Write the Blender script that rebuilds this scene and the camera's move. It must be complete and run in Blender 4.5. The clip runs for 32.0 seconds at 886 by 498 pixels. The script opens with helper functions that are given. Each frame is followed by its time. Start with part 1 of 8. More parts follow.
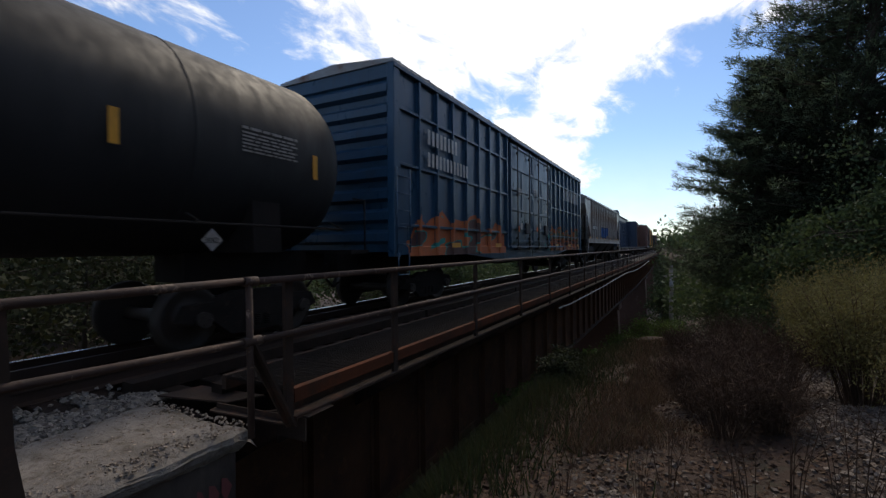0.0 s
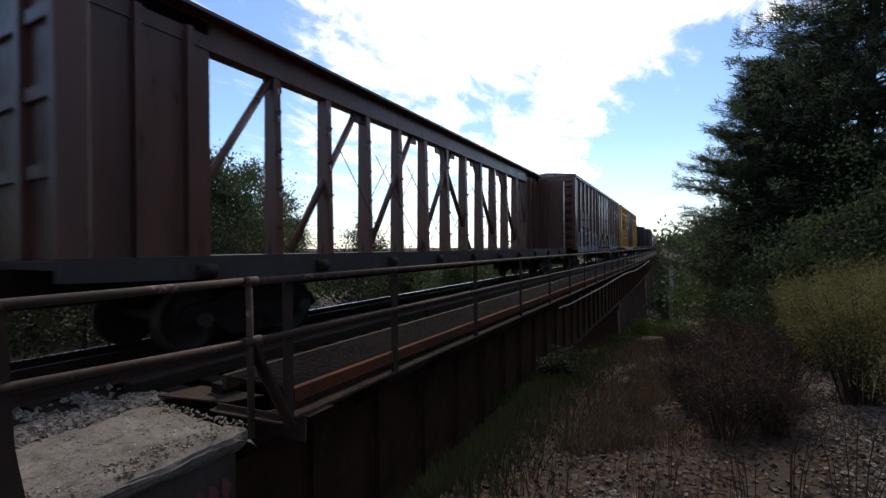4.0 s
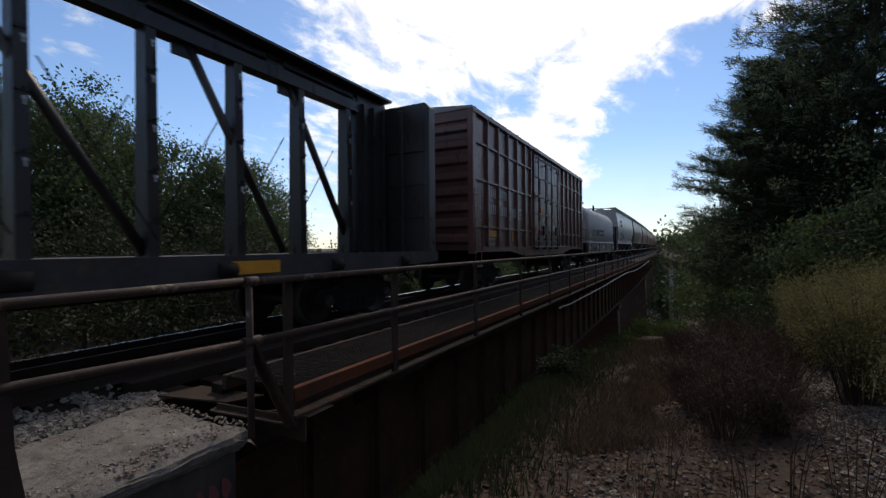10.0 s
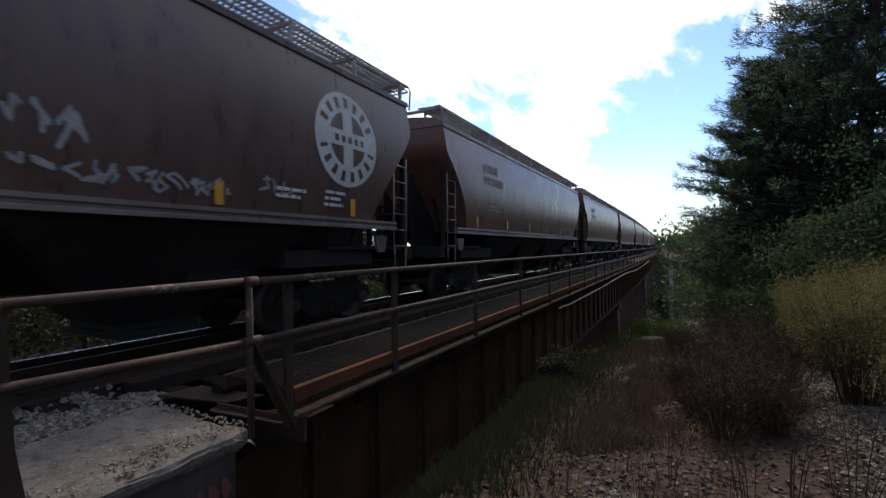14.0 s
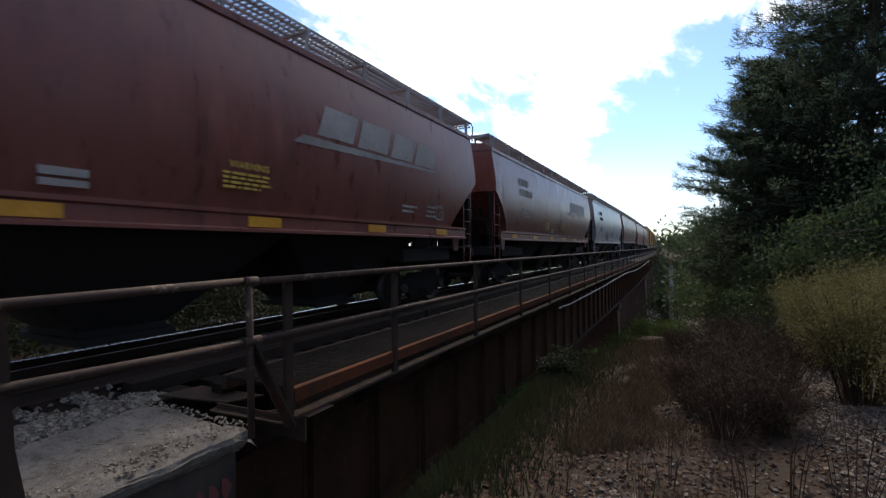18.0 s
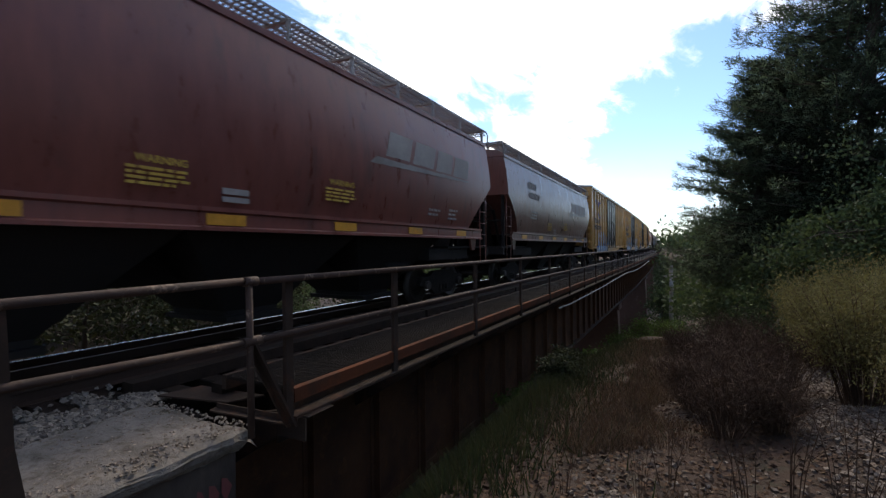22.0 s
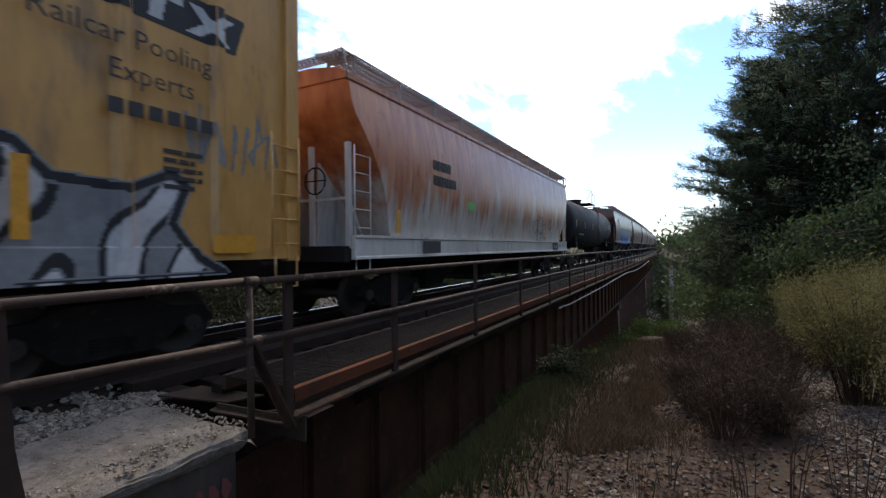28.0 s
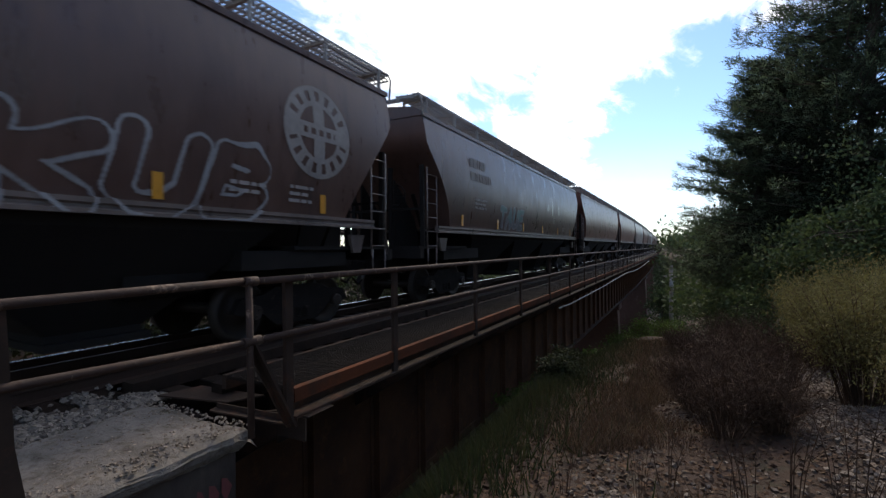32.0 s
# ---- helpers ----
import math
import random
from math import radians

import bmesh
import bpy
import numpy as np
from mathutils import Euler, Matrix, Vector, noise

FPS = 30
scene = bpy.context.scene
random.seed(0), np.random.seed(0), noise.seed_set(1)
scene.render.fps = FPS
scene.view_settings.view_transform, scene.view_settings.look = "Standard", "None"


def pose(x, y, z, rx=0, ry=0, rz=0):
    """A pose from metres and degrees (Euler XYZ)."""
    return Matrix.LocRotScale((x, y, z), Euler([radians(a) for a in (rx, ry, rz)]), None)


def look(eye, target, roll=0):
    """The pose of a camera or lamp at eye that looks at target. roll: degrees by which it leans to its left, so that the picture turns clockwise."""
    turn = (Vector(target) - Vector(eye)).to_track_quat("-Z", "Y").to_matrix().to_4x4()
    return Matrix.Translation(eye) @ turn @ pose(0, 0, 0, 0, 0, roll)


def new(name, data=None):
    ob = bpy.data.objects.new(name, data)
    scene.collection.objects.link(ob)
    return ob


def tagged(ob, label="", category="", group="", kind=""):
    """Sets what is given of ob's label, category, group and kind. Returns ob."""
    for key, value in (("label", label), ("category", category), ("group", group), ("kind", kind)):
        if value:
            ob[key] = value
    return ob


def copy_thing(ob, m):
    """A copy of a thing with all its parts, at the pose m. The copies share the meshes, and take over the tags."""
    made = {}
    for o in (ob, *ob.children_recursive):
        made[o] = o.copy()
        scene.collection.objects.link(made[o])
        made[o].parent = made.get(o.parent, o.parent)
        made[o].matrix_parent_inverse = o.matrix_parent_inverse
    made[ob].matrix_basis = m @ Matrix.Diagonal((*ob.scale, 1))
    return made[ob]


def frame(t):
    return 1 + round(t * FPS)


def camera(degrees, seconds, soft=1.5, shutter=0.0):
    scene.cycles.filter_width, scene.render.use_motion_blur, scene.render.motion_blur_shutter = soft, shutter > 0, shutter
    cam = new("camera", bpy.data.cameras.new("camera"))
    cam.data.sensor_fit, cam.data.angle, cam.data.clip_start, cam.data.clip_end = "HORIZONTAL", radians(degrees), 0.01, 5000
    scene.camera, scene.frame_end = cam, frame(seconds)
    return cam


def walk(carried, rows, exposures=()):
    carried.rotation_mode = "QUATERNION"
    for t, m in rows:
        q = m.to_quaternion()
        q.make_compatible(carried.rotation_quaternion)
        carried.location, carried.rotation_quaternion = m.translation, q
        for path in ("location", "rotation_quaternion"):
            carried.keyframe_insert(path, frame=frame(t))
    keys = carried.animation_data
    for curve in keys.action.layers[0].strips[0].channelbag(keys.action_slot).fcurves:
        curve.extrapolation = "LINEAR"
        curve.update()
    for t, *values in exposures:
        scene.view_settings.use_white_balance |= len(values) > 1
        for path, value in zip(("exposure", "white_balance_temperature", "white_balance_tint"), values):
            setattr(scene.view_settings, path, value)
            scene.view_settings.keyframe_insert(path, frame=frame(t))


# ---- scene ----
# Camera: it stands on the bank beside the abutment, 1.1 m above the rails.
cam = camera(88.8, 32.0, soft=1.35, shutter=0.08)
EYE = Vector((0.0, 0.0, 1.10))
YAW, PITCH, ROLL = radians(27.77), radians(-0.18), -0.45
AIM = EYE + Vector((-math.sin(YAW) * math.cos(PITCH), math.cos(YAW) * math.cos(PITCH), math.sin(PITCH)))
STAND = look(EYE, AIM, ROLL)
walk(cam, [(0.0, STAND), (32.0, STAND)], exposures=[
    (0.0, -0.04), (0.5, 0.26), (1.0, 0.56), (2.0, 0.51), (3.0, 0.26), (6.0, 0.61), (7.0, 0.91), (8.0, 0.36), (9.0, -0.01), (10.0, -0.09), (11.0, 0.46), (12.0, 0.21), (14.0, 0.51), (17.0, 0.51), (19.0, 0.60), (20.0, 0.62), (21.0, 0.52),
    (24.0, 0.76), (25.0, 1.06), (28.0, 0.86), (29.0, 0.61), (30.0, 0.06), (31.0, 0.41), (32.0, 0.51)])

# ---------------------------------------------------------------- light
SUN_AZ, SUN_EL = 20.0, 46.0            # degrees left of the track's line, and above the horizon


def make_world():
    w = bpy.data.worlds.new("sky")
    scene.world = w
    w.use_nodes = True
    nt = w.node_tree
    nt.nodes.clear()
    N, K = nt.nodes.new, nt.links.new

    def math_node(op, a, b=0.0, c=0.0, clamp=False):
        n = N("ShaderNodeMath")
        n.operation, n.use_clamp = op, clamp
        for i, v in enumerate((a, b, c)):
            if isinstance(v, (int, float)):
                n.inputs[i].default_value = v
            else:
                K(v, n.inputs[i])
        return n.outputs[0]

    def ramp(v, a, b):
        n = N("ShaderNodeMapRange")
        n.interpolation_type = "SMOOTHSTEP"
        K(v, n.inputs[0])
        n.inputs[1].default_value, n.inputs[2].default_value = a, b
        return n.outputs[0]

    sky = N("ShaderNodeTexSky")
    sky.sky_type, sky.sun_disc = "NISHITA", False
    sky.sun_elevation, sky.sun_rotation = radians(SUN_EL), radians(-SUN_AZ)
    sky.air_density, sky.dust_density, sky.ozone_density = 1.0, 0.2, 1.5
    tex = N("ShaderNodeTexCoord")
    sep = N("ShaderNodeSeparateXYZ")
    K(tex.outputs["Generated"], sep.inputs[0])
    up = math_node("MAXIMUM", sep.outputs[2], 0.02)
    hgt = math_node("ADD", up, 0.22)
    flat = N("ShaderNodeCombineXYZ")
    K(math_node("DIVIDE", sep.outputs[0], hgt), flat.inputs[0])
    K(math_node("DIVIDE", sep.outputs[1], hgt), flat.inputs[1])

    def cloud_noise(scale, detail, rough, off):
        m = N("ShaderNodeMapping")
        K(flat.outputs[0], m.inputs[0])
        m.inputs["Location"].default_value = off
        m.inputs["Rotation"].default_value = (0, 0, radians(24))
        m.inputs["Scale"].default_value = (1.0, 0.62, 1.0)
        n = N("ShaderNodeTexNoise")
        K(m.outputs[0], n.inputs["Vector"])
        n.inputs["Scale"].default_value, n.inputs["Detail"].default_value, n.inputs["Roughness"].default_value = scale, detail, rough
        n.inputs["Distortion"].default_value = 0.35
        return n.outputs[0]

    big = cloud_noise(1.05, 3.0, 0.5, (3.1, 1.7, 0))
    fine = cloud_noise(6.5, 9.0, 0.62, (0.4, 5.2, 0))

    def toward(az, el):
        """cosine of the angle to a direction"""
        d = N("ShaderNodeVectorMath")
        d.operation = "DOT_PRODUCT"
        K(tex.outputs["Generated"], d.inputs[0])
        a, e = radians(az), radians(el)
        d.inputs[1].default_value = (-math.sin(a) * math.cos(e), math.cos(a) * math.cos(e), math.sin(e))
        return d.outputs["Value"]

    # thick bank of cloud round the veiled sun, clear lanes beside and below it
    bank = ramp(toward(13.0, 33.0), math.cos(radians(30)), math.cos(radians(11)))
    lane = ramp(toward(-2.5, 12.0), math.cos(radians(14.5)), math.cos(radians(6)))
    lane2 = ramp(toward(21.0, 17.0), math.cos(radians(6)), math.cos(radians(2)))
    lane3 = ramp(toward(63.0, 20.0), math.cos(radians(24)), math.cos(radians(6)))
    cover = math_node("MULTIPLY_ADD", big, 0.95, -0.02)
    cover = math_node("MULTIPLY_ADD", bank, 0.34, cover)
    cover = math_node("MULTIPLY_ADD", lane, -0.42, cover)
    cover = math_node("MULTIPLY_ADD", lane2, -0.22, cover)
    cover = math_node("MULTIPLY_ADD", lane3, -0.16, cover)
    cover = math_node("MULTIPLY_ADD", math_node("SUBTRACT", fine, 0.5), 1.25, cover)
    mask = ramp(cover, 0.36, 0.72)
    haze = ramp(up, 0.24, 0.0)
    mask = math_node("MAXIMUM", mask, math_node("MULTIPLY", haze, 0.32))
    glow = ramp(toward(SUN_AZ, SUN_EL), math.cos(radians(75)), 1.0)
    bright = math_node("MULTIPLY_ADD", glow, CLOUD_GLOW, CLOUD_BASE)
    bright = math_node("MULTIPLY", bright, math_node("MULTIPLY_ADD", fine, 0.5, 0.75))
    cloud = N("ShaderNodeMix")
    cloud.data_type = "RGBA"
    cloud.blend_type = "MULTIPLY"
    cloud.inputs[0].default_value = 1.0
    cloud.inputs[6].default_value = (1.0, 0.97, 0.93, 1)
    K(bright, cloud.inputs[7])
    mix = N("ShaderNodeMix")
    mix.data_type = "RGBA"
    K(mask, mix.inputs[0])
    blue = N("ShaderNodeMix")
    blue.data_type, blue.blend_type = "RGBA", "MULTIPLY"
    blue.inputs[0].default_value = 1.0
    K(sky.outputs[0], blue.inputs[6])
    blue.inputs[7].default_value = (1.12, 1.24, 1.42, 1)
    K(blue.outputs[2], mix.inputs[6])
    K(cloud.outputs[2], mix.inputs[7])
    bg = N("ShaderNodeBackground")
    bg.inputs[1].default_value = SKY_STRENGTH
    K(mix.outputs[2], bg.inputs[0])
    out = N("ShaderNodeOutputWorld")
    K(bg.outputs[0], out.inputs[0])


SKY_STRENGTH, CLOUD_BASE, CLOUD_GLOW = 0.10, 4.2, 9.5
make_world()
sun = new("sun", bpy.data.lights.new("sun", "SUN"))
sun.data.energy, sun.data.angle, sun.data.color = 1.5, radians(8.0), (1.0, 0.86, 0.68)
sa, se = radians(SUN_AZ), radians(SUN_EL)
sun.matrix_world = look(Vector((-math.sin(sa) * math.cos(se), math.cos(sa) * math.cos(se), math.sin(se))) * 50, (0, 0, 0))

# ---------------------------------------------------------------- materials
MATS = {}


def surf(name, c1, c2=None, rough=0.7, metal=0.0, grain=8.0, stain=0.6, bump=0.2, dirt=None, dirt_amount=0.0, streak=0.0, vary=0.0, coords="Object", spec=0.5):
    """A worn surface: two colours mixed by coarse stains and fine grain, dirt on top, relief, and some change from piece to piece."""
    if name in MATS:
        return MATS[name]
    m = bpy.data.materials.new(name)
    MATS[name] = m
    m.use_nodes = True
    nt = m.node_tree
    N, K = nt.nodes.new, nt.links.new
    bs = nt.nodes["Principled BSDF"]
    tex = N("ShaderNodeTexCoord")
    mp = N("ShaderNodeMapping")
    K(tex.outputs[coords], mp.inputs[0])
    if streak:
        mp.inputs["Scale"].default_value = (1.0, 1.0, 1.0 - streak)

    def noise_node(scale, detail, rgh=0.6):
        n = N("ShaderNodeTexNoise")
        K(mp.outputs[0], n.inputs["Vector"])
        n.inputs["Scale"].default_value, n.inputs["Detail"].default_value, n.inputs["Roughness"].default_value = scale, detail, rgh
        return n.outputs[0]

    def rng(v, a, b, lo=0.0, hi=1.0):
        n = N("ShaderNodeMapRange")
        K(v, n.inputs[0])
        for i, x in enumerate((a, b, lo, hi)):
            n.inputs[i + 1].default_value = x
        return n.outputs[0]

    def mix(f, a, b):
        n = N("ShaderNodeMix")
        n.data_type = "RGBA"
        for s, v in ((0, f), (6, a), (7, b)):
            if isinstance(v, (int, float)):
                n.inputs[s].default_value = v
            elif isinstance(v, tuple):
                n.inputs[s].default_value = (*v, 1)
            else:
                K(v, n.inputs[s])
        return n.outputs[2]

    c2 = c2 or tuple(0.6 * x for x in c1)
    coarse, fine = noise_node(stain, 4.0), noise_node(grain, 6.0, 0.7)
    col = mix(rng(coarse, 0.35, 0.68), c1, c2)
    dark = N("ShaderNodeMix")
    dark.data_type, dark.blend_type = "RGBA", "MULTIPLY"
    dark.inputs[0].default_value = 0.55
    K(col, dark.inputs[6])
    g = N("ShaderNodeCombineColor")
    gv = rng(fine, 0.25, 0.75, 0.55, 1.25)
    for i in range(3):
        K(gv, g.inputs[i])
    K(g.outputs[0], dark.inputs[7])
    col = dark.outputs[2]
    if dirt:
        dn = noise_node(stain * 3.1, 7.0, 0.68)
        col = mix(rng(dn, 0.62 - 0.3 * dirt_amount, 0.80 - 0.3 * dirt_amount), col, dirt)
    if vary:
        oi = N("ShaderNodeObjectInfo")
        v = N("ShaderNodeCombineColor")
        vv = rng(oi.outputs["Random"], 0, 1, 1 - vary, 1 + vary)
        for i in range(3):
            K(vv, v.inputs[i])
        mm = N("ShaderNodeMix")
        mm.data_type, mm.blend_type = "RGBA", "MULTIPLY"
        mm.inputs[0].default_value = 1.0
        K(col, mm.inputs[6])
        K(v.outputs[0], mm.inputs[7])
        col = mm.outputs[2]
    K(col, bs.inputs["Base Color"])
    K(rng(fine, 0.3, 0.7, max(rough - 0.12, 0.05), min(rough + 0.15, 1.0)), bs.inputs["Roughness"])
    bs.inputs["Metallic"].default_value = metal
    bs.inputs["Specular IOR Level"].default_value = spec
    if bump:
        b = N("ShaderNodeBump")
        b.inputs["Strength"].default_value, b.inputs["Distance"].default_value = bump, 0.02
        K(fine, b.inputs["Height"])
        K(b.outputs[0], bs.inputs["Normal"])
    return m


def island_stuff(name, cols, rough=0.8, grain=20.0, bump=0.3, trans=0.0, coords="Object"):
    """For masses of small pieces: each piece takes a shade of its own."""
    if name in MATS:
        return MATS[name]
    m = bpy.data.materials.new(name)
    MATS[name] = m
    m.use_nodes = True
    nt = m.node_tree
    N, K = nt.nodes.new, nt.links.new
    bs = nt.nodes["Principled BSDF"]
    geo = N("ShaderNodeNewGeometry")
    cr = N("ShaderNodeValToRGB")
    el = cr.color_ramp.elements
    while len(el) < len(cols):
        el.new(0.5)
    for i, c in enumerate(cols):
        el[i].position = i / (len(cols) - 1)
        el[i].color = (*c, 1)
    K(geo.outputs["Random Per Island"], cr.inputs[0])
    tex = N("ShaderNodeTexCoord")
    n = N("ShaderNodeTexNoise")
    K(tex.outputs[coords], n.inputs["Vector"])
    n.inputs["Scale"].default_value, n.inputs["Detail"].default_value = grain, 5.0
    mr = N("ShaderNodeMapRange")
    K(n.outputs[0], mr.inputs[0])
    for i, x in enumerate((0.25, 0.75, 0.6, 1.3)):
        mr.inputs[i + 1].default_value = x
    cc = N("ShaderNodeCombineColor")
    for i in range(3):
        K(mr.outputs[0], cc.inputs[i])
    mx = N("ShaderNodeMix")
    mx.data_type, mx.blend_type = "RGBA", "MULTIPLY"
    mx.inputs[0].default_value = 1.0
    K(cr.outputs[0], mx.inputs[6])
    K(cc.outputs[0], mx.inputs[7])
    K(mx.outputs[2], bs.inputs["Base Color"])
    bs.inputs["Roughness"].default_value = rough
    bs.inputs["Specular IOR Level"].default_value = 0.3
    if trans:
        tl = N("ShaderNodeBsdfTranslucent")
        K(mx.outputs[2], tl.inputs[0])
        ms = N("ShaderNodeMixShader")
        ms.inputs[0].default_value = trans
        K(bs.outputs[0], ms.inputs[1])
        K(tl.outputs[0], ms.inputs[2])
        K(ms.outputs[0], nt.nodes["Material Output"].inputs[0])
    elif bump:
        b = N("ShaderNodeBump")
        b.inputs["Strength"].default_value, b.inputs["Distance"].default_value = bump, 0.01
        K(n.outputs[0], b.inputs["Height"])
        K(b.outputs[0], bs.inputs["Normal"])
    return m


STEEL = surf("weathered_steel", (0.056, 0.037, 0.028), (0.030, 0.021, 0.017), rough=0.8, spec=0.2, grain=14, stain=1.2, dirt=(0.10, 0.045, 0.028), dirt_amount=0.3)
RUST = surf("rusty_steel", (0.150, 0.068, 0.030), (0.065, 0.032, 0.019), rough=0.85, grain=16, stain=1.1, dirt=(0.21, 0.095, 0.036), dirt_amount=0.15)
GALV = surf("painted_handrail", (0.070, 0.038, 0.027), (0.036, 0.021, 0.016), rough=0.8, metal=0.0, grain=30, stain=2.5, dirt=(0.42, 0.30, 0.22), dirt_amount=0.16)
RAILSIDE = surf("rail_side", (0.060, 0.034, 0.024), (0.036, 0.022, 0.016), rough=0.8, grain=20, spec=0.25)
RAILTOP = surf("polished_rail_head", (0.62, 0.61, 0.60), (0.52, 0.50, 0.48), rough=0.25, metal=0.9, grain=40, stain=3, bump=0.03)
TIE = surf("creosoted_timber", (0.034, 0.022, 0.017), (0.019, 0.014, 0.011), rough=0.95, spec=0.15, grain=22, stain=2.5, vary=0.25, bump=0.5)
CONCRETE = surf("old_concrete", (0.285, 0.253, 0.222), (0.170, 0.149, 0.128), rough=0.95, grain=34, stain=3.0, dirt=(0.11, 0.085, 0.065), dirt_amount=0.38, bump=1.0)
# side and seat concrete: darker base colour than the slab top, random streaks
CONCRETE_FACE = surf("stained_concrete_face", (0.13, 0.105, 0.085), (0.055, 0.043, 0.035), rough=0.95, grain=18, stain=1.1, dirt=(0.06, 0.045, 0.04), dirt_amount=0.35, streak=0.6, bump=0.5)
BALLAST = island_stuff("ballast_stone", [(0.11, 0.092, 0.078), (0.20, 0.172, 0.148), (0.14, 0.122, 0.108), (0.28, 0.245, 0.205), (0.07, 0.055, 0.045)], rough=0.9, grain=60)
TRUCK = surf("truck_steel", (0.022, 0.017, 0.015), (0.013, 0.011, 0.010), rough=0.9, spec=0.15, grain=20, stain=3, dirt=(0.07, 0.045, 0.03), dirt_amount=0.15)
WHEEL = surf("wheel_tread_steel", (0.05, 0.038, 0.031), (0.028, 0.021, 0.018), rough=0.6, metal=0.3, grain=20)
UNDER = surf("underframe_grime", (0.026, 0.021, 0.019), (0.015, 0.013, 0.012), rough=0.95, spec=0.15, grain=12, stain=1.2)

# ---------------------------------------------------------------- mesh helpers
class Shape:
    """Collects vertices and faces for one mesh."""

    def __init__(self):
        self.v, self.f, self.s = [], [], []

    def add(self, verts, faces, smooth=False):
        n = len(self.v)
        self.v.extend(verts)
        for q in faces:
            self.f.append(tuple(n + i for i in q))
            self.s.append(smooth)
        return self

    def box(self, x0, x1, y0, y1, z0, z1):
        return self.add([(x, y, z) for x in (x0, x1) for y in (y0, y1) for z in (z0, z1)],
                        [(0, 1, 3, 2), (4, 6, 7, 5), (0, 4, 5, 1), (2, 3, 7, 6), (0, 2, 6, 4), (1, 5, 7, 3)])

    def cbox(self, x0, x1, y0, y1, z0, z1, b=0.01):
        """A box with its edges cut off."""
        vs, ix = [], {}
        for i, x in enumerate((x0, x1)):
            for j, y in enumerate((y0, y1)):
                for k, z in enumerate((z0, z1)):
                    dx, dy, dz = (b if i == 0 else -b), (b if j == 0 else -b), (b if k == 0 else -b)
                    for a, p in enumerate(((x, y + dy, z + dz), (x + dx, y, z + dz), (x + dx, y + dy, z))):
                        ix[i, j, k, a] = len(vs)
                        vs.append(p)
        fs = []
        for i in (0, 1):
            fs.append([ix[i, j, k, 0] for j, k in ((0, 0), (0, 1), (1, 1), (1, 0))][::1 if i == 0 else -1])
            fs.append([ix[j, i, k, 1] for j, k in ((0, 0), (1, 0), (1, 1), (0, 1))][::1 if i == 0 else -1])
            fs.append([ix[j, k, i, 2] for j, k in ((0, 0), (0, 1), (1, 1), (1, 0))][::1 if i == 0 else -1])
        for p in (0, 1):
            for q in (0, 1):
                fs.append([ix[p, q, 0, 0], ix[p, q, 1, 0], ix[p, q, 1, 1], ix[p, q, 0, 1]])
                fs.append([ix[p, 0, q, 0], ix[p, 1, q, 0], ix[p, 1, q, 2], ix[p, 0, q, 2]])
                fs.append([ix[0, p, q, 1], ix[1, p, q, 1], ix[1, p, q, 2], ix[0, p, q, 2]])
        for i in (0, 1):
            for j in (0, 1):
                for k in (0, 1):
                    fs.append([ix[i, j, k, 0], ix[i, j, k, 1], ix[i, j, k, 2]])
        return self.add(vs, fs)

    def prism(self, outline, y0, y1, axis="y", smooth=False):
        """An outline, (a, b) round, drawn out along an axis: y takes (x, z), x takes (y, z), z takes (x, y)."""
        n = len(outline)
        put = {"y": lambda a, b, c: (a, c, b), "x": lambda a, b, c: (c, a, b), "z": lambda a, b, c: (a, b, c)}[axis]
        vs = [put(a, b, c) for c in (y0, y1) for a, b in outline]
        self.add(vs, [(i, (i + 1) % n, n + (i + 1) % n, n + i) for i in range(n)], smooth)
        k = len(self.v) - 2 * n
        self.f += [tuple(k + i for i in range(n))[::-1], tuple(k + n + i for i in range(n))]
        self.s += [False, False]
        return self

    def tube(self, pts, r, n=6, cap=True):
        """A round bar along points."""
        pts = [Vector(p) for p in pts]
        rings = []
        for i, p in enumerate(pts):
            d = (pts[min(i + 1, len(pts) - 1)] - pts[max(i - 1, 0)]).normalized()
            a = d.cross(Vector((0, 0, 1)) if abs(d.z) < 0.9 else Vector((1, 0, 0))).normalized()
            b = d.cross(a)
            rr = r[i] if isinstance(r, (list, tuple)) else r
            rings.append([tuple(p + a * (rr * math.cos(6.2832 * k / n)) + b * (rr * math.sin(6.2832 * k / n))) for k in range(n)])
        fs = [(i * n + k, i * n + (k + 1) % n, (i + 1) * n + (k + 1) % n, (i + 1) * n + k) for i in range(len(pts) - 1) for k in range(n)]
        self.add([v for q in rings for v in q], fs, True)
        if cap:
            k = len(self.v) - len(pts) * n
            m = len(self.v) - n
            self.f += [tuple(k + i for i in range(n)), tuple(m + i for i in range(n))[::-1]]
            self.s += [False, False]
        return self

    def bar(self, a, b, w, h):
        """A flat bar from a to b, w wide and h thick."""
        a, b = Vector(a), Vector(b)
        d = (b - a).normalized()
        u = d.cross(Vector((0, 0, 1)) if abs(d.z) < 0.95 else Vector((0, 1, 0))).normalized()
        t = d.cross(u)
        vs = [tuple(p + u * (i * w / 2) + t * (j * h / 2)) for p in (a, b) for i, j in ((-1, -1), (1, -1), (1, 1), (-1, 1))]
        return self.add(vs, [(0, 1, 5, 4), (1, 2, 6, 5), (2, 3, 7, 6), (3, 0, 4, 7), (3, 2, 1, 0), (4, 5, 6, 7)])

    def loft(self, rings, closed=True, smooth=True):
        n = len(rings[0])
        m = n if closed else n - 1
        return self.add([v for q in rings for v in q], [(i * n + k, i * n + (k + 1) % n, (i + 1) * n + (k + 1) % n, (i + 1) * n + k) for i in range(len(rings) - 1) for k in range(m)], smooth)

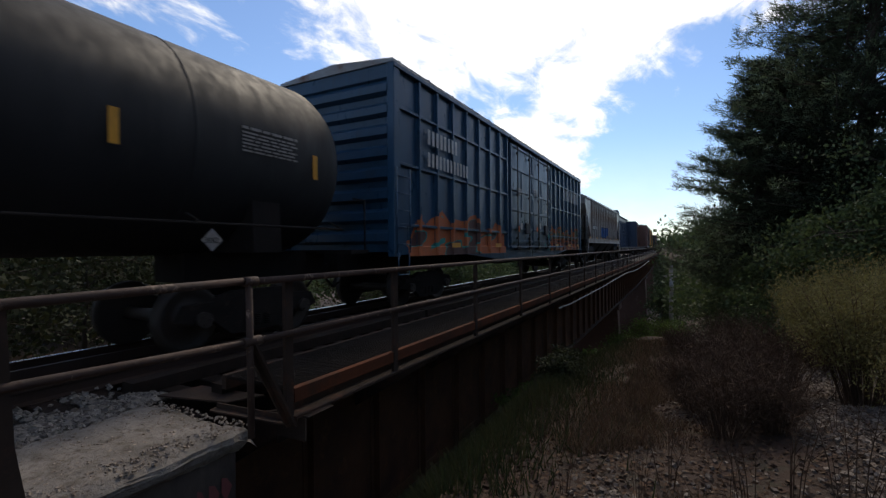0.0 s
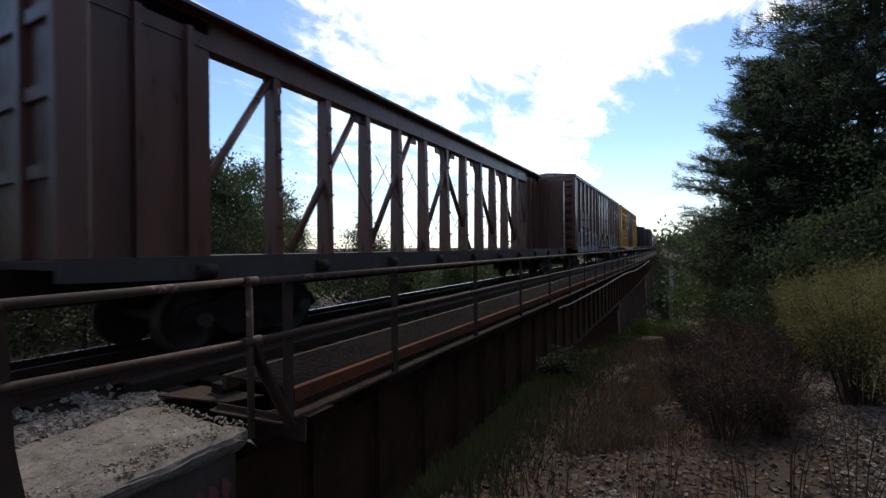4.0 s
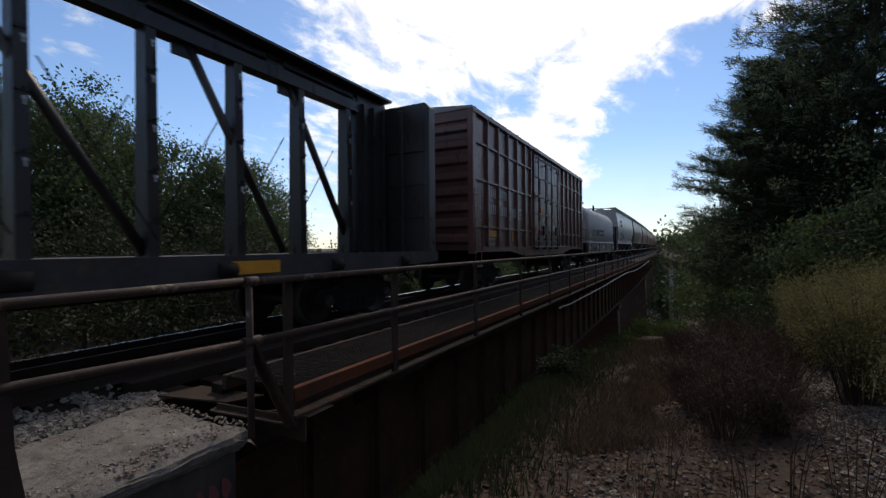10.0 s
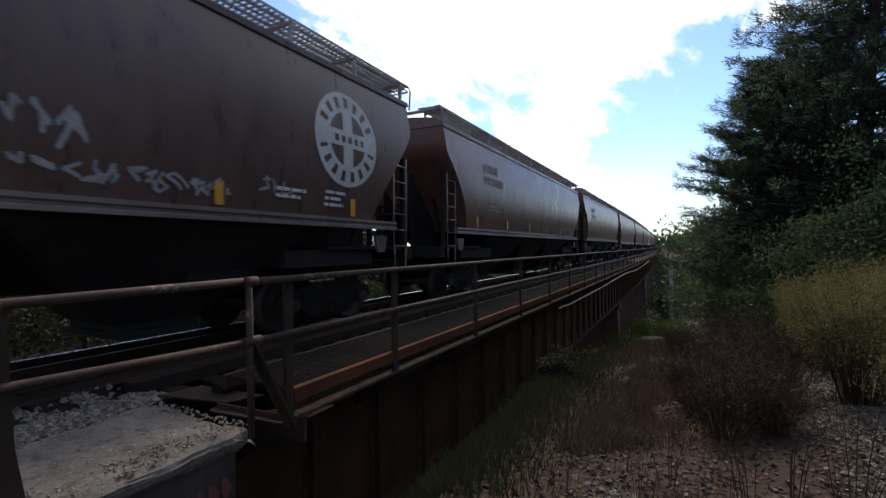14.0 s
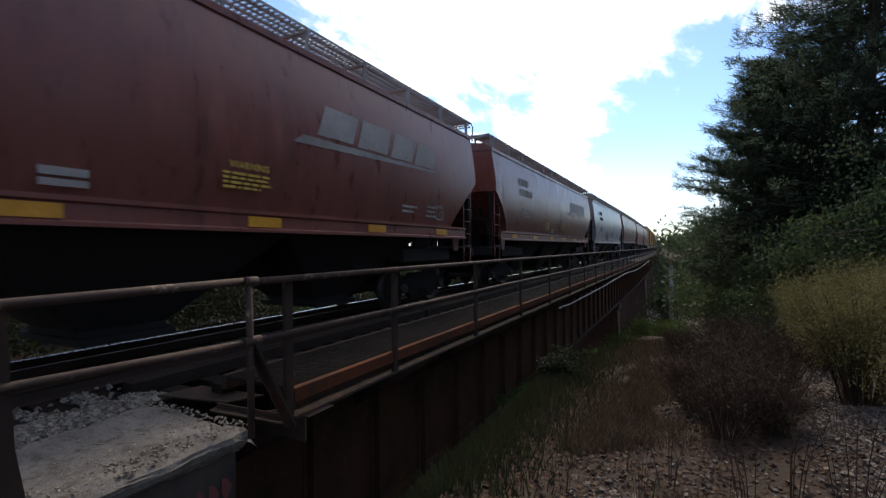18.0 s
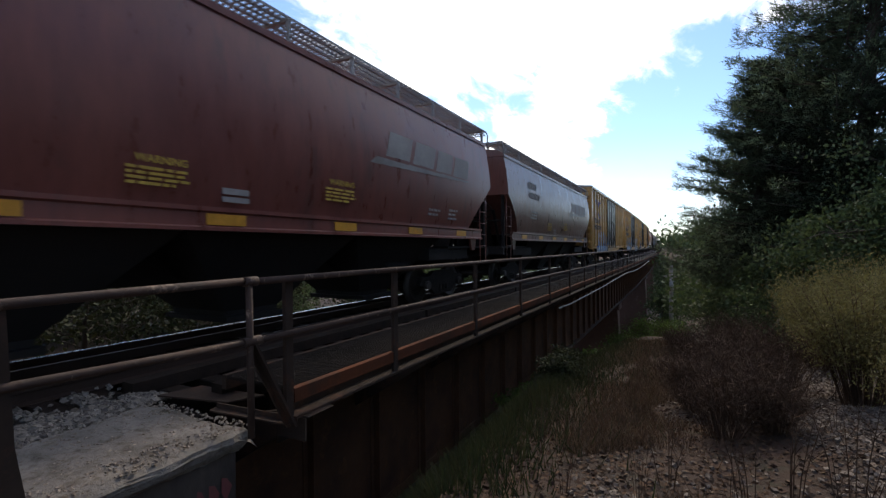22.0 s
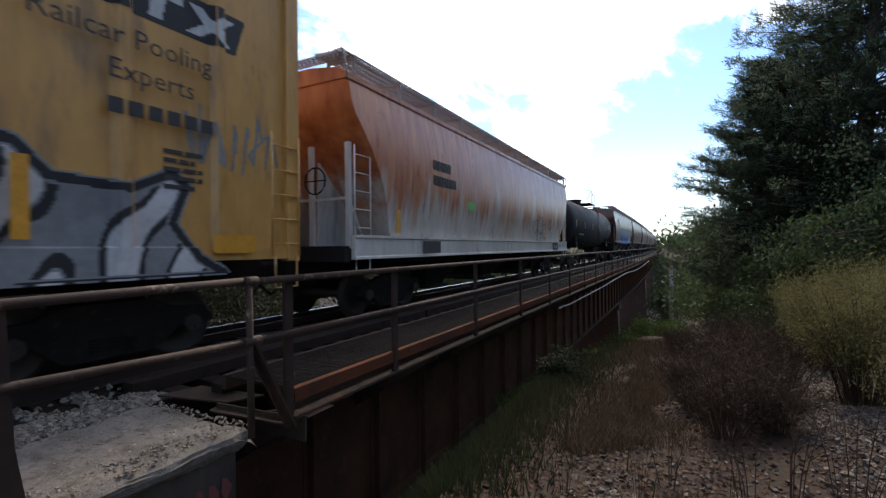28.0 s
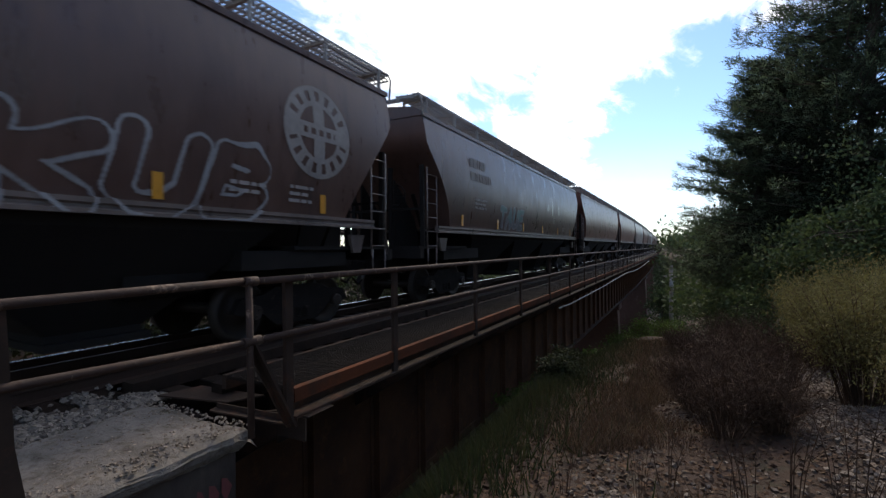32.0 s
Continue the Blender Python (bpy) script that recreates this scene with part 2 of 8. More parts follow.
    def mesh(self, name, mat):
        me = bpy.data.meshes.new(name)
        me.from_pydata(self.v, [], self.f)
        me.polygons.foreach_set("use_smooth", self.s)
        if mat:
            me.materials.append(mat)
        bm = bmesh.new()
        bm.from_mesh(me)
        bmesh.ops.recalc_face_normals(bm, faces=bm.faces)
        bm.to_mesh(me)
        bm.free()
        me.update()
        return me


def part(name, shape, mat, parent, label="", at=None):
    """Links a shape, or a mesh, as one object under a thing or part."""
    me = shape.mesh(name, mat) if isinstance(shape, Shape) else shape
    ob = new(name, me)
    ob.parent = parent
    if at:
        ob.location = at
    if label:
        ob["label"] = label
    if name in FINE_PRINT:
        ob["kind"] = "stuff"
    return ob


FINE_PRINT = ("spring_group", "stencilled_data", "warning_text", "door_print", "data_panel")


def thing(name, label, category, at=(0, 0, 0), group="", kind=""):
    return tagged(new(name), label, category, group, kind) if not at else _placed(tagged(new(name), label, category, group, kind), at)


def _placed(ob, at):
    ob.location = at
    return ob


def solid(name, shape, mat, label="", category="", group="", kind="", at=None):
    """A thing that is a single mesh."""
    ob = new(name, shape.mesh(name, mat) if isinstance(shape, Shape) else shape)
    if at:
        ob.location = at
    return tagged(ob, label, category, group, kind)


# ---------------------------------------------------------------- the line of the track
SPEED = 17.25                          # metres a second
TRACK_X = -6.67
RAIL_Z = -0.29                        # level of the rail heads


def track_x(s):
    if s < 35:
        return TRACK_X
    if s < 100:
        return TRACK_X - 0.027 * (s - 35) ** 2 / 130
    return TRACK_X - 0.8775 - 0.027 * (s - 100)


def track_turn(s):
    return math.degrees(math.atan(0.0 if s < 35 else 0.027 * (s - 35) / 65 if s < 100 else 0.027))


def on_track(s, dx=0.0, z=0.0):
    return (track_x(s) + dx, s, z)


def along(outline, ys, smooth=False):
    """An outline (x from the track's centre, z) drawn along the track."""
    sh = Shape()
    n = len(outline)
    rings = [[(track_x(y) + a, y, b) for a, b in outline] for y in ys]
    sh.loft(rings, True, smooth)
    k = len(rings) * n - n
    sh.f += [tuple(range(n)), tuple(k + i for i in range(n))[::-1]]
    sh.s += [False, False]
    return sh


def steps(a, b, d):
    n = max(1, round((b - a) / d))
    return [a + (b - a) * i / n for i in range(n + 1)]

# ---------------------------------------------------------------- ground
def sstep(a, b, x):
    t = min(1.0, max(0.0, (x - a) / (b - a)))
    return t * t * (3 - 2 * t)


def ground_z(x, y):
    if y < 0:
        v = -0.5
    elif y < 15:
        v = -0.5 - 0.095 * y
    elif y < 45:
        v = -1.925 - 0.095 * (y - 15) - 0.00636 * (y - 15) ** 2
    elif y < 120:
        v = -10.5 - 2.5 * sstep(45, 80, y)
    else:
        v = -13.0 + 12.0 * sstep(120, 190, y)
    bank = 0.24 * max(0.0, x - 0.5) * sstep(1.0, 6.0, y) if x > 0.5 else 0.0
    bank = min(bank, 1.6 + 0.06 * max(x, 0))
    left = -1.6 * sstep(-10, -22, x) * (1 - sstep(150, 190, y)) * (1 - sstep(40, 60, y))
    cut = 0.0
    bump = 0.0
    if -25 < x < 40 and -5 < y < 120:
        bump = 0.10 * noise.noise((x * 0.5, y * 0.5, 0.3)) + 0.035 * noise.noise((x * 2.1, y * 2.1, 4.0))
    ridge = 24.0 * sstep(30, 260, x + 0.05 * y) * sstep(160, 420, y)
    trackbed = abs(x - track_x(y))
    z = v + bank + left + cut + bump + ridge * sstep(6, 40, trackbed)
    steep = 0.78 + 0.99 * min(x, 0.0) - 0.165 * max(0.0, y - 8.0) - 0.05 * noise.noise((x * 1.3, y * 0.8, 8.0))
    if -14 < x < 0 and y > -1.0 and y < 60:
        z = min(z, max(steep, -4.4 - 0.11 * max(y, 0)))
    if y < -6 or y > 188:
        z = min(z, -0.75 + 0.5 * sstep(5, 9, trackbed)) if trackbed < 12 else z
    return z


def spread(near, far, fine, growth):
    out = [0.0]
    d = fine
    while out[-1] < far:
        out.append(out[-1] + d)
        if out[-1] > near:
            d *= growth
    return out


def make_ground():
    right = spread(7, 2600, 0.22, 1.16)
    left = spread(8, 2600, 0.35, 1.18)
    ahead = spread(14, 3000, 0.22, 1.085)
    back = spread(3, 2600, 0.6, 1.3)
    xs = sorted(set([-v for v in left] + right))
    ys = sorted(set([-v for v in back] + ahead))
    sh = Shape()
    nx = len(xs)
    vs = [(x, y, ground_z(x, y)) for y in ys for x in xs]
    fs = [(j * nx + i, j * nx + i + 1, (j + 1) * nx + i + 1, (j + 1) * nx + i) for j in range(len(ys) - 1) for i in range(nx - 1)]
    sh.add(vs, fs, True)
    m = surf("bank_soil", (0.062, 0.032, 0.019), (0.034, 0.021, 0.013), rough=1.0, grain=22, stain=0.9, dirt=(0.035, 0.034, 0.018), dirt_amount=0.3, bump=1.0, coords="Generated")
    # soil in metres, not in the sheet's own span
    nt = m.node_tree
    geo = nt.nodes.new("ShaderNodeNewGeometry")
    for n in nt.nodes:
        if n.type == "MAPPING":
            nt.links.new(geo.outputs["Position"], n.inputs[0])
    solid("ground", sh, m, "dry brown bank soil with patches of grass", "ground", kind="structure")


make_ground()


def stones(name, places, size, mat, label, category, lift=0.3, seed=1):
    """Broken stones, each with its own shape, lying at the given places."""
    rg = np.random.default_rng(seed)
    base = np.array([(x, y, z) for x in (-1, 1) for y in (-1, 1) for z in (-1, 1)], float) * 0.55
    faces = np.array([(0, 1, 3, 2), (4, 6, 7, 5), (0, 4, 5, 1), (2, 3, 7, 6), (0, 2, 6, 4), (1, 5, 7, 3)])
    n = len(places)
    p = np.asarray(places)
    v = base[None] * rg.uniform(0.45, 1.15, (n, 8, 3))
    q = rg.normal(size=(n, 4))
    q /= np.linalg.norm(q, axis=1)[:, None]
    w, x, y, z = q.T
    R = np.stack([1 - 2 * (y * y + z * z), 2 * (x * y - w * z), 2 * (x * z + w * y), 2 * (x * y + w * z), 1 - 2 * (x * x + z * z), 2 * (y * z - w * x),
                  2 * (x * z - w * y), 2 * (y * z + w * x), 1 - 2 * (x * x + y * y)], 1).reshape(n, 3, 3)
    sz = rg.uniform(size[0], size[1], (n, 1, 1)) * rg.uniform(0.7, 1.0, (n, 1, 1))
    v = np.einsum("nij,nkj->nki", R, v) * sz
    v[:, :, 2] *= 0.8
    v += p[:, None, :]
    v[:, :, 2] += (sz[:, :, 0] * lift)
    f = (faces[None] + 8 * np.arange(n)[:, None, None]).reshape(-1, 4)
    me = bpy.data.meshes.new(name)
    me.from_pydata(v.reshape(-1, 3).tolist(), [], f.tolist())
    me.materials.append(mat)
    return solid(name, me, None, label, category, kind="stuff")


def scatter_gravel():
    rg = random.Random(5)
    pts = []
    while len(pts) < 17000:
        y = 1.6 + 9.5 * rg.random() ** 1.3
        x = rg.uniform(-2.0, 0.34 * y + 0.4)
        d = noise.noise((x * 0.55, y * 0.45, 7.7)) + 0.25 * noise.noise((x * 2, y * 2, 1.0))
        keep = 0.9 * sstep(-0.35, 0.35, d + 0.95 * sstep(0.55, 1.2, x) + 0.65 * sstep(4.4, 3.3, y) - 0.62 - 0.8 * sstep(-0.45, -1.2, x))
        if rg.random() < keep:
            pts.append((x, y, ground_z(x, y)))
    for _ in range(9000):
        x, y = rg.gauss(1.2, 2.6), rg.gauss(1.5, 4.0)
        if x > -0.9 and noise.noise((x * 0.6, y * 0.6, 3.3)) + 0.3 * rg.random() > 0.0:
            pts.append((x, y, ground_z(x, y)))
    mat = island_stuff("bank_gravel", [(0.095, 0.066, 0.050), (0.17, 0.138, 0.110), (0.12, 0.084, 0.064), (0.24, 0.20, 0.16), (0.068, 0.046, 0.034)], rough=0.9, grain=60)
    stones("bank_gravel", pts, (0.018, 0.048), mat, "loose grey and tan crushed stone on the bank", "gravel", seed=3)


scatter_gravel()


def scatter_litter():
    """Dead leaves and chips over the bare soil."""
    rg = np.random.default_rng(21)
    n = 60000
    y = -5.0 + 22 * rg.random(n)
    x = -2.4 + np.abs(rg.normal(0, 3.0, n))
    c = np.array([(a, b, ground_z(a, b) + 0.012) for a, b in zip(x.tolist(), y.tolist())])
    d = rg.normal(size=(n, 3)) * np.array([1, 1, 0.25])
    d /= np.linalg.norm(d, axis=1)[:, None]
    s = np.cross(d, rg.normal(size=(n, 3)) * np.array([0.3, 0.3, 1]))
    s /= np.linalg.norm(s, axis=1)[:, None]
    L = rg.uniform(0.02, 0.07, (n, 1))
    v = np.stack([c - d * L * 0.5, c + s * L * 0.3, c + d * L * 0.5, c - s * L * 0.3], 1).reshape(-1, 3)
    me = bpy.data.meshes.new("leaf_litter")
    me.from_pydata(v.tolist(), [], np.arange(4 * n).reshape(-1, 4).tolist())
    me.materials.append(island_stuff("dead_leaves", [(0.075, 0.040, 0.024), (0.05, 0.03, 0.02), (0.12, 0.068, 0.038), (0.035, 0.024, 0.018), (0.16, 0.105, 0.065)], rough=0.95, grain=9, bump=0))
    solid("leaf_litter", me, None, "brown dead leaves and chips on the soil", "leaf litter", kind="stuff")


scatter_litter()

# ---------------------------------------------------------------- abutment, bridge and track
WALK_X, WALK_Z = 3.65, -0.135           # handrail line from the track's centre, and the walkway's level
SLAB_Z = -0.36


def make_abutment():
    ab = thing("abutment", "cracked grey concrete bridge abutment with darker streaked faces", "abutment", at=(TRACK_X, 0, 0))
    rg = random.Random(3)
    # the slab's broken top: a fine sheet with chipped front edges
    sh = Shape()
    xs, ys = steps(-3.4, 3.5, 0.06), steps(-6.0, 2.62, 0.06)
    vs = []
    for y in ys:
        for x in xs:
            edge = 0.03 * noise.noise((y * 3.0, 0.0, 2.0)) + 0.012 * noise.noise((y * 11.0, 0.0, 2.0))
            xx = x + (edge if x > 3.3 else 0.0)
            endy = y + (0.10 * noise.noise((x * 2.2, 9.0, 0.0)) if y > 2.45 else 0.0)
            worn = -0.05 * max(0.0, noise.noise((x * 1.6, y * 1.3, 3.0)) - 0.1) * 2 + 0.012 * noise.noise((x * 7, y * 7, 5.0)) + 0.006 * noise.noise((x * 23, y * 23, 5.0))
            lip = -0.06 * max(0.0, 1 - (3.5 - x) / 0.1) ** 2 - 0.10 * max(0.0, 1 - (2.62 - y) / 0.22) ** 2
            vs.append((xx, endy, SLAB_Z + worn + lip - 0.17 * sstep(2.25, 1.5, x)))
    nx = len(xs)
    sh.add(vs, [(j * nx + i, j * nx + i + 1, (j + 1) * nx + i + 1, (j + 1) * nx + i) for j in range(len(ys) - 1) for i in range(nx - 1)], True)
    part("slab_top", sh, CONCRETE, ab, "rough spalled concrete top")
    lip = Shape()
    rings = []
    for y in steps(-6.0, 2.56, 0.05):
        n1 = 0.035 * noise.noise((y * 3.0, 0.0, 2.0)) + 0.018 * noise.noise((y * 11.0, 0.0, 2.0)) + 0.008 * noise.noise((y * 29.0, 4.0, 2.0))
        n2 = 0.03 * noise.noise((y * 4.0, 6.0, 1.0)) + 0.014 * noise.noise((y * 17.0, 6.0, 1.0))
        rings.append([(3.2, y, -0.56), (3.42 + n2, y, -0.55 + n1), (3.475 + n1, y, -0.50), (3.495 + n1 + 0.5 * n2, y, -0.45), (3.485 + n1, y, SLAB_Z - 0.045), (3.44 + n1, y, SLAB_Z - 0.03), (3.2, y, SLAB_Z - 0.05)])
    lip.loft(rings, True, False)
    lip.f += [tuple(range(7)), tuple(len(lip.v) - 7 + i for i in range(7))]
    lip.s += [False, False]
    part("slab_edge", lip, CONCRETE, ab, "broken concrete slab edge")
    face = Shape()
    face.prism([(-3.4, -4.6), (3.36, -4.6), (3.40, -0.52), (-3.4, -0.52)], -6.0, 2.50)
    part("wall_face", face, CONCRETE_FACE, ab, "darker concrete side with stain streaks and faded paint marks")
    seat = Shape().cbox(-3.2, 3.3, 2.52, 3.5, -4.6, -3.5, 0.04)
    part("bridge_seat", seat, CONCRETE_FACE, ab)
    for k in range(7):
        y0, z0 = 1.7 + 0.11 * k, -0.72 - 0.03 * rg.random()
        tag = Shape().add([(3.412, y0 + 0.02 * rg.random(), z0), (3.412, y0 + 0.05, z0 - 0.02), (3.412, y0 + 0.07 + 0.03 * rg.random(), z0 - 0.10), (3.412, y0 + 0.04, z0 - 0.16 - 0.1 * rg.random()), (3.412, y0, z0 - 0.12)], [(0, 1, 2, 3, 4)])
        part("faded_paint_mark", tag, surf("faded_red_spray", (0.30, 0.06, 0.06), (0.18, 0.08, 0.07), rough=0.8), ab, "faded red spray paint")


make_abutment()


def make_slab_ballast():
    rg = random.Random(8)
    pts = []
    # stones packed round the tie ends, thinning out over the slab
    for _ in range(15000):
        y = rg.uniform(-6.0, 2.75)
        edge = 2.45 - 0.10 * y + 0.18 * noise.noise((y * 1.7, 0.2, 0.0)) + 0.07 * noise.noise((y * 5.0, 3.2, 0.0))
        x = edge - abs(rg.gauss(0, 0.60))
        near_tie = abs((y + 3.0) / 0.47 - round((y + 3.0) / 0.47)) * 0.47 < 0.135
        if x < 0.9 or (near_tie and x < 1.56 and rg.random() < 0.93):
            continue
        pts.append((TRACK_X + x, y, SLAB_Z - 0.015 - 0.115 * sstep(2.2, 1.5, x) + 0.055 * sstep(edge + 0.02, edge - 0.4, x) * rg.uniform(0.3, 1.0)))
    grit = [(TRACK_X + rg.uniform(1.9, 3.46), y, SLAB_Z - 0.012) for y in (rg.uniform(-3.0, 2.6) for _ in range(7500))]
    stones("loose_grit", grit, (0.008, 0.026), island_stuff("concrete_grit", [(0.30, 0.245, 0.195), (0.22, 0.175, 0.14), (0.36, 0.30, 0.245), (0.15, 0.12, 0.095)], rough=1, grain=60), "loose concrete grit on the broken slab", "grit", seed=6)
    stones("track_ballast", pts, (0.03, 0.062), BALLAST, "grey crushed stone ballast heaped beside the ties", "ballast", seed=4)
    bed = along([(-3.0, -0.95), (-2.0, -0.52), (2.0, -0.52), (3.0, -0.95)], steps(-700, -6.1, 20))
    solid("ballast_bed", bed, surf("ballast_mass", (0.30, 0.28, 0.26), (0.2, 0.19, 0.18), rough=1, grain=25, stain=6, bump=1), "grey crushed stone bed under the track", "ballast", kind="structure")
    bed = along([(-3.0, -1.5), (-2.0, -0.52), (2.0, -0.52), (3.0, -1.5)], steps(188, 1100, 20))
    solid("ballast_bed", bed, MATS["ballast_mass"], "grey crushed stone bed beyond the viaduct", "ballast", kind="structure")


make_slab_ballast()

GRATE = surf("dark_grating_steel", (0.034, 0.025, 0.021), (0.020, 0.015, 0.013), rough=0.85, spec=0.25, grain=20, stain=1.5)
BRIDGE_A, BRIDGE_B = 2.62, 190.0
GIRDER = 2.07


def make_bridge():
    br = thing("viaduct", "rusty steel deck plate girder railway viaduct", "bridge", at=(0, 0, 0))
    ys = steps(BRIDGE_A, BRIDGE_B, 4.0)
    bottom = -3.46
    for side in (1, -1):
        g = GIRDER * side
        web = along([(g - 0.01, bottom), (g + 0.01, bottom), (g + 0.01, -0.74), (g - 0.01, -0.74)], ys)
        part("girder_web", web, RUST, br, "dark rust-brown riveted web plate")
        for z0, z1 in ((-0.765, -0.71), (bottom - 0.03, bottom + 0.03)):
            fl = along([(g - 0.22, z0), (g + 0.22, z0), (g + 0.22, z1), (g - 0.22, z1)], ys)
            part("girder_flange", fl, STEEL, br)
        for dz in (-0.86, bottom + 0.16):
            an = along([(g + 0.011 * side, dz - 0.07), (g + 0.030 * side, dz - 0.07), (g + 0.030 * side, dz + 0.07), (g + 0.011 * side, dz + 0.07)], ys)
            part("flange_angle", an, RUST, br)
    stiff = Shape()
    stiff.box(0.012, 0.14, -0.012, 0.012, -3.42, -0.77)
    stiff.box(0.012, 0.028, -0.09, 0.09, -3.40, -0.79)
    me = stiff.mesh("stiffener", RUST)
    y = BRIDGE_A + 0.5
    k = 0
    far = Shape()
    while y < BRIDGE_B - 1:
        if y < 60:
            part("stiffener", me, None, br, at=on_track(y, GIRDER))
        else:
            x = track_x(y) + GIRDER
            far.box(x + 0.012, x + 0.14, y - 0.012, y + 0.012, -3.42, -0.77)
        y += 1.52
        k += 1
    part("far_stiffener", far, RUST, br)["kind"] = "stuff"
    # cross frames under the ties
    cf = Shape()
    cf.bar((-2.0, 0, -0.9), (2.0, 0, -3.3), 0.1, 0.1).bar((-2.0, 0, -3.3), (2.0, 0, -0.9), 0.1, 0.1)
    cf.bar((-2.0, 0, -3.3), (2.0, 0, -3.3), 0.12, 0.1)
    cf = cf.mesh("cross_frame", STEEL)
    for y in steps(BRIDGE_A + 1.3, BRIDGE_B - 1, 4.6):
        part("cross_frame", cf, None, br, at=on_track(y))
    # concrete piers
    pier_mat = surf("brown_stained_pier_concrete", (0.15, 0.080, 0.055), (0.085, 0.048, 0.036), rough=0.95, grain=7, stain=0.35, dirt=(0.26, 0.21, 0.17), dirt_amount=0.15, streak=0.7, bump=0.5)
    for y, d in ((18.7, 0.8), (38.5, 1.3), (75.5, 1.8), (113.0, 1.8), (150.0, 1.8)):
        x = track_x(y)
        gz = min(ground_z(x + 2.3, y), ground_z(x - 2.3, y)) - 1.0
        shaft = Shape()
        shaft.loft([[(x + a * w, y + b, z) for a, b in ((-1, 0), (1, 0), (1, d), (-1, d))] for w, z in ((2.25 + 0.02 * (-4.0 - gz), gz), (2.12, -4.0))], True, False)
        pier = part("pier", shaft, pier_mat, br, "tall brown-stained concrete pier")
        part("pier_cap", Shape().cbox(x - 2.4, x + 2.30, y - 0.12, y + d + 0.12, -4.02, -3.49, 0.05), pier_mat, pier)
        for s in (-1, 1):
            part("bearing", Shape().cbox(x + s * GIRDER - 0.25, x + s * GIRDER + 0.25, y + 0.1, y + d - 0.1, -3.495, -3.47, 0.006), STEEL, pier)
    # walkway: channel at its edge, brackets, open grating
    W, Z = WALK_X, WALK_Z
    wys = [BRIDGE_A + 0.30] + ys[1:]
    ch = along([(W - 0.03, Z - 0.125), (W - 0.012, Z - 0.125), (W - 0.012, Z - 0.006), (W - 0.02, Z), (W - 0.075, Z), (W - 0.075, Z - 0.012), (W - 0.03, Z - 0.012)], wys)
    part("walkway_channel", ch, surf("orange_rust_channel", (0.125, 0.042, 0.020), (0.065, 0.027, 0.017), rough=0.95, spec=0.15, grain=20, stain=0.6, dirt=(0.045, 0.028, 0.02), dirt_amount=0.4), br, "orange-rusted steel edge channel")
    low = along([(W - 0.16, Z - 0.262), (W + 0.02, Z - 0.262), (W + 0.02, Z - 0.242), (W - 0.13, Z - 0.236), (W - 0.13, Z - 0.126), (W - 0.16, Z - 0.126)], wys)
    part("walkway_stringer", low, STEEL, br, "dark steel stringer angle")
    brk = Shape().prism([(GIRDER, -0.77), (W - 0.14, Z - 0.265), (W - 0.05, Z - 0.265), (W - 0.05, Z - 0.33), (GIRDER + 0.1, -1.35)], -0.04, 0.04).mesh("walkway_bracket", STEEL)
    for y in steps(BRIDGE_A + 0.6, BRIDGE_B - 2, 2.4):
        part("walkway_bracket", brk, None, br, at=on_track(y))
    inner = along([(2.66, Z - 0.14), (2.72, Z - 0.14), (2.72, Z), (2.66, Z)], wys)
    part("walkway_stringer", inner, STEEL, br, "dark steel stringer angle")
    part("tie_cleat", along([(2.50, RAIL_Z - 0.175), (2.66, RAIL_Z - 0.175), (2.66, Z - 0.10), (2.50, Z - 0.10)], wys), TIE, br, "dark timber under the walkway's inner edge")
    gr = Shape()
    for i in range(20):
        gx = 2.74 + 0.0436 * i
        for a, b in zip(wys[:-1], wys[1:]):
            xa, xb = track_x(a) + gx, track_x(b) + gx
            if a < 60:
                gr.add([(x + q, y, z) for x, y in ((xa, a), (xb, b)) for q, z in ((-0.003, Z - 0.035), (0.003, Z - 0.035), (0.003, Z - 0.004), (-0.003, Z - 0.004))], [(0, 1, 5, 4), (1, 2, 6, 5), (2, 3, 7, 6), (3, 0, 4, 7)])
    for y in steps(BRIDGE_A + 0.35, 40, 0.1):
        x = track_x(y)
        gr.box(x + 2.72, x + W - 0.08, y - 0.003, y + 0.003, Z - 0.022, Z - 0.010)
    part("walkway_grating", gr, GRATE, br, "open dark steel bar grating")
    far = along([(2.72, Z - 0.03), (W - 0.08, Z - 0.03), (W - 0.08, Z - 0.006), (2.72, Z - 0.006)], steps(40.2, BRIDGE_B, 5))
    part("walkway_grating", far, GRATE, br)
    x = TRACK_X
    part("end_plate", Shape().add([(x + a, y, z) for z in (-0.345, -0.330) for a, y in ((2.10, 2.62), (2.90, 2.80), (3.05, 3.10), (2.20, 3.02))], [(0, 1, 2, 3), (4, 5, 6, 7), (0, 1, 5, 4), (1, 2, 6, 5), (2, 3, 7, 6), (3, 0, 4, 7)]), STEEL, br, "flat dark steel plate bridging the slab's end")
    seat = Shape().cbox(x + 3.36, x + 3.72, 3.0, 3.34, -0.415, -0.400, 0.004).box(x + 3.34, x + 3.36, 2.98, 3.34, -0.70, -0.415).box(x + 3.36, x + 3.70, 2.98, 3.0, -0.62, -0.415)
    part("end_bracket", seat, STEEL, br, "rusted steel bracket under the walkway's end")
    return br


BRIDGE = make_bridge()


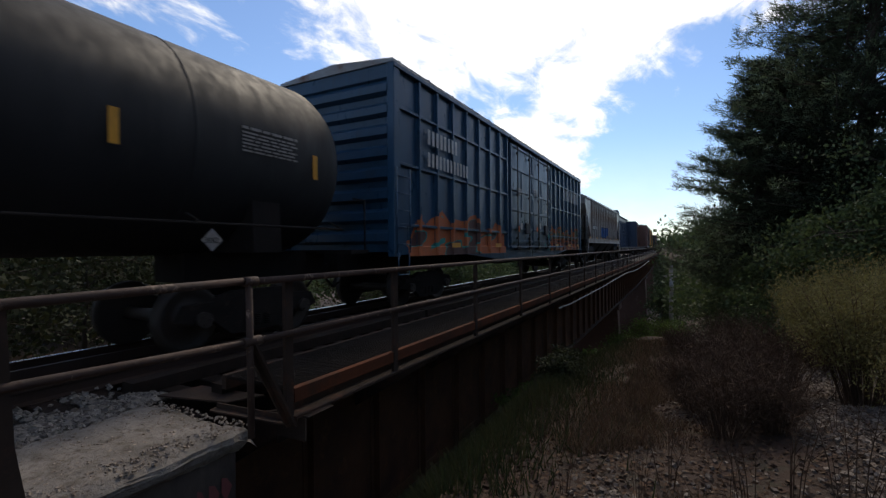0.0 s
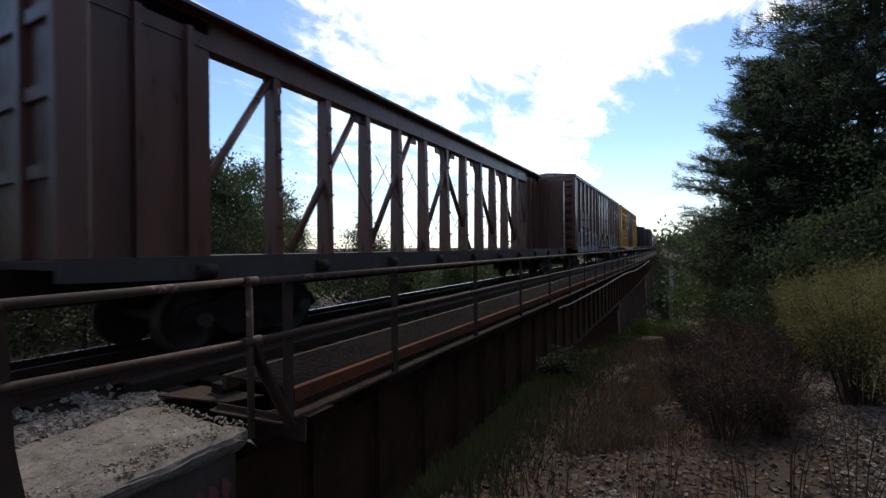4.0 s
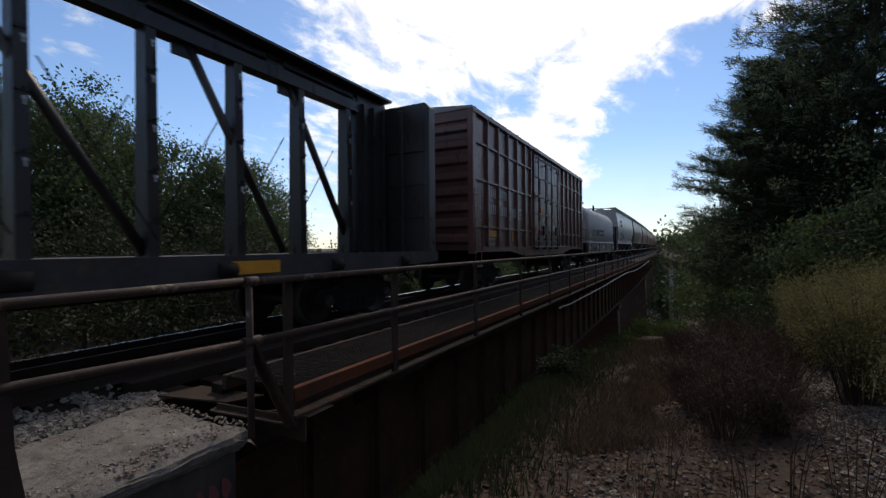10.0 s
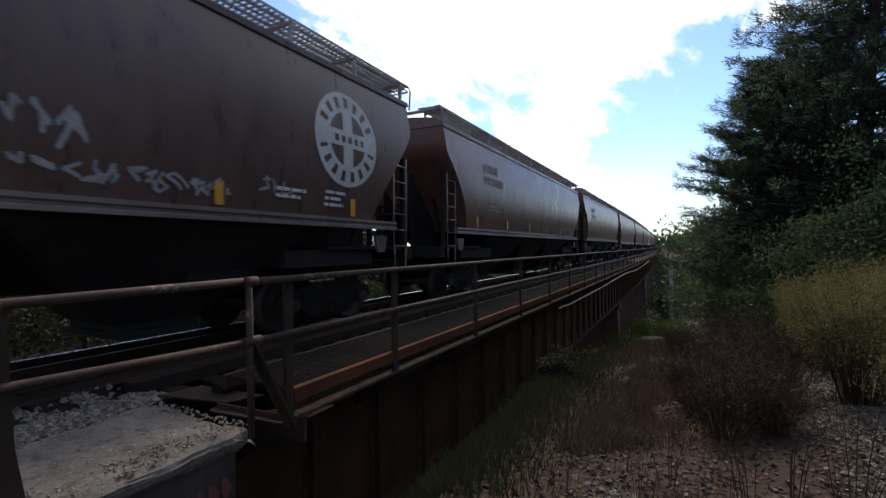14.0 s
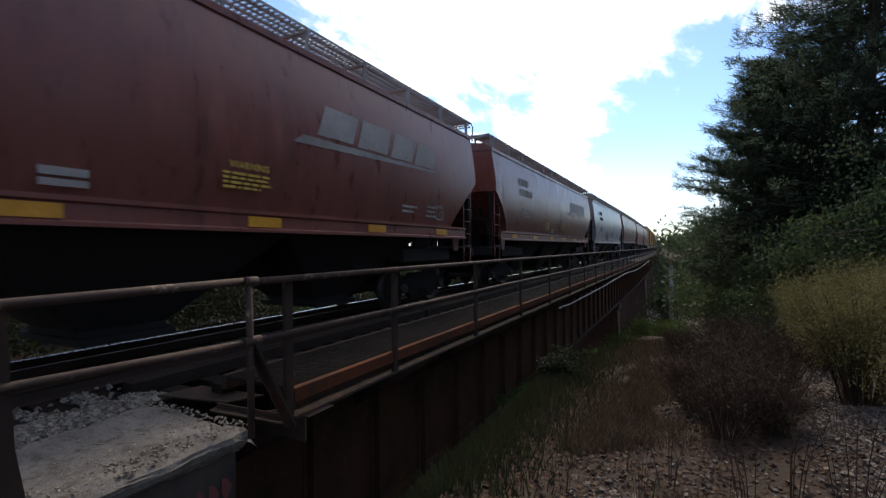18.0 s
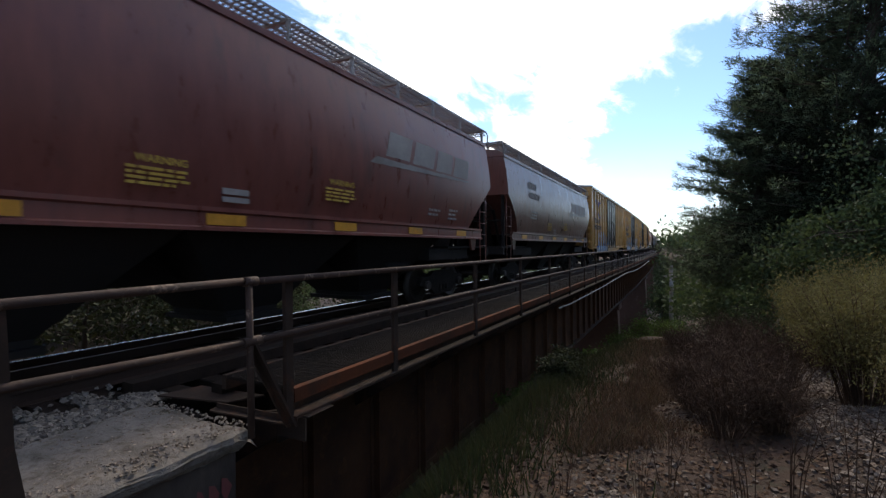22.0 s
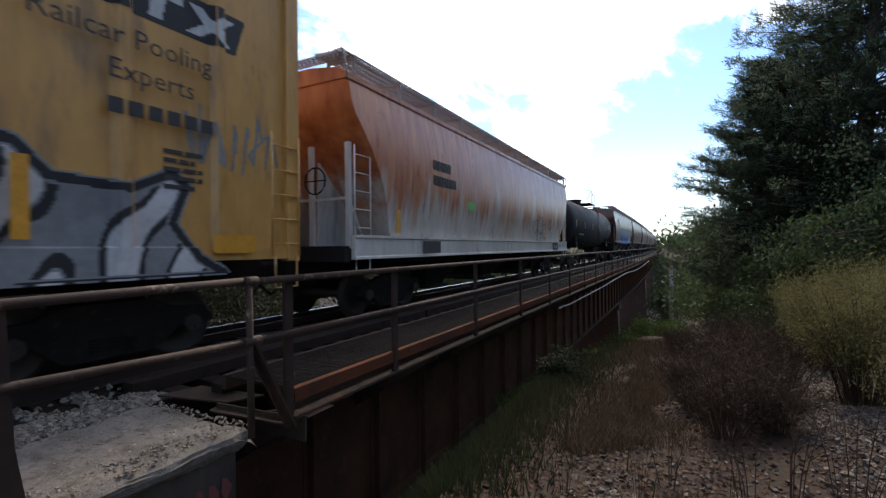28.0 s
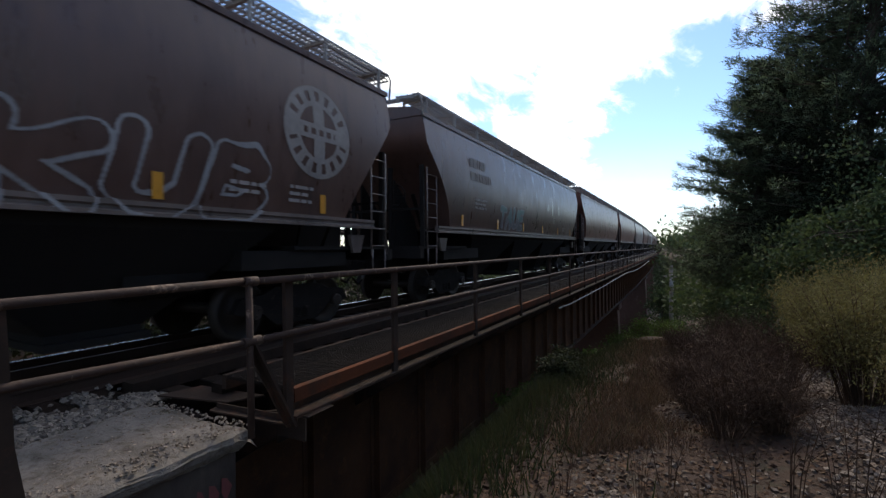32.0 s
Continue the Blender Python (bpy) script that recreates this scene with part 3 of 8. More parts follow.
def make_railing():
    rl = thing("handrail", "worn pipe handrail with flaking paint along the walkway", "railing", at=(0, 0, 0))
    n = 0
    post = Shape().cbox(-0.045, 0.0, -0.045, 0.045, WALK_Z - 0.27, 0.82, 0.006).mesh("post", STEEL)
    for i in range(78):
        y = (2.86, 4.52)[i] if i < 2 else 4.52 + 2.41 * (i - 1)
        part("post", post, None, rl, at=on_track(y, WALK_X))
    ys = steps(2.46, BRIDGE_B, 3.0)
    for z, r in ((0.845, 0.030), (0.375, 0.027)):
        sag = Shape().tube([(track_x(y) + WALK_X + 0.03, y, z + 0.008 * noise.noise((y * 0.7, z, 0))) for y in ys], r, 10)
        part("rail_pipe", sag, GALV, rl, "worn horizontal pipe with flaking paint")
        near = Shape().tube([(TRACK_X + WALK_X + 0.03 + 0.02 * noise.noise((y, z, 1)), y, z + (0.006 - 0.012 * (2.4 - y) if z > 0.6 else -0.004 + 0.030 * (2.4 - y))) for y in (-1.6, -0.4, 0.5, 1.4, 2.40)], r, 10)
        part("rail_pipe", near, GALV, rl, "worn horizontal pipe with flaking paint")
    end = Shape().tube([(TRACK_X + WALK_X + 0.03, 2.43, -0.38), (TRACK_X + WALK_X + 0.03, 2.42, 0.845)], 0.027, 10)
    part("end_post", end, GALV, rl, "pipe post with flaking paint")
    flange = Shape().tube([(TRACK_X + WALK_X + 0.03, 2.36, 0.375), (TRACK_X + WALK_X + 0.03, 2.52, 0.375)], 0.040, 10)
    part("coupling", flange, GALV, rl)
    part("coupling", Shape().tube([(TRACK_X + WALK_X + 0.03, 2.37, 0.845), (TRACK_X + WALK_X + 0.03, 2.49, 0.845)], 0.040, 10), GALV, rl)
    brace = Shape().bar((TRACK_X + WALK_X + 0.01, 2.45, 0.38), (TRACK_X + WALK_X + 0.05, 2.84, -0.42), 0.10, 0.02)
    brace.bar((TRACK_X + WALK_X - 0.03, 2.45, 0.38), (TRACK_X + WALK_X + 0.01, 2.84, -0.42), 0.02, 0.08)
    part("angle_brace", brace, STEEL, rl, "leaning steel angle brace")
    foot = Shape().bar((TRACK_X + WALK_X - 0.71, 2.62, -0.335), (TRACK_X + WALK_X + 0.03, 2.86, -0.42), 0.09, 0.015)
    foot.bar((TRACK_X + WALK_X - 0.70, 2.66, -0.312), (TRACK_X + WALK_X + 0.04, 2.90, -0.395), 0.015, 0.05)
    part("foot_angle", foot, STEEL, rl, "loose steel angle at the post's foot")
    left = Shape()
    left.prism([(-0.05, -0.50), (0.20, -0.50), (0.09, -0.30), (0.03, 0.1), (0.0, 0.845), (-0.06, 0.845), (-0.05, 0.1)], TRACK_X + WALK_X - 0.02, TRACK_X + WALK_X + 0.03, axis="x")
    ob = part("near_post", left, STEEL, rl, "flared steel post", at=(0, 0.98, 0))
    return rl


make_railing()


def make_track():
    gauge, R = 0.775, RAIL_Z
    top = thing("railway_track", "single railway track with polished rail heads on dark ties", "track", at=(0, 0, 0), kind="")
    ys = steps(-700, -40, 20) + steps(-36, 40, 2)[0:] + steps(43, 1100, 6)
    for s in (-1, 1):
        c = gauge * s
        web = along([(c + a, R + b) for a, b in ((-0.07, -0.172), (0.07, -0.172), (0.07, -0.16), (0.012, -0.14), (0.012, -0.045), (0.036, -0.035), (0.036, -0.008), (-0.036, -0.008), (-0.036, -0.035), (-0.012, -0.045), (-0.012, -0.14), (-0.07, -0.16))], ys)
        r = part("rail", web, RAILSIDE, top, "brown steel rail")
        head = along([(c + a, R + b) for a, b in ((-0.034, -0.009), (0.034, -0.009), (0.034, -0.004), (0.026, 0.0), (-0.026, 0.0), (-0.034, -0.004))], ys)
        part("rail_head", head, RAILTOP, r, "bright polished running surface")
    # guard rails inside, on the viaduct
    gys = steps(0.2, 190, 3)
    for s in (-1, 1):
        c = 0.42 * s
        part("guard_rail", along([(c - 0.05, R - 0.172), (c + 0.05, R - 0.172), (c + 0.035, R - 0.05), (c - 0.035, R - 0.05)], gys), RAILSIDE, top, "rusty inner guard rail")
    short = Shape().cbox(-1.5, 1.5, -0.115, 0.115, R - 0.40, R - 0.175, 0.012).mesh("tie", TIE)
    long = Shape().cbox(-1.5, 2.66, -0.115, 0.115, R - 0.40, R - 0.175, 0.012).mesh("tie", TIE)
    plate = Shape().cbox(-0.13, 0.13, -0.09, 0.09, R - 0.175, R - 0.160, 0.004).mesh("tie_plate", RAILSIDE)
    rg = random.Random(2)
    for i in range(90):
        y = -3.0 + 0.47 * i
        t = part("tie", short if y < 2.5 else long, None, top, at=on_track(y, rg.uniform(-0.04, 0.06)))
        if i < 45:
            for s in (-1, 1):
                part("tie_plate", plate, None, t, at=(gauge * s, 0, 0))
    rest = Shape()
    for y in steps(39.6, 230, 0.5) + steps(-60, -3.5, 0.5):
        x = track_x(y)
        rest.box(x - 1.5, x + (2.66 if 0 < y < 190 else 1.5), y - 0.11, y + 0.11, R - 0.40, R - 0.175)
    ob = part("distant_ties", rest, TIE, top)
    ob["kind"] = "stuff"
    # timber along the tie ends, beside the walkway
    for a, b in ((2.7, 8.9), (9.0, 15.2), (15.3, 21.5), (21.6, 27.8), (27.9, 34), (34.1, 60), (60.1, 120), (120.1, 190)):
        part("guard_timber", along([(1.32, R - 0.17), (1.52, R - 0.17), (1.52, R - 0.03), (1.32, R - 0.03)], steps(a, b, 6)), TIE, top, "dark guard timber on the tie ends")


make_track()


CABLE = ((12.3, -0.56), (13.7, -0.61), (16.5, -0.61), (20.5, -0.60), (26.8, -0.53), (30.4, -0.53), (34.2, -0.65), (40.8, -0.64), (52.2, -0.47))            # distance along the viaduct, height


def make_cable():
    pts = [(track_x(y) + 3.74, y, z) for y, z in CABLE]
    c = Shape().tube(pts, 0.022, 6)
    solid("hanging_cable", c, surf("pale_cable_sheath", (0.46, 0.44, 0.40), (0.33, 0.31, 0.28), rough=0.6), "pale sagging cable strung along the viaduct's walkway", "cable")


make_cable()


def make_pole():
    x, y = -0.95, 53.0
    gz = ground_z(x, y)
    p = thing("utility_pole", "weathered grey utility pole beside the viaduct", "pole", at=(x, y, gz))
    wood = surf("grey_pole_wood", (0.30, 0.28, 0.26), (0.2, 0.18, 0.17), rough=0.9, grain=12, stain=1, streak=0.8)
    top = -0.9 - gz
    part("shaft", Shape().tube([(0, 0, -0.3), (0, 0, top)], [0.24, 0.17], 12), wood, p)
    part("cross_arm", Shape().cbox(-0.7, 0.7, -0.06, 0.06, top - 1.3, top - 1.14, 0.01), wood, p)
    part("insulator_can", Shape().tube([(0.05, -0.3, top - 2.6), (0.05, -0.3, top - 1.5)], 0.24, 14), surf("pale_can_paint", (0.55, 0.55, 0.53), rough=0.5), p, "pale grey equipment can")


make_pole()

# ---------------------------------------------------------------- freight cars
# In a car's own space x points to the walkway side, y away down the line, z up from the rail heads.
def paint(name, c1, c2=None, **kw):
    a = dict(rough=0.34, grain=5.0, stain=0.7, dirt=tuple(0.35 * v + 0.02 for v in c1), dirt_amount=0.2, streak=0.75, bump=0.06)
    a.update(kw)
    return surf(name, c1, c2 or tuple(0.72 * v for v in c1), **a)


YELLOW_TAPE = surf("yellow_reflector_tape", (0.75, 0.36, 0.03), (0.6, 0.27, 0.03), rough=0.4, grain=10)
WHITE_MARK = surf("white_stencil", (0.68, 0.67, 0.64), (0.5, 0.49, 0.46), rough=0.7, grain=12)
DIM_MARK = surf("faded_white_stencil", (0.40, 0.37, 0.35), (0.25, 0.22, 0.2), rough=0.7, grain=12)
YELLOW_MARK = surf("yellow_stencil", (0.62, 0.40, 0.06), (0.42, 0.26, 0.05), rough=0.7, grain=12)
BLACK_MARK = surf("black_stencil", (0.03, 0.03, 0.032), (0.06, 0.05, 0.05), rough=0.7, grain=12)
ORANGE_TAG = surf("orange_placard", (0.75, 0.16, 0.03), (0.6, 0.12, 0.03), rough=0.5)

FONTS = {}


def text_mesh(words, size, mat, bold=0.0):
    key = (words, size, mat.name, bold)
    if key not in FONTS:
        cu = bpy.data.curves.new("lettering", "FONT")
        cu.body, cu.size, cu.align_x, cu.offset, cu.resolution_u = words, size, "LEFT", bold, 2
        ob = bpy.data.objects.new("lettering", cu)
        scene.collection.objects.link(ob)
        dg = bpy.context.evaluated_depsgraph_get()
        me = bpy.data.meshes.new_from_object(ob.evaluated_get(dg))
        bpy.data.objects.remove(ob)
        me.materials.clear()
        me.materials.append(mat)
        FONTS[key] = me
    return FONTS[key]


def lettering(parent, words, size, mat, x, y, z, bold=0.0, name="lettering", stretch=1.0):
    """Words on the walkway side, reading away down the line."""
    ob = part(name, text_mesh(words, size, mat, bold), None, parent, at=(x, y, z))
    ob.rotation_euler = (radians(90), 0, radians(90))
    ob.scale = (stretch, 1, 1)
    return ob


def side_bars(sh, x, y, z, rows, seed=0, h=0.05, gap=0.05):
    """Rows of short bars for small print: x is a number or a function of z."""
    rg = random.Random(seed)
    for w in rows:
        yy, end = y, y + w
        xx = x(z) if callable(x) else x
        while yy < end - 0.02:
            d = min(rg.uniform(0.08, 0.3), end - yy)
            sh.box(xx, xx + 0.004, yy, yy + d - 0.03, z, z + h)
            yy += d
        z -= h + gap
    return sh


TRUCK_MESH = {}
WHEEL_RADIUS = 0.455


def truck_meshes():
    if TRUCK_MESH:
        return TRUCK_MESH
    b = Shape()
    b.cbox(-1.0, 1.0, -0.22, 0.22, 0.42, 0.68, 0.03).tube([(0, 0, 0.66), (0, 0, 1.06)], 0.2, 12)
    for s in (-1, 1):
        b.cbox(0.75 * s - 0.08, 0.75 * s + 0.08, -0.12, 0.12, 0.66, 0.76, 0.01)
    TRUCK_MESH["bolster"] = b.mesh("truck", TRUCK)
    f = Shape()
    f.prism([(-1.22, 0.46), (-1.10, 0.66), (-0.72, 0.68), (-0.45, 0.80), (0.45, 0.80), (0.72, 0.68), (1.10, 0.66), (1.22, 0.46), (1.02, 0.40), (0.76, 0.44), (0.45, 0.20), (-0.45, 0.20), (-0.76, 0.44), (-1.02, 0.40)], -0.06, 0.06, axis="x")
    TRUCK_MESH["sideframe"] = f.mesh("sideframe", TRUCK)
    sp = Shape()
    for y in (-0.17, 0.0, 0.17):
        for k in range(6):
            z = 0.27 + 0.028 * k
            sp.tube([(0.02, y, z), (0.02, y, z + 0.016)], 0.075, 10)
    TRUCK_MESH["springs"] = sp.mesh("spring_group", TRUCK)
    a = Shape()
    a.tube([(-1.10, 0, 0), (-0.86, 0, 0), (-0.80, 0, 0), (0.80, 0, 0), (0.86, 0, 0), (1.10, 0, 0)], [0.075, 0.075, 0.09, 0.09, 0.075, 0.075], 10)
    for s in (-1, 1):
        n = 26
        prof = [(0.66, 0.10), (0.68, 0.30), (0.675, 0.39), (0.66, 0.455), (0.69, 0.48), (0.715, 0.455), (0.80, 0.448), (0.805, 0.39), (0.76, 0.34), (0.74, 0.16), (0.82, 0.13), (0.82, 0.08)]
        a.loft([[(s * x, r * math.cos(6.2832 * k / n), r * math.sin(6.2832 * k / n)) for k in range(n)] for x, r in prof])
        a.tube([(1.04 * s, 0, 0), (1.14 * s, 0, 0)], 0.11, 8)
        for k in range(3):
            an = 2.0944 * k
            a.box(1.14 * s - 0.012, 1.14 * s + 0.012, 0.06 * math.cos(an) - 0.018, 0.06 * math.cos(an) + 0.018, 0.06 * math.sin(an) - 0.018, 0.06 * math.sin(an) + 0.018)
    TRUCK_MESH["wheelset"] = a.mesh("wheelset", WHEEL)
    return TRUCK_MESH


def add_trucks(car, dist):
    m = truck_meshes()
    for s in (-1, 1):
        t = part("truck", m["bolster"], None, car, "dark cast steel truck", at=(0, s * dist, RAIL_Z))
        for x in (-1.0, 1.0):
            part("sideframe", m["sideframe"], None, t, at=(x, 0, 0))
            part("spring_group", m["springs"], None, t, at=(x, 0, 0))
        for y in (-0.89, 0.89):
            part("wheelset", m["wheelset"], None, t, "steel wheels on an axle", at=(0, y, WHEEL_RADIUS))


COUPLER = {}


def add_couplers(car, end):
    if not COUPLER:
        c = Shape().cbox(-0.09, 0.09, -0.2, 0.42, 0.74, 0.92, 0.02).cbox(-0.16, 0.12, 0.40, 0.66, 0.70, 0.98, 0.05)
        c.tube([(0.24, 0.0, 0.78), (0.26, 0.15, 0.60), (0.22, 0.4, 0.42), (0.2, 0.6, 0.5)], 0.025, 6)
        COUPLER["m"] = c.mesh("coupler", TRUCK)
    for s in (-1, 1):
        ob = part("coupler", COUPLER["m"], None, car, at=(0, s * end, -0.12))
        if s < 0:
            ob.rotation_euler = (0, 0, math.pi)


def ladder_mesh(z0, z1, width, rungs, mat, name="ladder", rail=0.016):
    sh = Shape()
    for y in (-width / 2, width / 2):
        sh.tube([(0, y, z0), (0, y, z1)], rail, 6)
    for i in range(rungs):
        z = z0 + (i + 0.5) * (z1 - z0) / rungs
        sh.tube([(0, -width / 2, z), (0, width / 2, z)], 0.012, 6)
    return sh.mesh(name, mat)


def hopper_x(z):
    t = (z - 1.55) / 2.65
    return 1.48 + 0.17 * math.sin(math.pi * min(1, max(0, t)) ** 0.9) - 0.01 * max(0, t)


def hopper_end(z, L, cut, brk=2.85, zb=1.6):
    h = L / 2
    if z >= brk:
        return h
    u = (brk - z) / (brk - zb)
    return h - cut * (u if brk > 3.7 else 0.55 * u + 0.45 * math.sin(1.5708 * u))


def hopper_meshes(L, body_mat, sill_mat, dark, ribs=False, cut=1.3, zb=1.6, ends=None, brk=2.85):
    M = {}
    brk = 3.75 if ribs else brk
    cut = 2.1 if ribs else cut
    b = Shape()
    zs = [zb - 0.02, zb + 0.15, 1.95, 2.15, 2.35, 2.6, 2.85, 3.0, 3.15, 3.3, 3.5, 3.75, 3.95, 4.12]
    rings = []
    for z in zs:
        x, e = (hopper_x(z) if not ribs else 1.47), hopper_end(z, L, cut, brk, zb - 0.02)
        ny = 15
        ring = [(x, -e + 2 * e * i / (ny - 1), z) for i in range(ny)] + [(-x, e - 2 * e * i / (ny - 1), z) for i in range(ny)]
        rings.append(ring)
    b.loft(rings)
    n = len(rings[0])
    b.f += [tuple(range(n)), tuple(len(b.v) - n + i for i in range(n))]
    b.s += [False, False]
    M["body"] = b.mesh("body", body_mat)
    M["body"].set_sharp_from_angle(angle=radians(35))
    r = Shape()
    h = L / 2
    ex = 1.485 if not ribs else 1.53
    r.prism([(-ex + 0.02, 4.12), (-ex - 0.03, 4.10), (-ex - 0.03, 4.19), (-1.25, 4.34), (-0.6, 4.43), (0.6, 4.43), (1.25, 4.34), (ex + 0.03, 4.19), (ex + 0.03, 4.10), (ex - 0.02, 4.12)], -h - 0.03, h + 0.03)
    M["roof"] = r.mesh("roof", body_mat)
    hl = (L - 1.2) / 10 - 0.04
    M["hatch"] = Shape().cbox(-0.32, 0.32, -hl, hl, 4.42, 4.56, 0.05).mesh("hatch_cover", body_mat)
    g = Shape()
    for x in (0.86, 1.01, 1.16, 1.31, 1.46):
        g.box(x - 0.006, x + 0.006, -h - 0.15, h + 0.15, 4.56, 4.60)
    for y in steps(-h - 0.15, h + 0.05, 0.10):
        g.bar((0.86, y, 4.58), (1.46, y + 0.10, 4.58), 0.014, 0.03).bar((0.86, y + 0.10, 4.58), (1.46, y, 4.58), 0.014, 0.03)
    for y in steps(-h + 0.2, h - 0.2, 1.45):
        g.bar((0.86, y, 4.36), (0.86, y, 4.58), 0.06, 0.03).bar((1.46, y, 4.19), (1.46, y, 4.58), 0.07, 0.03).bar((0.86, y, 4.53), (1.46, y, 4.53), 0.06, 0.04)
    # galvanised steel, coloured paler for the sky that shows through the lattice
    M["walk"] = g.mesh("running_board", surf("pale_galvanised_grating", (0.42, 0.42, 0.42), (0.28, 0.27, 0.26), rough=0.55, metal=0.2, grain=12))
    for s in (-1, 1):
        ee = Shape()
        y = s * (h + 0.12)
        for k in range(29):
            x = -1.4 + 0.1 * k
            ee.bar((x, y - s * 0.30, 4.58), (x, y + s * 0.10, 4.50), 0.014, 0.02)
        for q in (-0.30, -0.17, -0.03, 0.10):
            ee.bar((-1.4, y + s * q, 4.52 - 0.2 * q), (1.4, y + s * q, 4.52 - 0.2 * q), 0.02, 0.03)
        ee.tube([(1.44, y - s * 0.45, 4.58), (1.48, y - s * 0.02, 4.56), (1.52, y, 4.46), (1.52, y - s * 0.05, 4.05)], 0.02, 6)
        M["endwalk", s] = ee.mesh("end_running_board", MATS["pale_galvanised_grating"])
    s = Shape()
    for q in (-1, 1):
        x0, x1 = (1.49, 1.60) if q > 0 else (-1.60, -1.49)
        z0 = (1.33 if sill_mat is body_mat else 1.46) if zb > 1.5 else 0.90
        s.prism([(x0, z0), (x1, z0), (x1, z0 + 0.04), (x1 - 0.03 * q, z0 + 0.06), (x1 - 0.03 * q, zb - 0.05), (x1, zb - 0.03), (x1, zb + 0.02), (x0, zb + 0.02)], -h + 0.55 - (0.5 if zb < 1.5 else 0), h - 0.55 + (0.5 if zb < 1.5 else 0))
    M["sill"] = s.mesh("side_sill", sill_mat)
    M["under"] = Shape().box(-0.3, 0.3, -h - 0.35, h + 0.35, 0.62, 1.02).mesh("centre_sill", dark)
    bays = 3 if L > 14 else 2
    bl = (L - 5.6) / bays
    u = Shape()
    u.loft([[(x, y, z) for x, y in ((-w, -d), (w, -d), (w, d), (-w, d))] for z, w, d in ((1.60, 1.46, bl / 2 + 0.3), (1.34, 1.44, bl / 2), (0.17, 0.62, 0.5), (0.03, 0.62, 0.5))], True, False)
    u.box(-0.75, 0.75, -0.55, 0.55, 0.01, 0.09)
    M["bay"] = u.mesh("outlet_bay", dark)
    M["bays"] = [-h + 2.8 + (i + 0.5) * bl for i in range(bays)]
    M["platform"] = Shape().box(-1.45, 1.45, -2.4, 0.15, 1.08, 1.14).mesh("end_platform", dark)
    M["endsill"] = Shape().box(-1.5, 1.5, 0.0, 0.16, 0.86, 1.075).mesh("end_sill", dark)
    M["bolster"] = Shape().box(-1.40, 1.40, -3.3, -1.15, 0.80, 1.075).mesh("body_bolster", dark)
    M["reservoir"] = Shape().tube([(0.9, -3.6, 0.7), (0.9, -4.6, 0.7)], 0.2, 8).mesh("air_reservoir", dark)
    u = Shape()
    for x in (-1.42, -0.55, 0.55, 1.42):
        u.bar((x, -0.08, 1.1), (x, -0.06, 3.0), 0.1, 0.07)
    for x in (-0.9, 0.9):
        u.bar((x, -1.2, 1.1), (x, -0.5, 2.4), 0.08, 0.06)
    u.bar((-1.42, -0.06, 2.0), (1.42, -0.06, 2.0), 0.05, 0.05)
    for x in (-0.5, 0.5):
        u.prism([(-0.25, 1.1), (-1.45, 1.1), (-1.30, 1.75), (-0.30, 2.75)], x - 0.02, x + 0.02, axis="x")
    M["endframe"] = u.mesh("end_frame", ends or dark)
    M["ladder"] = ladder_mesh(0.98, 2.95 if not ribs else 3.3, 0.46, 6, sill_mat)
    st = Shape()
    st.tube([(0, -0.2, 1.08), (0, -0.2, 0.62), (0, 0.2, 0.62), (0, 0.2, 1.08)], 0.016, 6)
    M["step"] = st.mesh("sill_step", sill_mat)
    bw = Shape()
    n = 14
    bw.tube([(0.24 * math.cos(6.2832 * k / n), 0, 0.24 * math.sin(6.2832 * k / n)) for k in range(n + 1)], 0.015, 6)
    for k in range(4):
        bw.bar((0, 0, 0), (0.24 * math.cos(1.5708 * k), 0, 0.24 * math.sin(1.5708 * k)), 0.02, 0.02)
    M["brake"] = bw.mesh("brake_wheel", dark)
    M["jack"] = Shape().prism([(-0.2, 1.34), (0.2, 1.34), (0.1, 1.02), (-0.1, 1.02)], 1.44, 1.50, axis="x").mesh("jacking_pad", sill_mat)
    if ribs:
        rb = Shape()
        rb.box(1.46, 1.56, -0.035, 0.035, 1.58, 4.12)
        rb.box(1.46, 1.49, -0.08, 0.08, 1.58, 4.12)
        M["rib"] = rb.mesh("side_rib", body_mat)
    return M


HOPPER_KINDS = {}


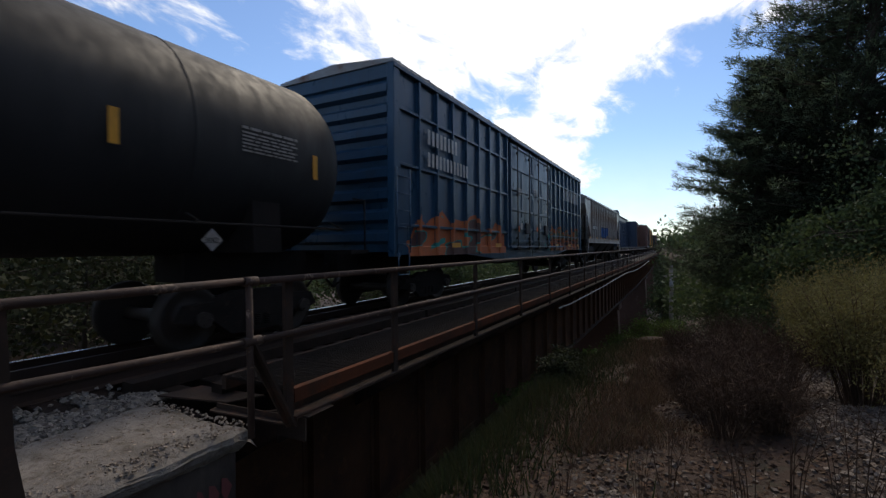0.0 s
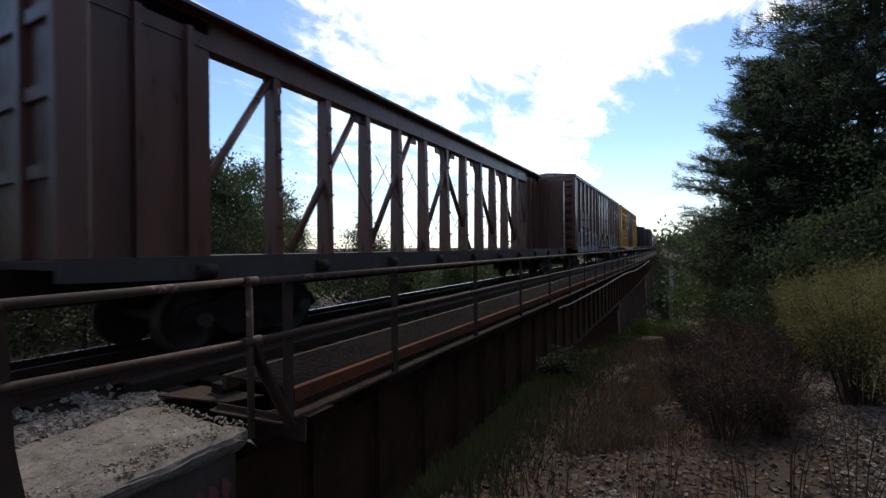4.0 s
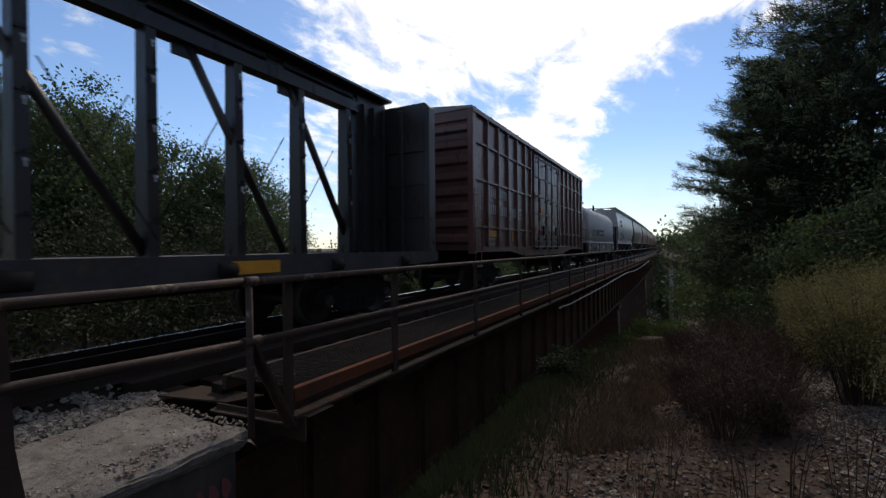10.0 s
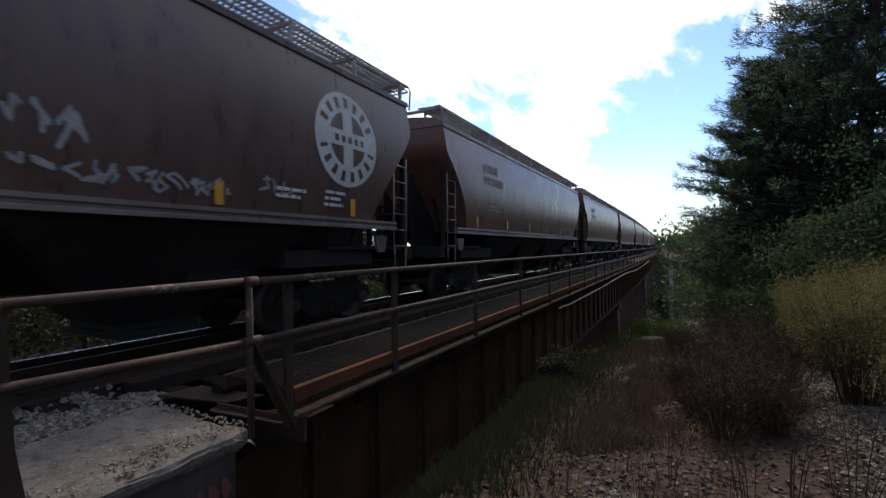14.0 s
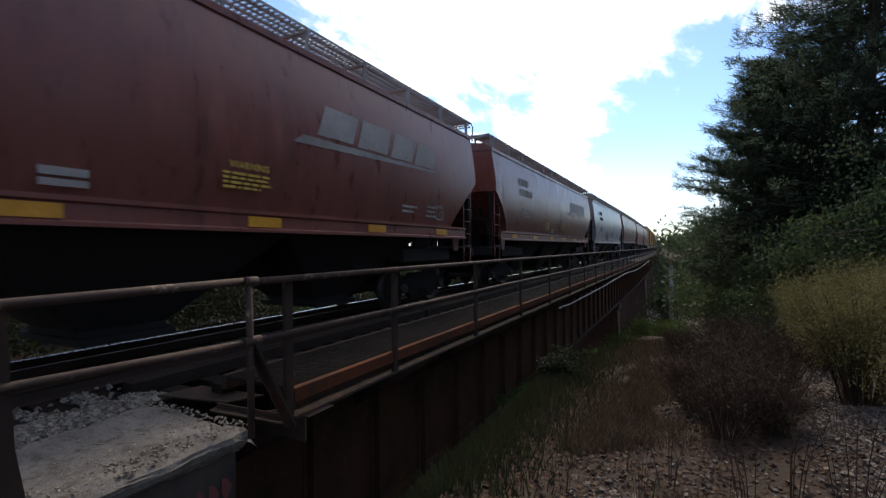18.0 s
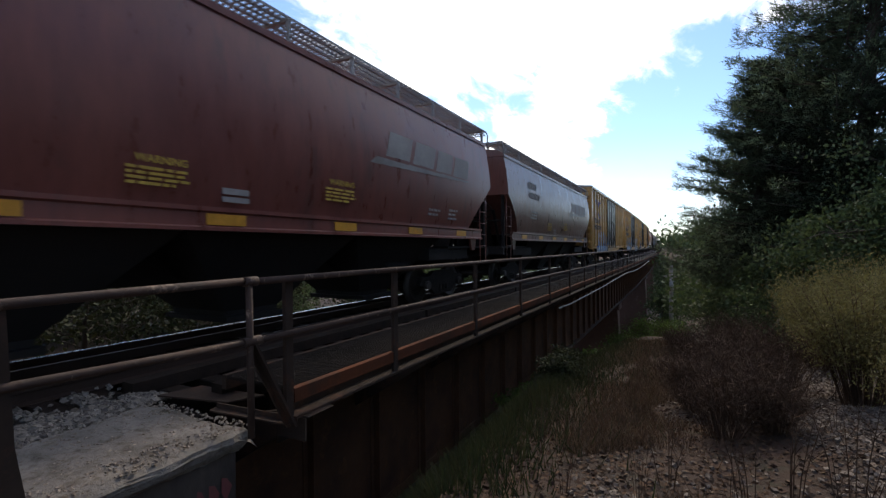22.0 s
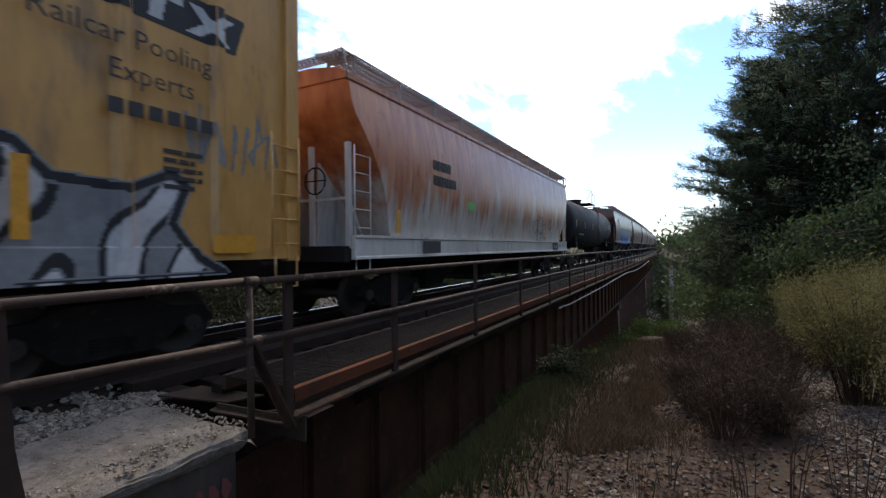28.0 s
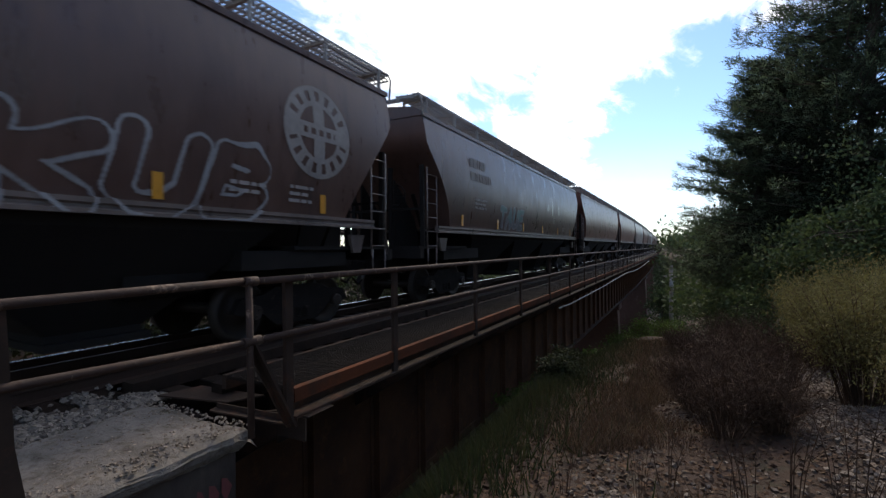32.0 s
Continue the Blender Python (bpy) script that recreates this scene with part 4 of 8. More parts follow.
def build_hopper(label, L, scheme, body_mat, sill_mat, dark, ribs=False, zb=1.6, ends=None, brk=2.85):
    key = (round(L, 2), scheme, ribs, brk)
    if key not in HOPPER_KINDS:
        HOPPER_KINDS[key] = hopper_meshes(L, body_mat, sill_mat, dark, ribs, zb=zb, ends=ends, brk=brk)
    M = HOPPER_KINDS[key]
    h = L / 2
    car = thing("covered_hopper", label, "hopper car", group="freight train")
    for k in ("body", "roof", "walk", ("endwalk", -1), ("endwalk", 1), "sill", "under") if not ribs else ("body", "roof", "sill", "under"):
        part(M[k].name.split(".")[0], M[k], None, car)
    for i in range(5):
        part("hatch_cover", M["hatch"], None, car, at=(0, -h + 0.6 + (i + 0.5) * (L - 1.2) / 5, 0))
    for y in M["bays"]:
        part("outlet_bay", M["bay"], None, car, at=(0, y, 0))
    for q in (-1, 1):
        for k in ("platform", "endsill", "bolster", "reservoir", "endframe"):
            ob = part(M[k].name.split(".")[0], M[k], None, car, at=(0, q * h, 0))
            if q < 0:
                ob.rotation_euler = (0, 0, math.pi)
    for s in (-1, 1):
        part("ladder", M["ladder"], None, car, at=(1.53, s * (h - 0.33), 0))
        part("jacking_pad", M["jack"], None, car, at=(0, s * (h - 0.95), 0))
        part("ladder", M["ladder"], None, car, at=(-1.53, s * (h - 0.33), 0))
        part("sill_step", M["step"], None, car, at=(1.53, s * (h - 0.33), 0))
    part("brake_wheel", M["brake"], None, car, at=(0.9, -h - 0.22, 2.3))
    if ribs:
        n = 16
        for i in range(n):
            part("side_rib", M["rib"], None, car, at=(0, -h + 2.15 + i * (L - 4.3) / (n - 1), 0))
    add_trucks(car, h - 1.95)
    add_couplers(car, h + 0.25)
    return car


BOX_KINDS = {}
SIDE, DOORS = {}, {}


def box_meshes(L, H, mat, door_mat, style, door_w, sill_drop):
    M = {}
    h = L / 2
    b = Shape()
    b.box(-1.50, 1.50, -h + 0.10, h - 0.10, 1.02, H)
    M["body"] = b.mesh("body", mat)
    c = Shape()
    c.cbox(-0.0875, 0.0875, -0.12, 0.12, 0.92, H, 0.015)
    M["corner"] = c.mesh("corner_post", mat)
    for sy in (-1, 1):
        e = Shape()
        pts = []
        nz = 8
        for i in range(nz):
            z0 = 1.05 + i * (H - 0.35 - 1.05) / nz
            dz = (H - 0.35 - 1.05) / nz
            pts += [(sy * (h - 0.10), z0), (sy * (h - 0.10), z0 + 0.30 * dz), (sy * (h + 0.02), z0 + 0.45 * dz), (sy * (h + 0.02), z0 + 0.80 * dz)]
        pts += [(sy * (h - 0.08), H - 0.33), (sy * (h - 0.02), H - 0.30), (sy * (h - 0.02), H), (sy * (h - 0.14), H), (sy * (h - 0.14), 1.05)]
        e.prism(pts, -1.42, 1.42, axis="x")
        M["end", sy] = e.mesh("corrugated_end", mat)
    r = Shape()
    r.prism([(-1.56, H - 0.02), (-1.56, H + 0.05), (0, H + 0.20), (1.56, H + 0.05), (1.56, H - 0.02)], -h - 0.02, h + 0.02)
    for y in steps(-h + 0.3, h - 0.3, 1.25):
        r.bar((-1.54, y, H + 0.07), (0, y, H + 0.225), 0.06, 0.04).bar((1.54, y, H + 0.07), (0, y, H + 0.225), 0.06, 0.04)
    M["roof"] = r.mesh("roof", surf("galvanised_roof", (0.42, 0.43, 0.44), (0.25, 0.22, 0.2), rough=0.6, metal=0.3, grain=10, dirt=(0.18, 0.09, 0.05), dirt_amount=0.3))
    tc = Shape()
    for sx in (-1, 1):
        x0, x1 = sorted((sx * 1.48, sx * 1.60))
        tc.cbox(x0, x1, -h, h, H - 0.12, H - 0.015, 0.012)
    M["plate"] = tc.mesh("top_chord", mat)
    s = Shape()
    for sx in (-1, 1):
        x0, x1 = sorted((sx * 1.44, sx * 1.55))
        s.prism([(-h + 0.05, 1.12), (-h + 0.05, 0.96), (-h + 3.2, 0.96), (-door_w / 2 - 1.0, 1.02 - sill_drop), (door_w / 2 + 1.0, 1.02 - sill_drop), (h - 3.2, 0.96), (h - 0.05, 0.96), (h - 0.05, 1.12)], x0, x1, axis="x")
    M["sill"] = s.mesh("side_sill", mat)
    p = Shape()
    if style == "hat":
        vs = [(x, y, z) for z in (1.10, H - 0.10) for y, x in ((-0.115, 1.495), (-0.055, 1.585), (0.055, 1.585), (0.115, 1.495))]
        p.add(vs, [(0, 1, 5, 4), (1, 2, 6, 5), (2, 3, 7, 6), (0, 3, 2, 1), (4, 5, 6, 7), (3, 0, 4, 7)])
    else:
        p.box(1.49, 1.585, -0.028, 0.028, 1.10, H - 0.10)
        p.box(1.49, 1.51, -0.07, 0.07, 1.10, H - 0.10)
    M["post"] = p.mesh("side_post", mat)
    u = Shape().box(-0.35, 0.35, -h - 0.3, h + 0.3, 0.62, 1.0)
    for y in steps(-h + 3, h - 3, 2.2):
        u.box(-1.4, 1.4, y - 0.08, y + 0.08, 0.82, 1.02)
    u.tube([(0.8, -2.0, 0.72), (0.8, -0.6, 0.72)], 0.22, 10).box(0.6, 1.2, 0.8, 1.6, 0.5, 0.95)
    M["under"] = u.mesh("underframe", UNDER)
    # one leaf of the plug doors
    w = door_w / 2 - 0.05
    z0, z1 = 1.16, H - 0.22
    d = Shape().cbox(1.50, 1.575, -w / 2, w / 2, z0, z1, 0.02)
    M["door"] = d.mesh("plug_door", door_mat)
    M["dooribs"] = [Shape().cbox(1.57, 1.615, -w / 2 + 0.06, w / 2 - 0.06, z - 0.045, z + 0.045, 0.012).mesh("door_rib", door_mat) for z in (z0 + (k + q) * (z1 - z0) / 6 for k, q in ((0, 0.25), (1, 0.0), (2, 0.1), (3, 0.3), (4, 0.55), (5, 0.85)))]
    M["doorstiles"] = [Shape().cbox(1.57, 1.605, y - 0.045, y + 0.045, a, b, 0.01).mesh("door_stile", door_mat) for y, a, b in ((-w / 2 + 0.05, z0 + 0.03, z1 - 0.03), (w / 2 - 0.05, z0 + 0.03, z1 - 0.03), (-0.08, z0 + 1.0, z1 - 0.9))]
    gear_mat = surf("dark_door_gear", (0.05, 0.045, 0.045), rough=0.6, metal=0.3)
    for q in (-1, 1):
        k, y = Shape(), q * w * 0.27
        k.tube([(1.65, y, z0 - 0.06), (1.65, y, z1 + 0.02)], 0.022, 8)
        for z in (z0 + 0.25, (z0 + z1) / 2, z1 - 0.3):
            k.cbox(1.60, 1.67, y - 0.05, y + 0.05, z - 0.04, z + 0.04, 0.008)
        for z in (z0 - 0.10,):
            k.cbox(1.54, 1.70, y - 0.16, y + 0.16, z - 0.06, z + 0.06, 0.02)
        M["gear", q] = k.mesh("lock_bar", gear_mat)
    M["lock"] = Shape().cbox(1.60, 1.66, 0.26, 0.70, 1.58, 1.98, 0.02).mesh("lock_box", gear_mat)
    M["track"] = Shape().cbox(1.60, 1.66, -door_w / 2 - 0.1, door_w / 2 + door_w * 0.42, -0.035, 0.035, 0.01).mesh("door_track", mat)
    M["ladder"] = ladder_mesh(1.0, 2.75, 0.50, 5, mat)
    M["step"] = Shape().tube([(0, -0.2, 1.0), (0, -0.2, 0.55), (0, 0.2, 0.55), (0, 0.2, 1.0)], 0.016, 6).mesh("sill_step", mat)
    M["rung"] = Shape().cbox(1.495, 1.57, -0.5, 0.5, -0.03, 0.03, 0.008).mesh("girt", mat)
    return M


def build_boxcar(label, L, H, scheme, mat, door_mat, style="hat", door_w=5.0, door_y=0.0, sill_drop=0.30, n_side=7, girts=()):
    key = (round(L, 2), H, scheme)
    if key not in BOX_KINDS:
        BOX_KINDS[key] = box_meshes(L, H, mat, door_mat, style, door_w, sill_drop)
    M = BOX_KINDS[key]
    h = L / 2
    car = thing("boxcar", label, "boxcar", group="freight train")
    for k in ("body", "roof", "plate", "sill", "under"):
        part(M[k].name.split(".")[0], M[k], None, car)
    SIDE[car.name] = posts = []
    DOORS[car.name] = (door_y - door_w / 2, door_y + door_w / 2, style)
    for s in (-1, 1):
        part("corrugated_end", M["end", s], None, car)
        for q in (-1, 1):
            part("corner_post", M["corner"], None, car, at=(q * 1.4875, s * (h - 0.12), 0))
        a, b = s * (door_w / 2 + 0.12) + door_y, s * (h - 0.2)
        for i in range(n_side):
            y = a + (b - a) * (i + (0.15 if i == 0 else 0)) / n_side
            part("side_post", M["post"], None, car, at=(0, y, 0))
            posts.append(y)
            if girts:
                step = (b - a) / n_side
                for z in girts:
                    g = part("girt", M["rung"], None, car, at=(0, y + step / 2, z))
                    g.scale = (1, abs(step) - 0.06, 1)
        d = part("plug_door", M["door"], None, car, "closed plug door", at=(0, door_y + s * door_w / 4, 0))
        for g in M["dooribs"]:
            part("door_rib", g, None, d)
        for g in M["doorstiles"]:
            part("door_stile", g, None, d)
        for q in (-1, 1):
            part("lock_bar", M["gear", q], None, d)
        part("lock_box", M["lock"], None, d)
        for x in (1.60, -1.60):
            part("ladder", M["ladder"], None, car, at=(x, s * (h - 0.30), 0))
            part("sill_step", M["step"], None, car, at=(x, s * (h - 0.30), 0))
    for z in (H - 0.12, 1.10):
        part("door_track", M["track"], None, car, at=(0, door_y, z))
    # far side
    fs = Shape()
    for i in range(14):
        y = -h + 0.6 + i * (L - 1.2) / 13
        fs.box(-1.58, -1.49, y - 0.05, y + 0.05, 1.1, H - 0.1)
    part("far_side_post", fs, mat, car)["kind"] = "stuff"
    add_trucks(car, h - 2.3)
    add_couplers(car, h + 0.22)
    return car


def build_centerbeam(label, L, mat, deck_mat, holes, seed=0, brace=0, web=2.5, first=0.0, pitch=1.37):
    h = L / 2
    top = 4.74
    car = thing("centerbeam_flatcar", label, "flatcar", group="freight train")
    d = Shape().cbox(-1.35, 1.35, -h, h, 0.90, 1.00, 0.01)
    for y in steps(-h + 0.5, h - 0.5, 1.6):
        d.box(-1.38, 1.38, y - 0.06, y + 0.06, 0.76, 0.90)
    part("deck", d, deck_mat, car, "worn steel deck")
    for s in (-1, 1):
        x0, x1 = sorted((s * 1.34, s * 1.44))
        part("side_sill", Shape().prism([(-h, 1.02), (-h, 0.78), (-h + 3, 0.68), (h - 3, 0.68), (h, 0.78), (h, 1.02)], x0, x1, axis="x"), surf("grimy_sill_steel", (0.040, 0.038, 0.042), (0.024, 0.022, 0.022), rough=0.8, grain=9, stain=1.5, dirt=(0.07, 0.045, 0.03), dirt_amount=0.3), car, "grimy dark side sill")
    part("centre_sill", Shape().box(-0.33, 0.33, -h - 0.3, h + 0.3, 0.45, 0.90), UNDER, car)
    # bulkheads at both ends
    for s in (-1, 1):
        b = Shape()
        y0, y1 = sorted((s * h, s * (h - 0.30)))
        b.prism([(-1.38, 1.00), (1.38, 1.00), (1.38, top - 0.30), (1.22, top - 0.14), (-1.22, top - 0.14), (-1.38, top - 0.30)], y0 + 0.08, y1 - 0.08)
        bh = part("bulkhead", b, mat, car, "steel end bulkhead")
        for x in (-1.38, -0.5, 0.5, 1.24):
            part("bulkhead_post", Shape().cbox(x, x + 0.14, y0, y1, 1.00, top - 0.28, 0.012), mat, bh)
        for z in (1.9, 2.7, 3.5):
            part("bulkhead_rail", Shape().box(-1.34, 1.34, y0 + 0.03, y1 - 0.03, z - 0.07, z + 0.07), mat, bh)
        y0, y1 = sorted((s * (h - 0.30), s * (h - web)))
        w = part("end_web", Shape().box(-0.12, 0.12, y0, y1, 1.00, top - 0.1), mat, car)
        for k in range(3):
            yy = y0 + (y1 - y0) * (k + 0.5) / 3
            part("web_stiffener", Shape().box(-0.22, 0.22, yy - 0.05, yy + 0.05, 1.00, top - 0.3), mat, w)
    part("top_flange", Shape().prism([(-0.34, top), (0.34, top), (0.34, top - 0.05), (0.05, top - 0.07), (-0.05, top - 0.07), (-0.34, top - 0.05)], -h + 0.3, h - 0.3), mat, car, "wide top flange")
    ch = Shape()
    a, b = -h + 0.3, h - 0.3
    ch.box(-0.14, 0.14, a, b, top - 0.52, top - 0.30)
    if holes:
        ys = steps(a + 1.0, b - 1.0, 2.6)
        ch.box(-0.10, 0.10, a, b, top - 0.12, top - 0.06)
        for y0, y1 in zip([a] + [y + 0.2 for y in ys], [y - 0.2 for y in ys] + [b]):
            ch.box(-0.10, 0.10, y0, y1, top - 0.31, top - 0.11)
        ch.box(-0.10, 0.10, a, b, top - 0.31, top - 0.215)
    else:
        ch.box(-0.12, 0.12, a, b, top - 0.31, top - 0.06)
    part("top_chord", ch, mat, car, "deep top chord")
    posts = [first + k * pitch for k in range(-9, 10) if abs(first + k * pitch) < h - web - 0.12]
    n = len(posts)
    pm = Shape()
    pm.prism([(-0.17, 1.00), (0.17, 1.00), (0.12, top - 0.50), (-0.12, top - 0.50)], -0.075, 0.075)
    for z in (1.5, 2.2, 2.9, 3.6):
        pm.box(0.12, 0.24 - 0.02 * z, -0.06, -0.02, z, z + 0.05).box(0.12, 0.24 - 0.02 * z, 0.02, 0.06, z, z + 0.05)
    pmesh = pm.mesh("post", mat)
    for y in posts:
        part("post", pmesh, None, car, at=(0, y, 0))
    # solid pale plates, painted to stand for sky seen through open slots
    glow = surf("bare_slot_edge", (0.60, 0.60, 0.61), rough=0.45, metal=0.3)
    hole = Shape().prism([(-0.012, 0), (0.012, 0), (0.012, 0.06), (0.024, 0.065), (0.024, 0.10), (-0.024, 0.10), (-0.024, 0.065), (-0.012, 0.06)], -0.03, 0.003, axis="x").mesh("tie_slot", glow)
    for y in posts:
        for z in (2.05, 2.75, 3.45, 3.95):
            part("tie_slot", hole, None, car, "tie-down slot painted as bright as the sky behind", at=(0.173 - 0.0165 * (z - 1.00), y + 0.03, z))
    if brace == 0:
        dg = [(-3.2, -0.9), (4.1, 1.4), (8.0, 5.6), (-8.0, -5.6)]
    elif brace == 2:
        dg = [(1.35 - 2.72 * k, -0.45 - 2.72 * k) for k in range(4)] + [(0.4, 2.5), (3.05, 5.1), (5.7, 7.6), (7.7, 9.6)]
    else:
        dg = [(0.5 - 2.45 * k, -1.55 - 2.45 * k) for k in range(4)] + [(-0.4 + 2.6 * k, 1.9 + 2.6 * k) for k in range(3)] + [(7.4, 8.75), (10.1, 9.35), (-10.1, -9.35)]
    for yt, yb in dg:
        part("diagonal", Shape().tube([(0, yb, 1.05), (0, yt, top - 0.42)], 0.072 if brace else 0.045, 8), mat, car)
        part("gusset", Shape().box(-0.02, 0.02, yt - 0.2, yt + 0.2, top - 0.72, top - 0.38), mat, car)
    rg = random.Random(seed)
    for i in range(n - 1):
        for x, up in ((0.25, True), (-0.25, False)):
            if rg.random() < 0.8:
                y0, y1 = (posts[i] + 0.1, posts[i] + 1.1) if up else (posts[i + 1] - 0.1, posts[i + 1] - 1.0)
                z1 = 1.08 + 0.3 * rg.random()
                part("tie_cable", Shape().tube([(x, y0, 3.3), (2.0 * x, y0 + 0.45 * (y1 - y0), 2.35), (3.2 * x, y1, z1)], 0.010, 4), UNDER, car, "slack tie-down cable")
    wn = Shape().tube([(0, -0.13, 1.02), (0, 0.13, 1.02)], 0.11, 10).mesh("winch", UNDER)
    for s in (-1, 1):
        for i in range(10):
            part("winch", wn, None, car, at=(s * 1.40, -h + 1.5 + i * (L - 3) / 9, -0.19))
    add_trucks(car, h - 2.6)
    add_couplers(car, h + 0.2)
    return car


def build_tank(label, L, mat):
    h = L / 2
    R, zc = 1.50, 2.52
    car = thing("tank_car", label, "tank car", group="freight train")
    n = 40
    prof = [(-h, 0.02), (-h + 0.03, 0.45), (-h + 0.12, 0.85), (-h + 0.28, 1.2), (-h + 0.5, 1.4), (-h + 0.75, R), (h - 0.75, R), (h - 0.5, 1.4), (h - 0.28, 1.2), (h - 0.12, 0.85), (h - 0.03, 0.45), (h, 0.02)]
    s = Shape().loft([[(r * math.cos(6.2832 * k / n), y, zc + r * math.sin(6.2832 * k / n)) for k in range(n)] for y, r in prof])
    part("tank", s, mat, car, "glossy black cylindrical tank")
    for y in (-h * 0.62, -h * 0.3, 0, h * 0.3, h * 0.62):
        w = Shape().loft([[((R + d) * math.cos(6.2832 * k / n), y + q, zc + (R + d) * math.sin(6.2832 * k / n)) for k in range(n)] for q, d in ((-0.02, 0), (-0.012, 0.008), (0.012, 0.008), (0.02, 0))])
        part("weld_seam", w, mat, car)
    p = Shape()
    p.tube([(0, 0, zc + R - 0.05), (0, 0, zc + R + 0.30)], 0.45, 18).tube([(0, 0, zc + R + 0.30), (0, 0, zc + R + 0.36)], 0.5, 18)
    part("valve_dome", p, mat, car)
    g = Shape()
    g.box(-1.25, 1.25, -1.1, 1.1, zc + R - 0.02, zc + R + 0.02)
    part("top_platform", g, UNDER, car, "steel grating platform")
    rl = Shape()
    for x in (-1.2, 1.2):
        rl.tube([(x, -1.1, zc + R), (x, -1.05, zc + R + 0.85), (x, -0.2, zc + R + 0.9), (x, -0.2, zc + R)], 0.02, 6)
        rl.tube([(x, 0.2, zc + R), (x, 0.25, zc + R + 0.75), (x, 1.1, zc + R + 0.75), (x, 1.1, zc + R)], 0.02, 6)
    rl.tube([(-1.2, -1.05, zc + R + 0.85), (1.2, -1.05, zc + R + 0.85)], 0.02, 6)
    rl.tube([(1.2, -0.25, zc + R + 0.9), (1.3, -2.4, zc + R + 0.1)], 0.02, 6)
    part("platform_rail", rl, UNDER, car, "thin platform guard rails")
    lad = Shape()
    for y in (-0.25, 0.25):
        lad.tube([(1.62, y, 0.8), (1.62, y, 3.3), (1.25, y, zc + R)], 0.018, 6)
    for i in range(9):
        lad.tube([(1.62, -0.25, 1.0 + 0.28 * i), (1.62, 0.25, 1.0 + 0.28 * i)], 0.013, 6)
    part("ladder", lad, UNDER, car)
    hr = Shape()
    for s in (-1, 1):
        hr.tube([(s * 1.58, -h + 0.6, 1.42), (s * 1.58, h - 0.6, 1.42)], 0.022, 6)
        for y in steps(-h + 0.6, h - 0.6, 2.4):
            hr.bar((s * 1.58, y, 1.42), (s * 1.3, y, 1.55), 0.03, 0.02)
    part("side_handrail", hr, UNDER, car)
    for s in (-1, 1):
        u = Shape()
        a0, a1 = sorted((s * (h - 2.6), s * (h + 0.3)))
        u.box(-0.35, 0.35, a0, a1, 0.62, 1.05)
        u.box(-1.45, 1.45, *sorted((s * (h - 0.2), s * (h + 0.3))), 1.0, 1.07)
        u.prism([(-1.35, 1.05), (1.35, 1.05), (1.30, 1.9), (0.9, 1.42), (0, 1.16), (-0.9, 1.42), (-1.30, 1.9)], *sorted((s * (h - 2.2), s * (h - 1.7))))
        for x in (-1.4, 1.4):
            u.tube([(x, s * (h + 0.25), 1.05), (x, s * (h + 0.25), 2.0), (x, s * (h - 0.1), 2.0)], 0.018, 6)
        u.tube([(-1.4, s * (h + 0.25), 2.0), (1.4, s * (h + 0.25), 2.0)], 0.018, 6)
        part("end_platform", u, UNDER, car)
    add_trucks(car, h - 1.9)
    add_couplers(car, h + 0.3)
    return car


